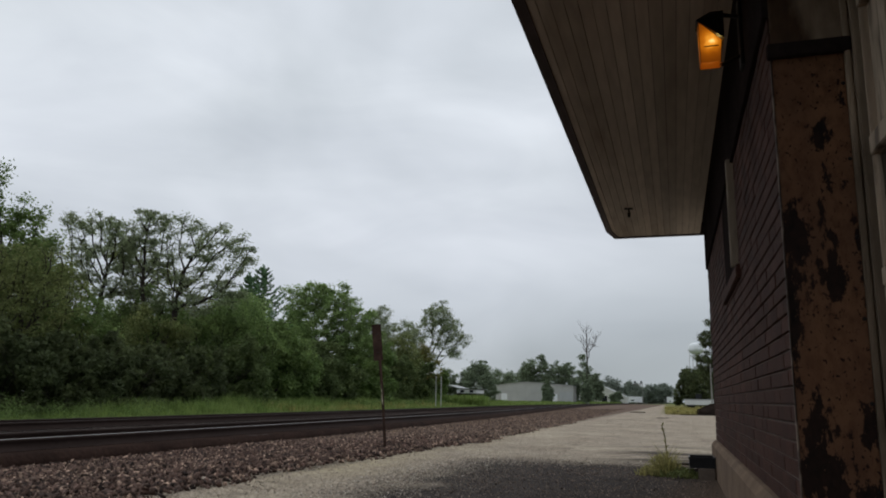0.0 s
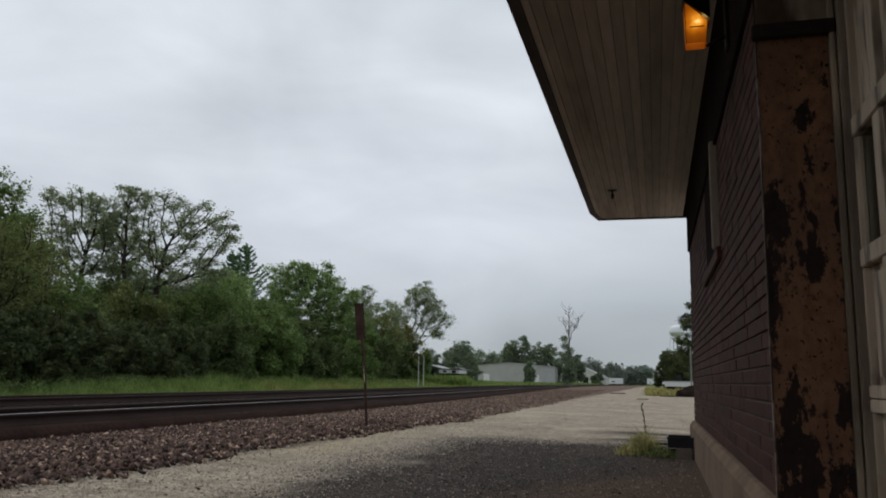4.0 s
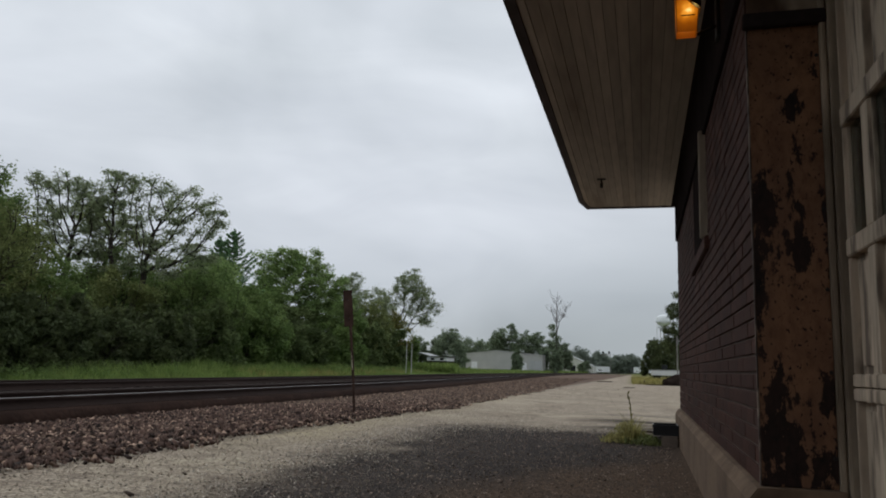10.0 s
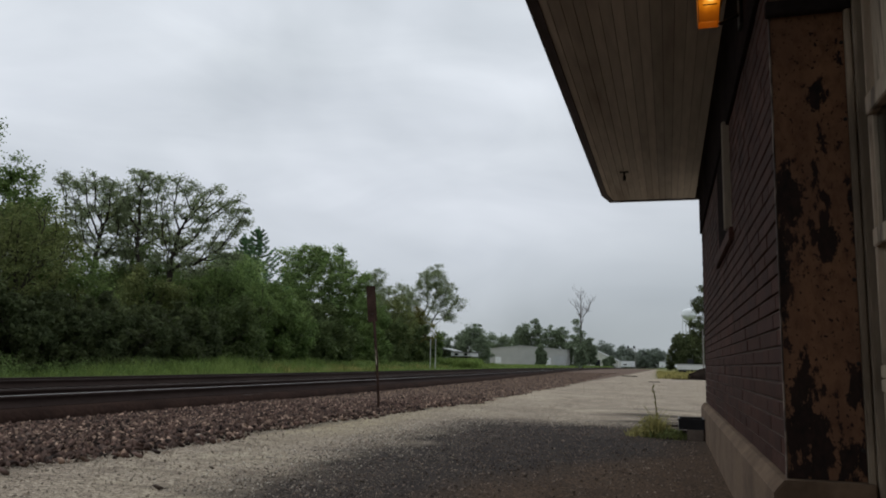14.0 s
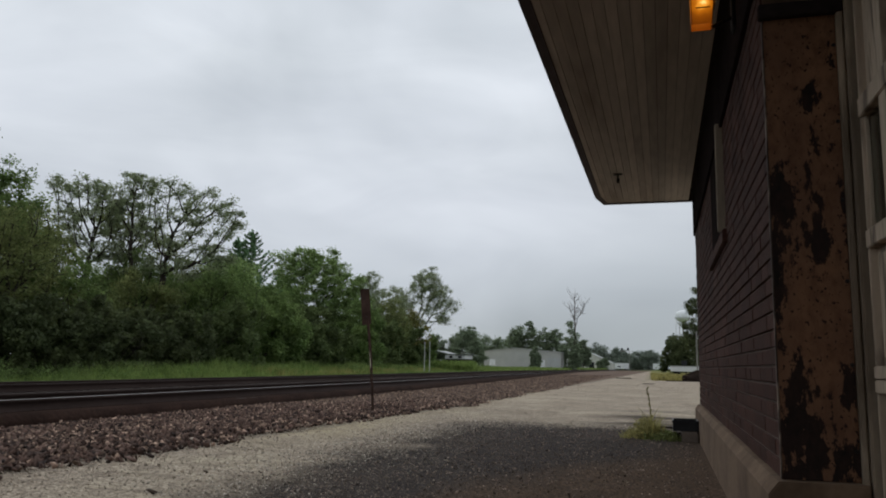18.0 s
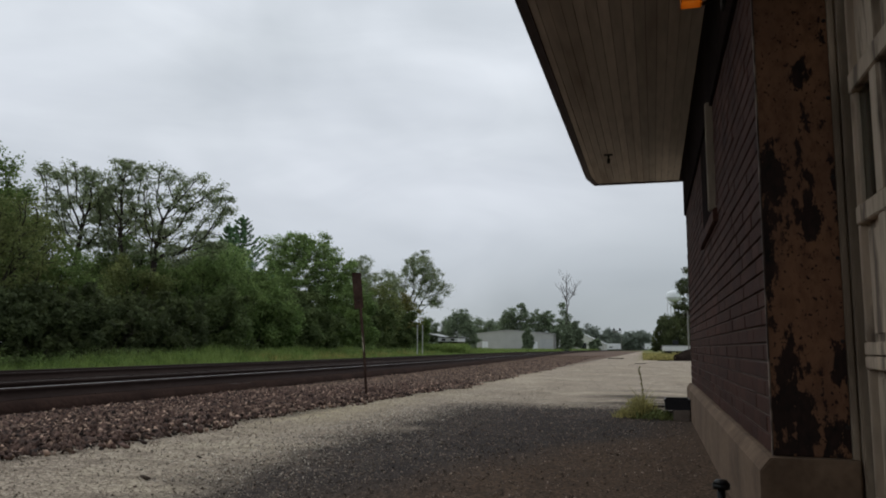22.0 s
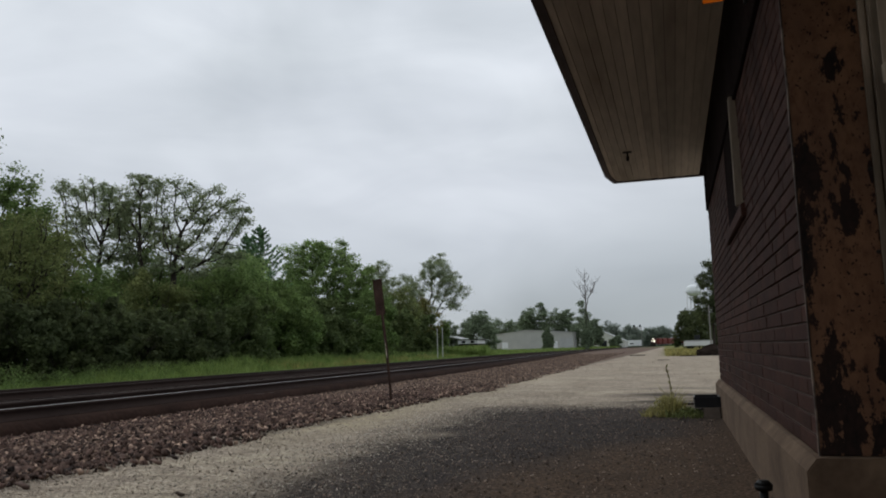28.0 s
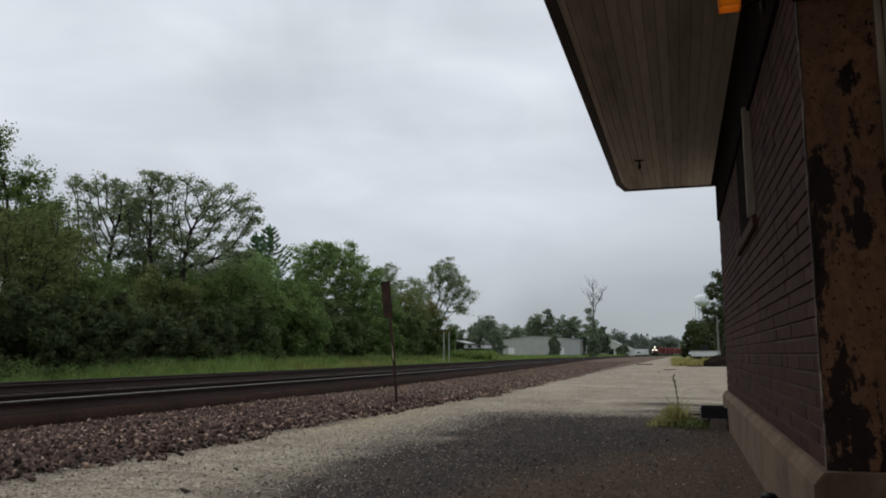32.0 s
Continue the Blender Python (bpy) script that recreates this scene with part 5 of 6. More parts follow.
def branch_out(rng, blobs, trunk_h, n_attr, step, reach, kill, r_tip, swell):
    """A skeleton grown from the trunk towards points strewn in the crown's lobes, with radii by the pipe rule."""
    blobs = np.array(blobs, float) * (1, 1, 1, swell)
    vol = blobs[:, 3] ** 2
    k = rng.choice(len(blobs), n_attr, p=vol / vol.sum())
    d = rng.normal(size=(n_attr, 3))
    d /= np.linalg.norm(d, axis=1)[:, None]
    att = blobs[k, :3] + d * (blobs[k, 3] * rng.uniform(0.35, 1.0, n_attr))[:, None] * np.array([1, 1, 0.8])
    m = max(3, int(trunk_h / step))
    bend = rng.normal(0, 0.10, 2)
    nodes = [np.array([bend[0] * math.sin(1.5 * i / m), bend[1] * i / m, trunk_h * i / m]) for i in range(m + 1)]
    parent = [-1] + list(range(m))
    alive = np.ones(n_attr, bool)
    near_i = np.zeros(n_attr, int)
    near_d = np.full(n_attr, 1e9)
    done, shoots = 0, {}
    for _ in range(160):
        fresh = np.array(nodes[done:])
        if not len(fresh) or not alive.any():
            break
        dist = np.linalg.norm(att[:, None] - fresh[None], axis=2)
        j = dist.argmin(1)
        dm = dist[np.arange(n_attr), j]
        better = dm < near_d
        near_d[better], near_i[better] = dm[better], j[better] + done
        done = len(nodes)
        alive &= near_d > kill
        pull = alive & ((near_d < reach) | (near_d < near_d[alive].min() + step if alive.any() else False))
        for i in np.unique(near_i[pull]):
            shoots[i] = shoots.get(i, 0) + 1
            if shoots[i] > 2:
                alive[pull & (near_i == i)] = False
                continue
            v = att[pull & (near_i == i)] - nodes[i]
            v = (v / np.linalg.norm(v, axis=1)[:, None]).sum(0)
            v = v / (np.linalg.norm(v) + 1e-6) + rng.normal(0, 0.22, 3) + np.array([0, 0, 0.06])
            if parent[i] >= 0:
                b = nodes[i] - nodes[parent[i]]
                v = v / np.linalg.norm(v) + 0.9 * b / np.linalg.norm(b)
            nodes.append(nodes[i] + step * v / np.linalg.norm(v))
            parent.append(int(i))
        if len(nodes) > 4000:
            break
    load = np.zeros(len(nodes))
    kids = np.zeros(len(nodes), int)
    for i in range(len(nodes) - 1, 0, -1):
        if kids[i] == 0:
            load[i] = r_tip ** 2.2
        load[parent[i]] += load[i]
        kids[parent[i]] += 1
    load[0] = max(load[0], load[1])
    rad = load ** (1 / 2.2)
    segs = [(nodes[parent[i]], nodes[i], min(rad[parent[i]], rad[i] * 1.35), rad[i]) for i in range(1, len(nodes))]
    thin = np.array([nodes[i] for i in range(m, len(nodes)) if rad[i] < r_tip * 1.9])
    return segs, thin


def lobed_tree(name, x, y, blobs, trunk_h, leaf, label, n_leaf, size, sigma, seed, n_attr=420, step=0.30, r_tip=0.016, bark=None, share=0.6, loose=1.3, reach=1.9, kill=0.40, z0=None, swell=1.35):
    """A tree whose limbs reach into the given crown lobes (x, y, z, radius from the foot); leaves hang on the thin twigs."""
    rng = np.random.default_rng(seed)
    t = thing(name, x, y, (float(ground_z(x, y)) if z0 is None else z0) - 0.05, label, "tree")
    segs, thin = branch_out(rng, blobs, trunk_h, n_attr * 4, step, reach, kill * step / 0.30, r_tip, swell)
    tr = new("trunk", limb_mesh("trunk", segs, bark or M_BARK, 5))
    tr.parent = t
    pos = clumps(rng, thin, n_leaf, sigma, share)
    pos[:, 2] = np.maximum(pos[:, 2], 0.2)
    v, f = leaf_quads(rng, pos, size, loose)
    cr = new("crown", raw_mesh("crown", v, f, leaf))
    cr.parent = t
    return t


def shrub(name, x, y, h, spread, leaf, label, n_leaf, size, seed):
    """A thicket bush: stems from the ground and clumped leaves down to the ground."""
    rng = np.random.default_rng(seed)
    t = thing(name, x, y, float(ground_z(x, y)) - 0.05, label, "shrub", "thicket under the trees")
    segs, tips = grow(rng, h, spread, 6, 3, 0.10, trunk_r=0.06)
    st = new("stem", limb_mesh("stem", segs, M_BARK, 5))
    st.parent = t
    nb = 110
    a, q = rng.uniform(0, math.tau, nb), spread * np.sqrt(rng.random(nb))
    cz = h * np.clip(rng.random(nb), 0.03, 0.94) * (1 - 0.22 * (q / spread) ** 2 + 0.14 * np.sin(3 * a + seed))
    cen = np.stack([q * np.cos(a), q * np.sin(a), cz], 1)
    rad = rng.uniform(0.045, 0.13, nb) * h
    k = rng.integers(0, nb, n_leaf)
    d = rng.normal(size=(n_leaf, 3))
    d /= np.linalg.norm(d, axis=1)[:, None]
    pos = cen[k] + d * (rad[k] * rng.uniform(0.2, 1.15, n_leaf))[:, None]
    pos[:, 2] = np.clip(pos[:, 2], 0.05, h * 1.05)
    v, f = leaf_quads(rng, pos, size * 1.25, 1.0)
    cr = new("crown", raw_mesh("crown", v, f, leaf))
    cr.parent = t
    return t


def conifer(name, x, y, h, spread, leaf, label, seed, size=0.2, whorl=0.52):
    """Whorls of upswept boughs with open air between them, each bough a flat spray of needles."""
    rng = np.random.default_rng(seed)
    t = thing(name, x, y, float(ground_z(x, y)) - 0.05, label, "tree")
    segs = [(np.array([0, 0, h * k / 6]), np.array([0, 0, h * (k + 1) / 6]), 0.15 * (1 - k / 6.5), 0.15 * (1 - (k + 1) / 6.5)) for k in range(6)]
    pos, z = [], h * 0.12
    while z < h * 0.97:
        turn = rng.uniform(0, math.tau)
        for k in range(5):
            r = spread * (1 - (z / h - 0.12) / 0.90) ** 0.9 * rng.uniform(0.6, 1.15) + 0.10
            a = turn + k * math.tau / 5 + rng.uniform(-0.35, 0.35)
            out = np.array([math.cos(a), math.sin(a), 0])
            st = np.array([0, 0, z + rng.uniform(-0.1, 0.1)])
            mid, end = st + out * r * 0.6 + (0, 0, r * 0.16), st + out * r + (0, 0, r * 0.55)
            segs += [(st, mid, 0.04, 0.025), (mid, end, 0.025, 0.01)]
            m = int(26 + 120 * r / spread)
            q = rng.random(m)[:, None] ** 0.75
            line = np.where(q < 0.6, st + (mid - st) * q / 0.6, mid + (end - mid) * (q - 0.6) / 0.4)
            side = np.array([-out[1], out[0], 0]) * rng.normal(0, 1, (m, 1)) * 0.20 * r * (1.05 - q)
            pos.append(line + side + rng.normal(0, 0.045, (m, 3)))
        z += whorl * (1.15 - 0.5 * z / h)
    tip = np.array([0, 0, h]) - np.array([0, 0, 0.7]) * rng.random((40, 1)) + rng.normal(0, 0.05, (40, 3))
    tr = new("trunk", limb_mesh("trunk", segs, M_BARK, 5))
    tr.parent = t
    v, f = leaf_quads(rng, np.concatenate(pos + [tip]), size, 1.2)
    cr = new("crown", raw_mesh("crown", v, f, leaf))
    cr.parent = t
    return t


# the row along the far side of the tracks
lobed_tree("cottonwood", -31.8, 30.0, ((-1.1, 0, 12.2, 0.45), (-1.2, 0, 11.3, 0.75), (-2.4, 0.2, 11.0, 0.9), (-1.3, 0, 10.0, 1.0), (-0.4, 0.3, 9.4, 0.8), (0.75, 0, 10.6, 0.35), (0.7, 0, 9.8, 0.55), (0.6, 0, 8.9, 0.8), (1.9, 0, 9.9, 0.3), (1.8, 0, 9.2, 0.45),
           (1.6, 0.2, 8.4, 0.7), (3.1, 0, 8.5, 0.3), (2.8, 0, 7.8, 0.55), (2.2, 0, 6.8, 1.0), (0.2, -0.3, 7.4, 1.2), (-1.4, 0, 8.0, 1.2), (0.4, 0, 5.8, 1.4), (-2.0, 0, 6.0, 1.4)), 2.6, L_MID, "tall cottonwood with several upright leaders and dark clumped leaves", 24000, 0.085, 0.27, 31, 420, r_tip=0.018, swell=1.1)
lobed_tree("olive_tree", -27.8, 27.2, ((0, 0, 5.4, 1.7), (0.7, 0.3, 6.6, 1.2), (-1.2, 0, 6.0, 1.6), (1.4, 0, 4.6, 1.3), (-0.4, 0.6, 3.4, 1.6)), 1.8, L_OLIVE, "dense olive-green broadleaf tree", 15000, 0.07, 0.30, 33)
lobed_tree("box_elder", -36.7, 42.0, ((-1.8, 0, 12.23, 0.9), (-0.3, 0.3, 12.44, 0.9), (1.3, 0, 11.70, 0.9), (1.7, -0.4, 10.66, 1), (-1.4, 0.4, 10.76, 0.9), (0.4, -0.3, 10.45, 0.8), (-2, 0, 9.40, 0.9), (-0.6, 0.3, 8.78, 0.8), (1.6, 0.3, 8.99, 0.7), (-2.6, 0, 7.94, 0.9), (-1.2, 0.4, 10.03, 0.7), (0.9, 0.3, 9.72, 0.8), (0.2, 0.4, 7.73, 0.9), (1.9, 0, 7.94, 0.9)),
           4.4, L_DULL, "half-bare tree with dark forked limbs and thin foliage", 14000, 0.072, 0.24, 34, 420, r_tip=0.020, swell=1.4, share=0.45, loose=2.0)
lobed_tree("box_elder", -33.7, 42.6, ((0.3, 0, 12.85, 0.7), (1.3, 0.3, 12.75, 0.6), (-0.5, 0, 11.70, 0.7), (0.8, -0.3, 11.29, 0.8), (-0.7, 0.3, 10.03, 0.7), (0.9, 0.2, 9.72, 0.6), (0, 0, 8.36, 0.6), (0.6, 0.2, 6.90, 0.6)),
           4.6, L_DULL, "half-bare tree with upright dark limbs", 8500, 0.072, 0.24, 36, 340, r_tip=0.020, swell=1.45, share=0.45, loose=2.0, z0=-0.6)
lobed_tree("box_elder", -31.4, 42.2, ((1.3, 0, 12.33, 0.7), (0.4, 0.2, 11.49, 0.6), (3.8, 0, 11.70, 0.7), (4.9, 0.3, 10.76, 0.8), (6, 0, 9.93, 0.6), (3.1, -0.3, 10.35, 0.7), (1.5, 0.3, 8.88, 0.9), (3.8, 0.3, 8.46, 0.8), (5.1, 0, 9.20, 0.6), (0.8, 0, 7.52, 0.8), (2.6, 0, 7.31, 0.8), (2.3, 0.2, 11.39, 0.6), (2, 0.3, 10.03, 0.7), (0.3, 0.2, 10.03, 0.7), (4.6, 0.2, 7.73, 0.8)),
           3.6, L_DULL, "half-bare spreading tree with arching dark limbs", 13000, 0.072, 0.24, 56, 420, r_tip=0.020, swell=1.45, share=0.45, loose=2.0, z0=-0.6)
lobed_tree("box_elder", -38.0, 47.5, ((-1, 0, 11.29, 1), (0.8, 0, 10.87, 0.9), (0, 0.8, 8.99, 1), (2.4, 0, 9.82, 0.9), (4, 0, 8.99, 0.9)), 3.6, L_OLIVE, "olive-green tree standing back in the row", 7000, 0.08, 0.24, 50, 300, r_tip=0.018, swell=1.4, share=0.4)
for bx, by, bh, sd, lf in ((-34.2, 36.0, 8.6, 128, L_OLIVE), (-37.4, 47.0, 7.6, 120, L_OLIVE), (-34.9, 47.5, 6.9, 121, L_MID), (-32.6, 49.0, 7.1, 122, L_OLIVE), (-31.4, 51.5, 8.5, 123, L_BRIGHT), (-33.4, 55.0, 9.7, 124, L_BRIGHT), (-35.6, 44.0, 6.8, 125, L_DARK), (-31.2, 24.0, 7.8, 126, L_OLIVE), (-33.0, 21.0, 8.4, 127, L_MID)):
    lobed_tree("green_ash", bx, by, ((0, 0, bh - 0.9, 0.9), (1.1, 0, bh - 1.6, 1.0), (-1.2, 0, bh - 1.5, 1.1), (0.2, -0.3, bh - 2.8, 1.4), (1.5, 0, bh - 3.4, 1.2), (-1.5, 0, bh - 3.2, 1.3), (0, -0.4, bh - 5.0, 1.6)), 2.0, lf, "leafy green ash filling the row under the half-bare trees", 17000, 0.09, 0.32, sd, 300)
tree("mulberry", -29.6, 33.0, 6.4, 2.6, L_MID, "leafy green tree under the half-bare ones", 10000, 0.08, 0.30, 51, 5, 4, 0.2, 0.14, base_fill=0.2)
tree("mulberry", -30.6, 39.4, 6.6, 2.8, L_OLIVE, "olive-green tree under the half-bare ones", 10000, 0.085, 0.30, 52, 5, 4, 0.2, 0.14, base_fill=0.2)
lobed_tree("mulberry", -30.4, 47.0, ((0, 0, 5.2, 1.6), (0.8, 0.3, 6.4, 1.2), (-1.4, 0, 5.6, 1.4), (1.5, 0, 4.4, 1.3), (0, -0.4, 3.0, 1.7)), 1.8, L_MID, "leafy green tree under the half-bare ones", 18000, 0.085, 0.34, 53)
for bx, by, bh, sd in ((-33.8, 44.0, 8.6, 92), (-33.4, 49.0, 8.6, 93), (-33.2, 53.0, 8.4, 94)):
    lobed_tree("hackberry", bx, by, ((0, 0, bh - 1.3, 1.1), (1.2, 0, bh - 2.2, 1.1), (-1.2, 0, bh - 2.0, 1.2), (0.2, 0, bh - 3.8, 1.6), (1.6, 0, bh - 4.2, 1.2)), 2.0, L_OLIVE if sd % 2 else L_MID, "green tree standing back in the row", 12000, 0.08, 0.30, sd)
tree("ash_tree", -31.0, 30.6, 8.8, 2.0, L_MID, "narrow green tree in the row", 10000, 0.08, 0.28, 37, 4, 4, 0.3)
conifer("pine", -36.1, 60.5, 11.9, 3.9, L_BLUE, "pointed blue-green conifer behind the row", 38, 0.125)
conifer("pine", -34.4, 60.0, 12.5, 4.2, L_BLUE, "tall pointed blue-green conifer with upswept boughs", 39, 0.125)
lobed_tree("maple", -31.4, 66.6, ((-0.9, 0, 10.66, 1.3), (-3, 0, 10.35, 1.1), (0.9, 0.2, 10.24, 1.2), (-2, -0.5, 8.26, 1.6), (2.7, 0, 7.94, 1.7), (0.6, -0.8, 7.73, 1.6), (1.1, -0.6, 5.85, 1.5), (3.9, 0, 5.96, 1.2), (-3.4, 0, 6.69, 1.5), (-1.4, -0.6, 4.81, 1.5)),
           2.6, L_BRIGHT, "full bright-green maple with a lobed crown", 38000, 0.105, 0.32, 40, 460, 0.42, 0.017, swell=1.35, share=0.65)
tree("elm", -32.6, 62.0, 8.2, 2.6, L_MID, "leafy green elm beside the maple", 13000, 0.10, 0.32, 41, 5, 4, 0.15, base_fill=0.2)
lobed_tree("poplar", -34.6, 88.9, ((0, 0, 11.2, 0.9), (0.6, 0, 9.4, 1.2), (-0.7, 0, 8.0, 1.3), (0.3, 0, 6.2, 1.5)), 3.0, L_DULL, "thin grey-green poplar in the row", 10500, 0.09, 0.30, 42, 240, 0.42, 0.015)
lobed_tree("poplar", -34.6, 97.0, ((0, 0, 10.2, 1.2), (1.3, 0, 8.8, 1.2), (-1.5, 0, 8.6, 1.3), (0, 0, 6.6, 1.6)), 3.0, L_DULL, "thin half-bare poplar in the row", 10500, 0.09, 0.32, 48, 240, 0.42, 0.015)
lobed_tree("hackberry", -32.9, 91.4, ((0, 0, 7.2, 1.7), (1.3, 0, 5.6, 1.5), (-1.4, 0, 5.8, 1.6), (0.2, 0, 3.6, 1.8)), 2.0, L_OLIVE, "olive-green tree with yellowing leaves", 12000, 0.10, 0.40, 43, 300, 0.45, 0.014)
lobed_tree("hackberry", -33.2, 100.0, ((0, 0, 7.0, 1.6), (1.4, 0, 5.6, 1.4), (-1.4, 0, 6.2, 1.6), (0.4, 0, 3.8, 1.8)), 2.0, L_YELLOW, "olive-yellow tree with turning leaves", 12000, 0.10, 0.40, 54, 300, 0.45, 0.014)
lobed_tree("willow", -34.6, 107.2, ((1.9, 0, 13.2, 1.7), (3.9, 0, 10.9, 1.5), (5.3, 0, 9.3, 1.2), (0.7, 0, 10.7, 1.4), (2.8, 0, 8.6, 1.2), (2.6, 0.6, 11.6, 1.4), (-1.6, 0, 10.4, 1.4), (4.4, 0, 7.6, 1.0), (-2.6, 0, 8.2, 1.3), (-0.6, 0, 7.0, 1.2), (1.4, 0, 6.6, 1.1), (2.2, 0, 9.6, 1.2), (3.6, 0, 9.4, 1.1), (1.6, 0, 12.0, 1.2), (3.4, 0, 12.2, 1.0)), 3.6, L_DULL, "tall half-bare tree with arching limbs", 21000, 0.095, 0.36, 49, 520, 0.5, 0.020, share=0.7, loose=2.0)
lobed_tree("elm", -28.9, 49.0, ((0, 0, 5.0, 1.4), (1.0, 0, 4.2, 1.3), (-1.2, 0, 4.4, 1.4), (0, -0.4, 2.6, 1.6)), 1.5, L_MID, "leafy green elm at the edge of the thicket", 14000, 0.09, 0.30, 45, 300)
lobed_tree("elm", -29.8, 55.0, ((0, 0, 5.4, 1.5), (1.2, 0, 4.4, 1.4), (-1.4, 0, 4.8, 1.5), (0, -0.4, 2.8, 1.8)), 1.5, L_MID, "leafy green elm at the edge of the thicket", 14000, 0.095, 0.32, 46, 300)
lobed_tree("elm", -31.9, 78.0, ((0, 0, 7.4, 1.6), (1.4, 0, 6.0, 1.4), (-1.4, 0, 6.4, 1.6), (0.2, 0, 4.0, 1.8)), 2.0, L_MID, "dark green elm in the row", 13000, 0.10, 0.40, 47, 300, 0.45, 0.014)
SHRUBS = ((-26.4, 20.5, 4.6, 2.6), (-26.2, 25.4, 4.8, 2.5), (-26.6, 29.2, 4.9, 2.4), (-26.9, 33.6, 5.0, 2.6), (-27.4, 38.5, 4.9, 2.8), (-27.9, 44.7, 6.0, 2.8), (-28.6, 52.9, 6.2, 3.0),
          (-29.2, 58.5, 6.0, 2.8), (-29.8, 64.8, 6.4, 3.2), (-30.7, 74.5, 7.0, 3.2), (-31.6, 84.0, 7.0, 3.2), (-32.6, 95.0, 7.0, 3.4), (-33.4, 104.0, 6.0, 3.0))
for k, (x, y, h, r) in enumerate(SHRUBS):
    h *= 0.80 if k < 6 else 0.9
    # the first five bushes take L_SHADE, inner shade put into the leaf colour
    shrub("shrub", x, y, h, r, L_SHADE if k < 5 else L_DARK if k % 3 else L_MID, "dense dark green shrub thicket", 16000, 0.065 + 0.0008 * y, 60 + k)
for x, y, n, rad, h, m, label in ((-0.14, 9.74, 620, 0.24, 0.22, M_BLADE_YELLOW, "low mound of yellow-green leafy weeds by the plinth"), (0.12, 9.40, 220, 0.18, 0.10, L_OLIVE, "low green leafy weeds by the concrete block")):
    rng = np.random.default_rng(n)
    a, q = rng.uniform(0, math.tau, n), rng.random(n) ** 0.7
    pos = np.stack([rad * q * np.cos(a), rad * q * np.sin(a), 0.02 + h * (1 - q ** 2) * rng.random(n) ** 0.6], 1)
    v, f = leaf_quads(rng, pos, 0.020)
    ob = tagged(new("leafy_weed", raw_mesh("leafy_weed", v, f, m)), label, "weed", kind="stuff")
    ob.matrix_world = pose(x, y, float(ground_z(x, y)))
# deep woods behind the row, seen only through gaps; shade put into leaf colour
rng = np.random.default_rng(77)
n = 44000
y = 12 + 120 * rng.random(n)
x = -33.5 - 0.0875 * y - 5 * rng.random(n)
z = -0.2 + (4.4 + 1.2 * np.sin(0.5 * y) + 0.014 * y) * rng.random(n) ** 0.8
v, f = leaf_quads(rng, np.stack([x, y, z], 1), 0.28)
tagged(new("deep_woods", raw_mesh("deep_woods", v, f, L_SHADE)), "undergrowth deep behind the tree row, shade in its leaf colour", "woods", kind="stuff")

# unseen run of the row beside the depot, added to block the low sky
n = 34000
y = -45 + 64 * rng.random(n)
x = -27.0 - 6 * rng.random(n)
z = -0.2 + (9.0 + 1.5 * np.sin(0.4 * y) + 0.8 * np.sin(1.3 * y)) * rng.random(n)
v, f = leaf_quads(rng, np.stack([x, y, z], 1), 0.34)
tagged(new("woods_beside", raw_mesh("woods_beside", v, f, L_DARK)), "unseen leaves added to block the low sky across from the depot", "woods", kind="stuff")

n = 9000
y = 95 + 14 * rng.random(n)
x = -0.236 * y - 0.088 * y * rng.random(n)
v, f = blades(rng, np.stack([x, y, ground_z(x, y) - 0.02], 1), rng.uniform(0.7, 1.9, n), 0.5, 0.06 * np.ones(n))
tagged(new("tall_weeds", raw_mesh("tall_weeds", v, f, M_BLADE)), "rank weeds before the low house", "grass", kind="stuff")

# ---- the far end: sheds, house, poles, tower, scattered trees ----
FAR = ((-33.3, 135, 8.2, 3.2, "round dark green tree beyond the verge"), (-36.0, 138, 6.4, 2.6, "dark green tree beyond the verge"), (-39.5, 136, 6.4, 3.0, "dark green tree beyond the verge"),
       (-66, 318, 12.6, 7.0, "low dark tree far off"), (-53.5, 300, 17.6, 5.6, "tall dark tree behind the sheds"), (-49.5, 302, 18.4, 4.2, "tall dark tree behind the sheds"), (-44.0, 300, 15.2, 6.0, "broad dark tree behind the sheds"),
       (-38.6, 300, 15.0, 5.2, "dark tree between the sheds"), (-74, 325, 13.4, 8.0, "dark tree far off"), (-58.5, 310, 12.4, 5.0, "low dark tree far off"),
       (-35.5, 460, 13.6, 10.0, "round dark tree far off"), (-32, 640, 16.5, 10.0, "hazy dark tree far off"), (-21, 660, 13.5, 9.0, "hazy dark tree far off"), (-9.0, 690, 15.0, 13.0, "hazy dark tree far off"),
       (1.5, 122, 5.9, 1.6, "dark green tree beside the lot"), (3.4, 118, 5.9, 2.4, "dark green tree beside the lot"), (6.4, 112, 6.2, 2.6, "dark green tree beside the lot"),
       (-31.4, 200, 6.2, 1.7, "small green tree before the grey shed"), (-26.6, 218, 7.2, 2.2, "small tree between the sheds"), (-22.9, 213, 6.6, 1.8, "leafy growth round a dead tree"), (-33.0, 296, 12.6, 4.2, "dark tree behind the sheds"), (-29.2, 300, 11.0, 3.6, "dark tree between the sheds"), (-23.5, 330, 5.0, 2.6, "low bush by the cream shed"))
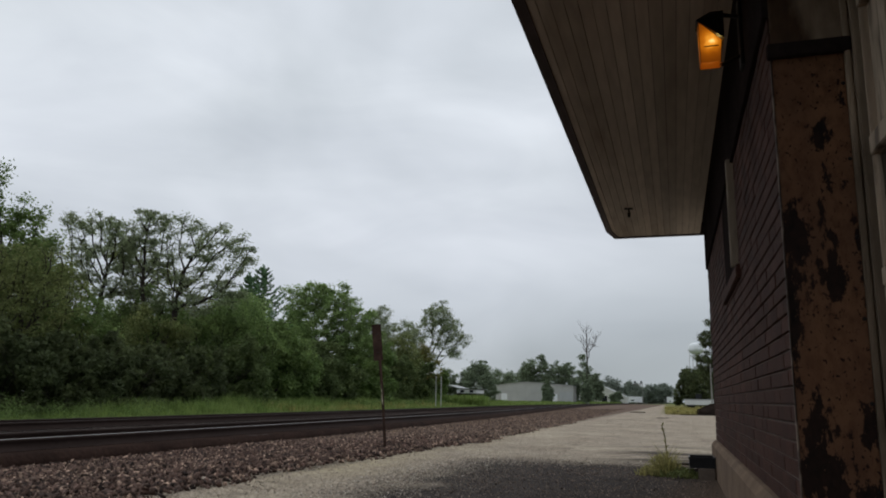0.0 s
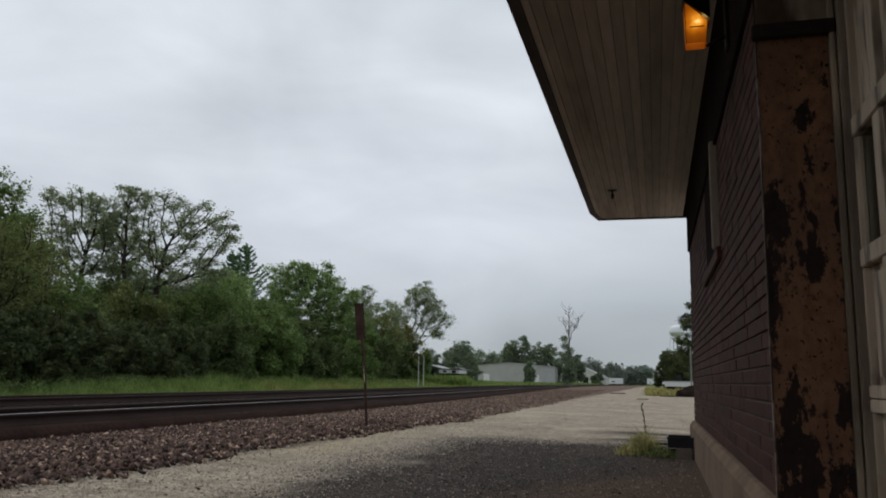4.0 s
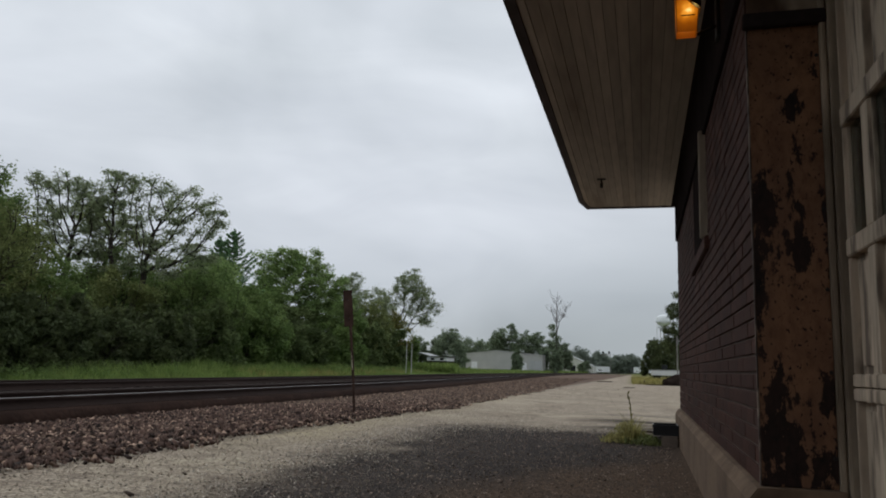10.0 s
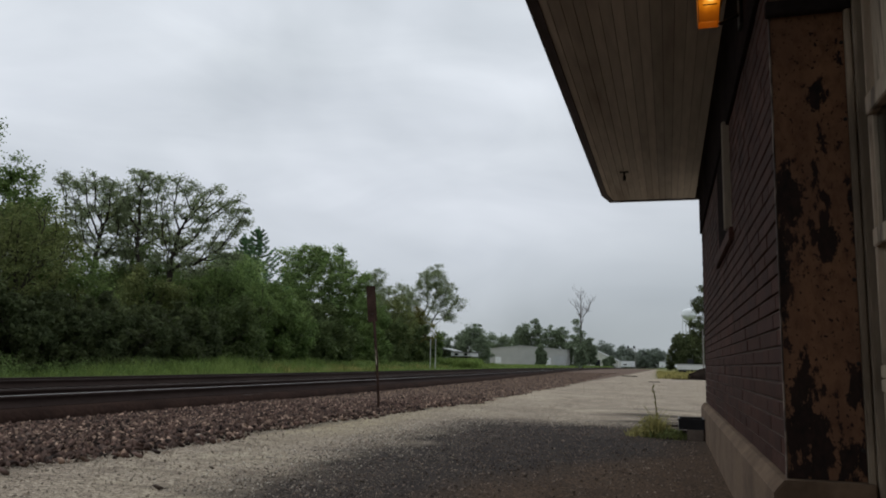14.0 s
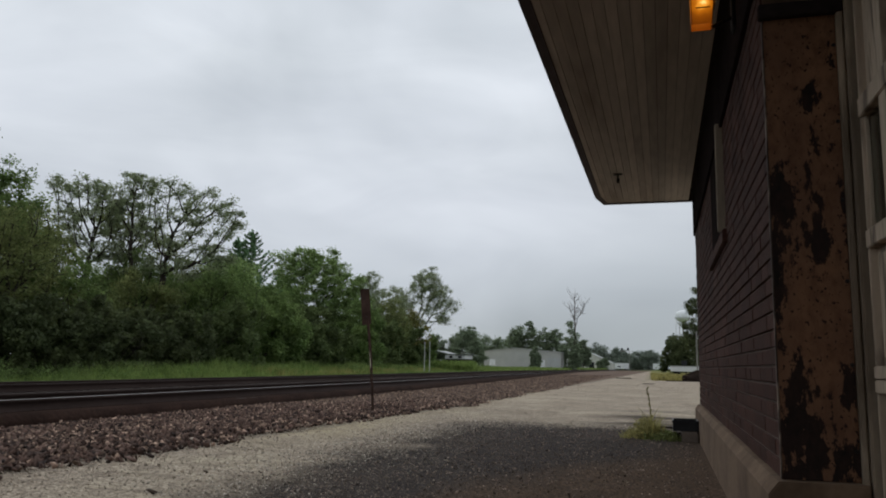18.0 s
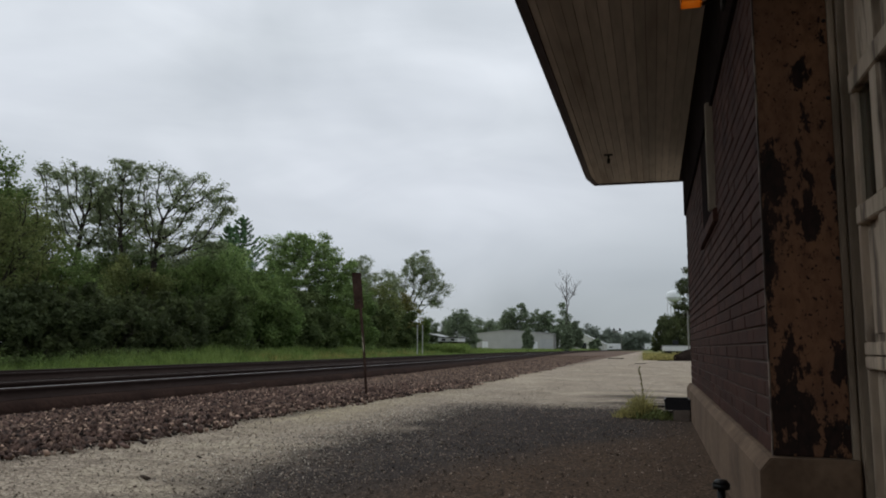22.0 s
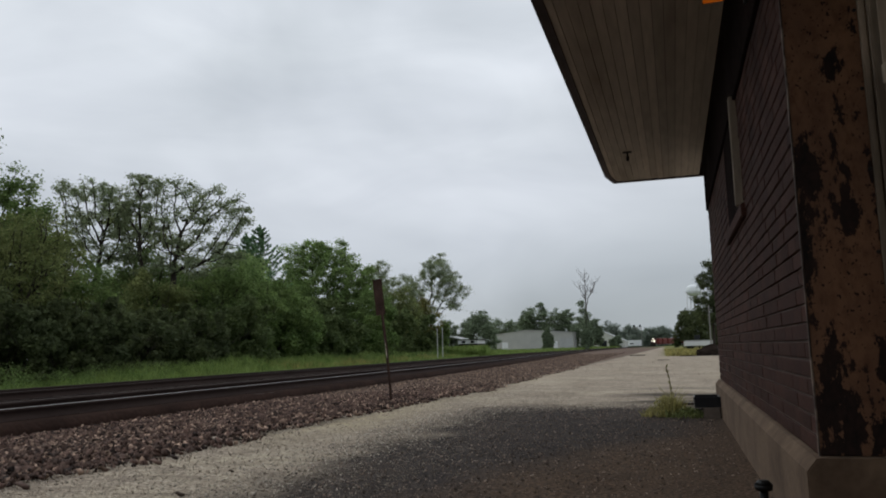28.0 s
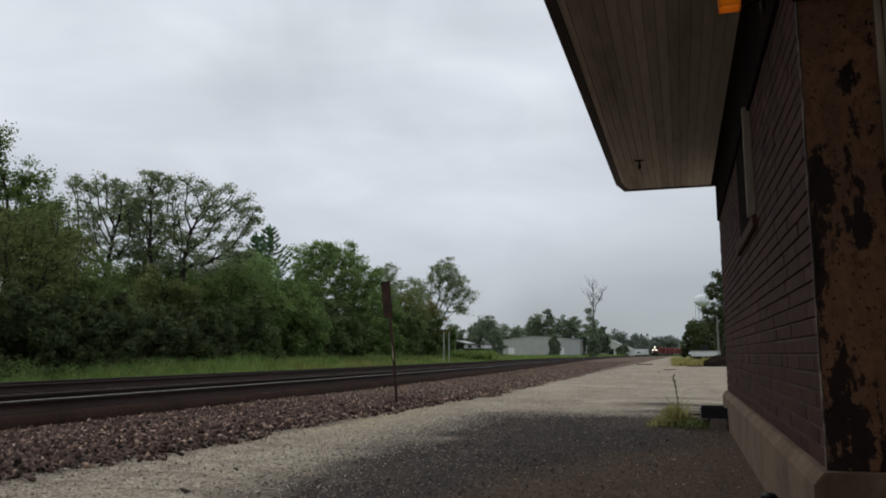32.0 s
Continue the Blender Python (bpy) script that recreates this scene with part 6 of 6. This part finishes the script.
for k, (x, y, h, r, label) in enumerate(FAR):
    rng = np.random.default_rng(200 + k)
    lobes = [(0, 0, h - 0.26 * r, 0.36 * r)]
    for q in range(16):
        a, z = rng.uniform(0, math.tau), h * (0.10 + 0.74 * (q + rng.random()) / 16)
        w = r * (1.0 - 0.72 * (z / h) ** 2) * rng.uniform(0.25, 0.75)
        lobes.append((w * math.cos(a), w * math.sin(a), z, r * rng.uniform(0.34, 0.48)))
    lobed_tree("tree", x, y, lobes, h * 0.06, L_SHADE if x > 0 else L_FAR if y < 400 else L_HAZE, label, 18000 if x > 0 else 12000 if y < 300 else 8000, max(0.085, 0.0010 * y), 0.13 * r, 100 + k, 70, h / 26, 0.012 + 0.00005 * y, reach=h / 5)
lobed_tree("tree", 3.3, 74, ((0.2, 0, 7.6, 0.6), (-0.4, 0, 6.9, 0.5), (-1.1, 0, 7.1, 0.25), (0.3, 0, 5.8, 0.8), (0.4, 0, 6.7, 0.7), (-0.8, 0.2, 4.6, 0.6), (-0.3, 0, 3.2, 1.0), (0.3, 0, 4.4, 1.0), (1.3, 0, 6.2, 1.1), (1.4, 0, 4.0, 1.4)), 1.8, L_SHADE, "tall tree with a ragged dark crown beside the lot", 18000, 0.09, 0.25, 140, 420, swell=1.2)


def snag(x, y, h, label):
    """A dead tree: a tall bare leader, one long fork, fine bare limbs, creeper in clumps below the fork."""
    rng = np.random.default_rng(143)
    t = thing("dead_tree", x, y, -0.25, label, "tree")
    segs = []

    def stem(p, e, r0, r1, steps, sway):
        line = [np.array(p, float)]
        for k in range(steps):
            c = np.array(p) + (np.array(e) - np.array(p)) * (k + 1) / steps + rng.normal(0, sway, 3) * (1, 1, 0)
            segs.append((line[-1], c, r0 + (r1 - r0) * k / steps, r0 + (r1 - r0) * (k + 1) / steps))
            line.append(c)
        return line

    lead = stem((0, 0, 0), (0.1, 0, h), 0.38, 0.06, 14, 0.06)
    fork = stem(lead[8], (2.7, 0.4, h * 0.87), 0.13, 0.05, 6, 0.16)
    short = stem(lead[9], (-1.3, 0.3, h * 0.80), 0.10, 0.05, 4, 0.2)
    for line, lo, n in ((lead, 9, 26), (fork, 2, 20), (short, 1, 8)):
        for _ in range(n):
            i = rng.integers(lo, len(line) - 1)
            st = line[i] + (line[i + 1] - line[i]) * rng.random()
            a, q = rng.uniform(0, math.tau), rng.uniform(0.8, 2.2)
            m = st + np.array([math.cos(a) * q * 0.7, math.sin(a) * q * 0.7, q * 0.5])
            e2 = m + np.array([math.cos(a) * q * 0.4, math.sin(a) * q * 0.4, q * 0.7])
            segs += [(st, m, 0.045, 0.035), (m, e2, 0.035, 0.025), (m, m + (e2 - m) * 0.6 + rng.normal(0, 0.5, 3), 0.03, 0.02)]
    tr = new("trunk", limb_mesh("trunk", segs, M_DEADWOOD, 6))
    tr.parent = t
    cen = np.array([(-1.2, 0, h * 0.60), (-1.0, 0, h * 0.51), (0.2, 0, h * 0.45), (0.2, 0, h * 0.38), (0.1, 0, h * 0.31), (-0.4, 0, h * 0.24), (0.5, 0, h * 0.18)])
    k = rng.integers(0, len(cen), 1500)
    v, f = leaf_quads(rng, cen[k] + rng.normal(0, 1, (1500, 3)) * (0.55, 0.55, 0.5) * np.where(k > 3, 1.4, 1.0)[:, None], 0.26)
    cr = new("creeper", raw_mesh("creeper", v, f, L_FAR))
    cr.parent = t
    return t


snag(-22.9, 215, 21.3, "tall dead tree with bare upper limbs and creeper")


def shed(name, x0, x1, y, depth, z_eave, z_ridge, ridge, siding, label, doors):
    s = thing(name, (x0 + x1) / 2, y, -0.2, label, "shed")
    w, xr = (x1 - x0) / 2, ridge - (x0 + x1) / 2
    bm = prism(bmesh.new(), ((-w, 0), (w, 0), (w, z_eave + 0.2), (xr, z_ridge + 0.2), (-w, z_eave + 0.2)), 0, depth)
    part("body", bm, siding, s)
    for k in range(int(2 * w / 0.9)):
        x = -w + 0.45 + k * 0.9
        t = (x + w) / (xr + w) if x < xr else (w - x) / (w - xr)
        part("rib", boxed(x - 0.03, x + 0.03, -0.03, 0.0, 0.1, z_eave + 0.1 + (z_ridge - z_eave) * t), siding, s)
    for a, c in ((-w - 0.2, xr), (xr, w + 0.2)):
        za, zc = (z_eave + 0.12, z_ridge + 0.22) if a < xr else (z_ridge + 0.22, z_eave + 0.12)
        bm = prism(bmesh.new(), ((a, za), (c, zc), (c, zc + 0.10), (a, za + 0.10)), -0.25, depth + 0.25)
        part("roof_slope", bm, M_GREYROOF, s)
    for x, wd, z0, z1, m in doors:
        part("door" if z0 < 0.3 else "window", boxed(x - wd / 2, x + wd / 2, -0.06, 0.02, z0 + 0.2, z1 + 0.2, 0.01), m, s)
    return s


shed("metal_shed", -47.1, -26.1, 210, 16, 4.85, 5.75, -38.5, M_GREYSHED, "low grey metal-sided shed with a shallow roof", ((-8.2, 1.6, 0.0, 2.6, M_WHITE), (5.6, 1.4, 0.0, 2.6, M_WHITE), (8.6, 3.4, 0.0, 3.2, M_GREYROOF)))
shed("cream_shed", -41.8, -21.0, 350, 22, 3.0, 9.3, -35.0, M_CREAM, "cream-sided shed with a gable end", ((1.4, 2.4, 0.3, 3.2, M_DARKGLASS), (6.0, 2.0, 1.2, 2.8, M_DARKGLASS)))


def trailer(name, x0, x1, y, z0, z1, m, label):
    s = thing(name, (x0 + x1) / 2, y, -0.2, label, "trailer")
    w = (x1 - x0) / 2
    part("body", boxed(-w, w, 0, 2.6, z0 + 0.2, z1 + 0.2, 0.05), m, s)
    part("roof", boxed(-w - 0.05, w + 0.05, -0.05, 2.65, z1 + 0.2, z1 + 0.32, 0.03), M_GREYROOF, s)
    for k in (-0.6, 0.6):
        bm = bmesh.new()
        tube(bm, (k * w, 0.1, 0.45), (k * w, 0.4, 0.45), 0.45, 0.45, 14)
        part("wheel", bm, M_BLACK, s)
    part("window", boxed(-w * 0.3, w * 0.1, -0.02, 0.02, z0 + 1.0, z0 + 1.6), M_DARKGLASS, s)
    return s


trailer("box_trailer", -27.0, -17.6, 440, 0.6, 3.6, M_WHITE, "long white box trailer parked by the track")
trailer("box_trailer", 1.15, 4.9, 106, 0.55, 1.15, M_WHITE, "white trailer parked under the trees")
trailer("box_trailer", -7.0, -1.5, 640, 0.6, 5.0, M_WHITE, "white trailer far off")
hs = thing("house", -28.9, 112, -0.2, "low house with broad pale metal roofs behind weeds", "house")
part("wall", boxed(-2.1, 0.8, 0.3, 4.8, 0, 1.95), M_TIE, hs, "dark stained lower wall")
part("upper_wall", boxed(-2.15, 0.85, 0.0, 4.9, 1.95, 2.5), M_WHITE, hs, "white sided upper wall")
for a, c, z0, z1, m in ((-3.4, -1.5, 3.05, 2.56, M_GREYROOF), (-1.5, 1.0, 2.56, 2.48, M_SHINGLE)):
    part("roof", prism(bmesh.new(), ((a, z0), (c, z1), (c, z1 + 0.10), (a, z0 + 0.10)), -0.25, 5.2), m, hs)
for x in (-1.3, 0.1):
    part("window", boxed(x - 0.28, x + 0.28, -0.03, 0.02, 2.05, 2.36, 0.01), M_DARKGLASS, hs)
part("door", boxed(-0.9, -0.2, 0.25, 0.32, 0.0, 1.85, 0.01), M_DARKGLASS, hs)
for x in (-30.57 * 0.75, -29.85 * 0.75):
    po = thing("pale_post", x, 75, -0.2, "tall pale post standing in the grass", "post", "pale posts")
    bm = bmesh.new()
    tube(bm, (0, 0, 0), (0, 0, 3.2), 0.05, 0.045, 10)
    part("shaft", bm, M_GREYSHED, po)
    part("cap", boxed(-0.07, 0.07, -0.07, 0.07, 3.2, 3.26, 0.01), M_GREYROOF, po)
pole = thing("utility_pole", 3.05, 72, -0.05, "weathered slim pole beside the lot", "pole")
bm = bmesh.new()
tube(bm, (0, 0, 0), (0, 0, 4.2), 0.065, 0.05, 10)
part("shaft", bm, M_POLE, pole)
part("bracket", boxed(-0.3, 0.3, -0.03, 0.03, 3.9, 3.98, 0.01), M_STEEL, pole)

# water tower
wt = thing("water_tower", 11.0, 420, -0.3, "pale elevated water tower with a domed tank", "water tower")
bm = bmesh.new()
prof = ((2.0, 25.6), (3.4, 26.6), (3.75, 27.6), (3.75, 29.6), (3.2, 30.7), (1.6, 31.4), (0.01, 31.6))
ring = []
for r, z in prof:
    ring.append([bm.verts.new((r * math.cos(k * math.tau / 24), r * math.sin(k * math.tau / 24), z)) for k in range(24)])
for a, c in zip(ring, ring[1:]):
    for k in range(24):
        bm.faces.new((a[k], a[(k + 1) % 24], c[(k + 1) % 24], c[k]))
bm.faces.new(ring[0][::-1])
part("tank", bm, M_TANK, wt, smooth=True)
bm = bmesh.new()
tube(bm, (0, 0, 0), (0, 0, 26), 0.4, 0.4, 16)
part("riser", bm, M_POLE, wt)
for k in range(6):
    a = k * math.tau / 6
    bm = bmesh.new()
    tube(bm, (4.6 * math.cos(a), 4.6 * math.sin(a), 0), (3.3 * math.cos(a), 3.3 * math.sin(a), 27), 0.09, 0.08, 8)
    part("leg", bm, M_POLE, wt)
bm = bmesh.new()
tube(bm, (0, 0, 27.5), (0, 0, 27.65), 4.3, 4.3, 24)
part("balcony", bm, M_GREYROOF, wt)

# signal bridge over the far track
sg = thing("signal_mast", -14.0, 360, -0.1, "grey cantilever signal mast over the track", "signal")
bm = bmesh.new()
tube(bm, (0, 0, 0), (0, 0, 9.6), 0.11, 0.10, 8)
tube(bm, (0, 0, 9.0), (-3.6, 0, 9.0), 0.10, 0.10, 8)
tube(bm, (0, 0, 8.3), (-3.6, 0, 8.3), 0.10, 0.10, 8)
for k in range(5):
    tube(bm, (-k * 0.9, 0, 8.3), (-k * 0.9, 0, 9.0), 0.06, 0.06, 6)
part("frame", bm, M_POLE, sg)
for x in (-3.2, -0.6):
    part("signal_head", boxed(x - 0.35, x + 0.35, -0.4, -0.1, 9.0, 10.1, 0.05), M_BLACK, sg)

# dark pile beside the lot
bm = bmesh.new()
bmesh.ops.create_icosphere(bm, subdivisions=4, radius=1.0)
for v in list(bm.verts):
    k = 1 + 0.16 * noise.noise(v.co * 2.2) + 0.08 * noise.noise(v.co * 6.0)
    v.co = Vector((v.co.x * 1.25 * k, v.co.y * 1.3 * k, max(v.co.z, -0.1) * 0.72 * k))
pile = tagged(link("dark_pile", bm, M_MULCH, True), "dark heap of cinders at the edge of the lot", "heap")
pile.matrix_world = pose(2.6, 57.5, 0.0)
# flat dark slab on the ground before the heap
pd = tagged(link("dark_slab", boxed(-1.6, 1.6, -0.35, 0.35, -0.02, 0.05, 0.01), M_MULCH), "low flat dark slab before the heap", "slab")
pd.matrix_world = pose(1.9, 55.6, 0.0, 0, 0, 3)


# ---- the train: a locomotive with three lamps lit, and red cars behind ----
def locomotive():
    t = thing("locomotive", 0, 0, 0, "dark red freight locomotive with headlight and ditch lights lit", "locomotive")
    part("frame", boxed(-1.5, 1.5, 0.0, 21.0, 1.0, 1.5, 0.05), M_LOCO, t)
    part("nose", boxed(-1.3, 1.3, 0.6, 2.4, 1.5, 3.3, 0.12), M_LOCO, t)
    part("cab", boxed(-1.52, 1.52, 2.4, 5.0, 1.5, 4.55, 0.12), M_LOCO, t)
    part("hood", boxed(-1.0, 1.0, 5.0, 20.2, 1.5, 4.4, 0.12), M_RED, t)
    for x in (-0.95, 0.95):
        part("windshield", boxed(x - 0.45, x + 0.45, 2.36, 2.41, 3.4, 4.0, 0.01), M_DARKGLASS, t)
    part("plow", prism(bmesh.new(), ((-1.4, 0.1), (1.4, 0.1), (1.2, 1.0), (-1.2, 1.0)), -0.25, 0.0), M_BLACK, t)
    for x, z, r, nm in ((0.0, 4.28, 0.22, "headlight"), (-0.80, 2.75, 0.19, "ditch_light"), (0.80, 2.75, 0.19, "ditch_light")):
        bm = bmesh.new()
        tube(bm, (x, 2.30 if z > 3 else 0.45, z), (x, 2.2 if z > 3 else 0.35, z), r, r, 16)
        part(nm, bm, M_TRAINLIGHT, t, "bright white lamp")
    for y in (2.6, 5.0, 15.6, 18.0):
        for x in (-0.72, 0.72):
            bm = bmesh.new()
            tube(bm, (x - 0.07, y, 0.5), (x + 0.07, y, 0.5), 0.5, 0.5, 18)
            part("wheel", bm, M_BLACK, t)
    return t


def freight_car():
    t = thing("freight_car", 0, 0, 0, "red covered freight car", "freight car", "cars of the train")
    part("body", prism(bmesh.new(), ((-1.5, 1.1), (1.5, 1.1), (1.55, 4.2), (1.1, 4.65), (-1.1, 4.65), (-1.55, 4.2)), 0.4, 15.2), M_RED, t)
    for k in range(7):
        for x in (-1.6, 1.55):
            part("rib", boxed(x, x + 0.06, 1.5 + k * 2.05, 1.62 + k * 2.05, 1.2, 4.2), M_RED, t)
    part("underframe", boxed(-1.2, 1.2, 0.0, 15.6, 0.8, 1.1), M_BLACK, t)
    for y in (1.6, 3.3, 12.3, 14.0):
        for x in (-0.72, 0.72):
            bm = bmesh.new()
            tube(bm, (x - 0.07, y, 0.45), (x + 0.07, y, 0.45), 0.45, 0.45, 16)
            part("wheel", bm, M_BLACK, t)
    return t


loco = locomotive()
car = freight_car()
cars = [car] + [copy_thing(car, pose(0, 0, 0)) for _ in range(6)]

# ---- bricks of the front wall: flush courses with raked joints ----
C_H, B_L, B_H, JOINT = 0.0735, 0.2115, 0.0635, 0.0015
rng = np.random.default_rng(3)
bm = boxed(0.0, 0.06, 0.0, B_L, 0.0, B_H, 0.0)
bmesh.ops.bevel(bm, geom=[ed for ed in bm.edges if abs(ed.verts[0].co.y - ed.verts[1].co.y) > 0.1], offset=0.003, segments=1, affect="EDGES")
brick_me = bpy.data.meshes.new("brick")
bm.to_mesh(brick_me)
bm.free()
brick_me.materials.append(M_BRICK)
bv = np.array([v.co[:] for v in brick_me.vertices])
bq = [tuple(p.vertices) for p in brick_me.polygons]
n_course = int((2.97 - Z_PL) / C_H)
near_n, rest_v, rest_f, base = 0, [], [], 0
for c in range(n_course + 1):
    z = Z_PL + 0.006 + c * C_H
    y = Y_DOOR + 0.024 - (0.105 if c % 2 else 0.0)
    while y < Y_END - 0.02:
        y0, y1 = max(y, Y_DOOR + 0.024), min(y + B_L, Y_END)
        if y1 - y0 > 0.04 and not (1.76 < z < 2.75 and 5.6 < y0 and y1 < 6.98):
            dx = rng.uniform(-0.002, 0.002)
            if near_n < 300 and y0 < 5.55 and z < 1.95 and y1 - y0 > B_L * 0.98:
                ob = new("brick", brick_me)
                ob.parent = wall_front
                ob.matrix_local = pose(XW + dx, y0, z, rng.uniform(-0.3, 0.3), 0, rng.uniform(-0.2, 0.2))
                near_n += 1
            else:
                v = bv.copy()
                v[:, 1] *= (y1 - y0) / B_L
                v += (XW + dx, y0, z)
                rest_v.append(v)
                rest_f += [tuple(i + base for i in q) for q in bq]
                base += len(bv)
        y += B_L + JOINT
me = bpy.data.meshes.new("brick_courses")
me.from_pydata(np.concatenate(rest_v).tolist(), [], rest_f)
me.materials.append(M_BRICK_FAR)
ob = new("brick_courses", me)
ob.parent = wall_front
tagged(ob, "dark red-brown brick courses", kind="stuff")


# ---- motion of the train ----
def on_track(y):
    return pose(track_x(y) - 0.75, y, Z_RAIL, 0, 0, math.degrees(track_turn(y)))


def motions():
    times = [0, 4, 8, 12, 16, 18, 20, 21, 22, 23, 24, 25, 26, 27, 28, 29, 30, 31, 32]
    front = lambda t: 420.0 + 14.0 * (32.0 - t)
    walk(loco, [(t, on_track(front(t))) for t in times])
    for k, c in enumerate(cars):
        walk(c, [(t, on_track(front(t) + 22.0 + 16.2 * k)) for t in times])


motions()
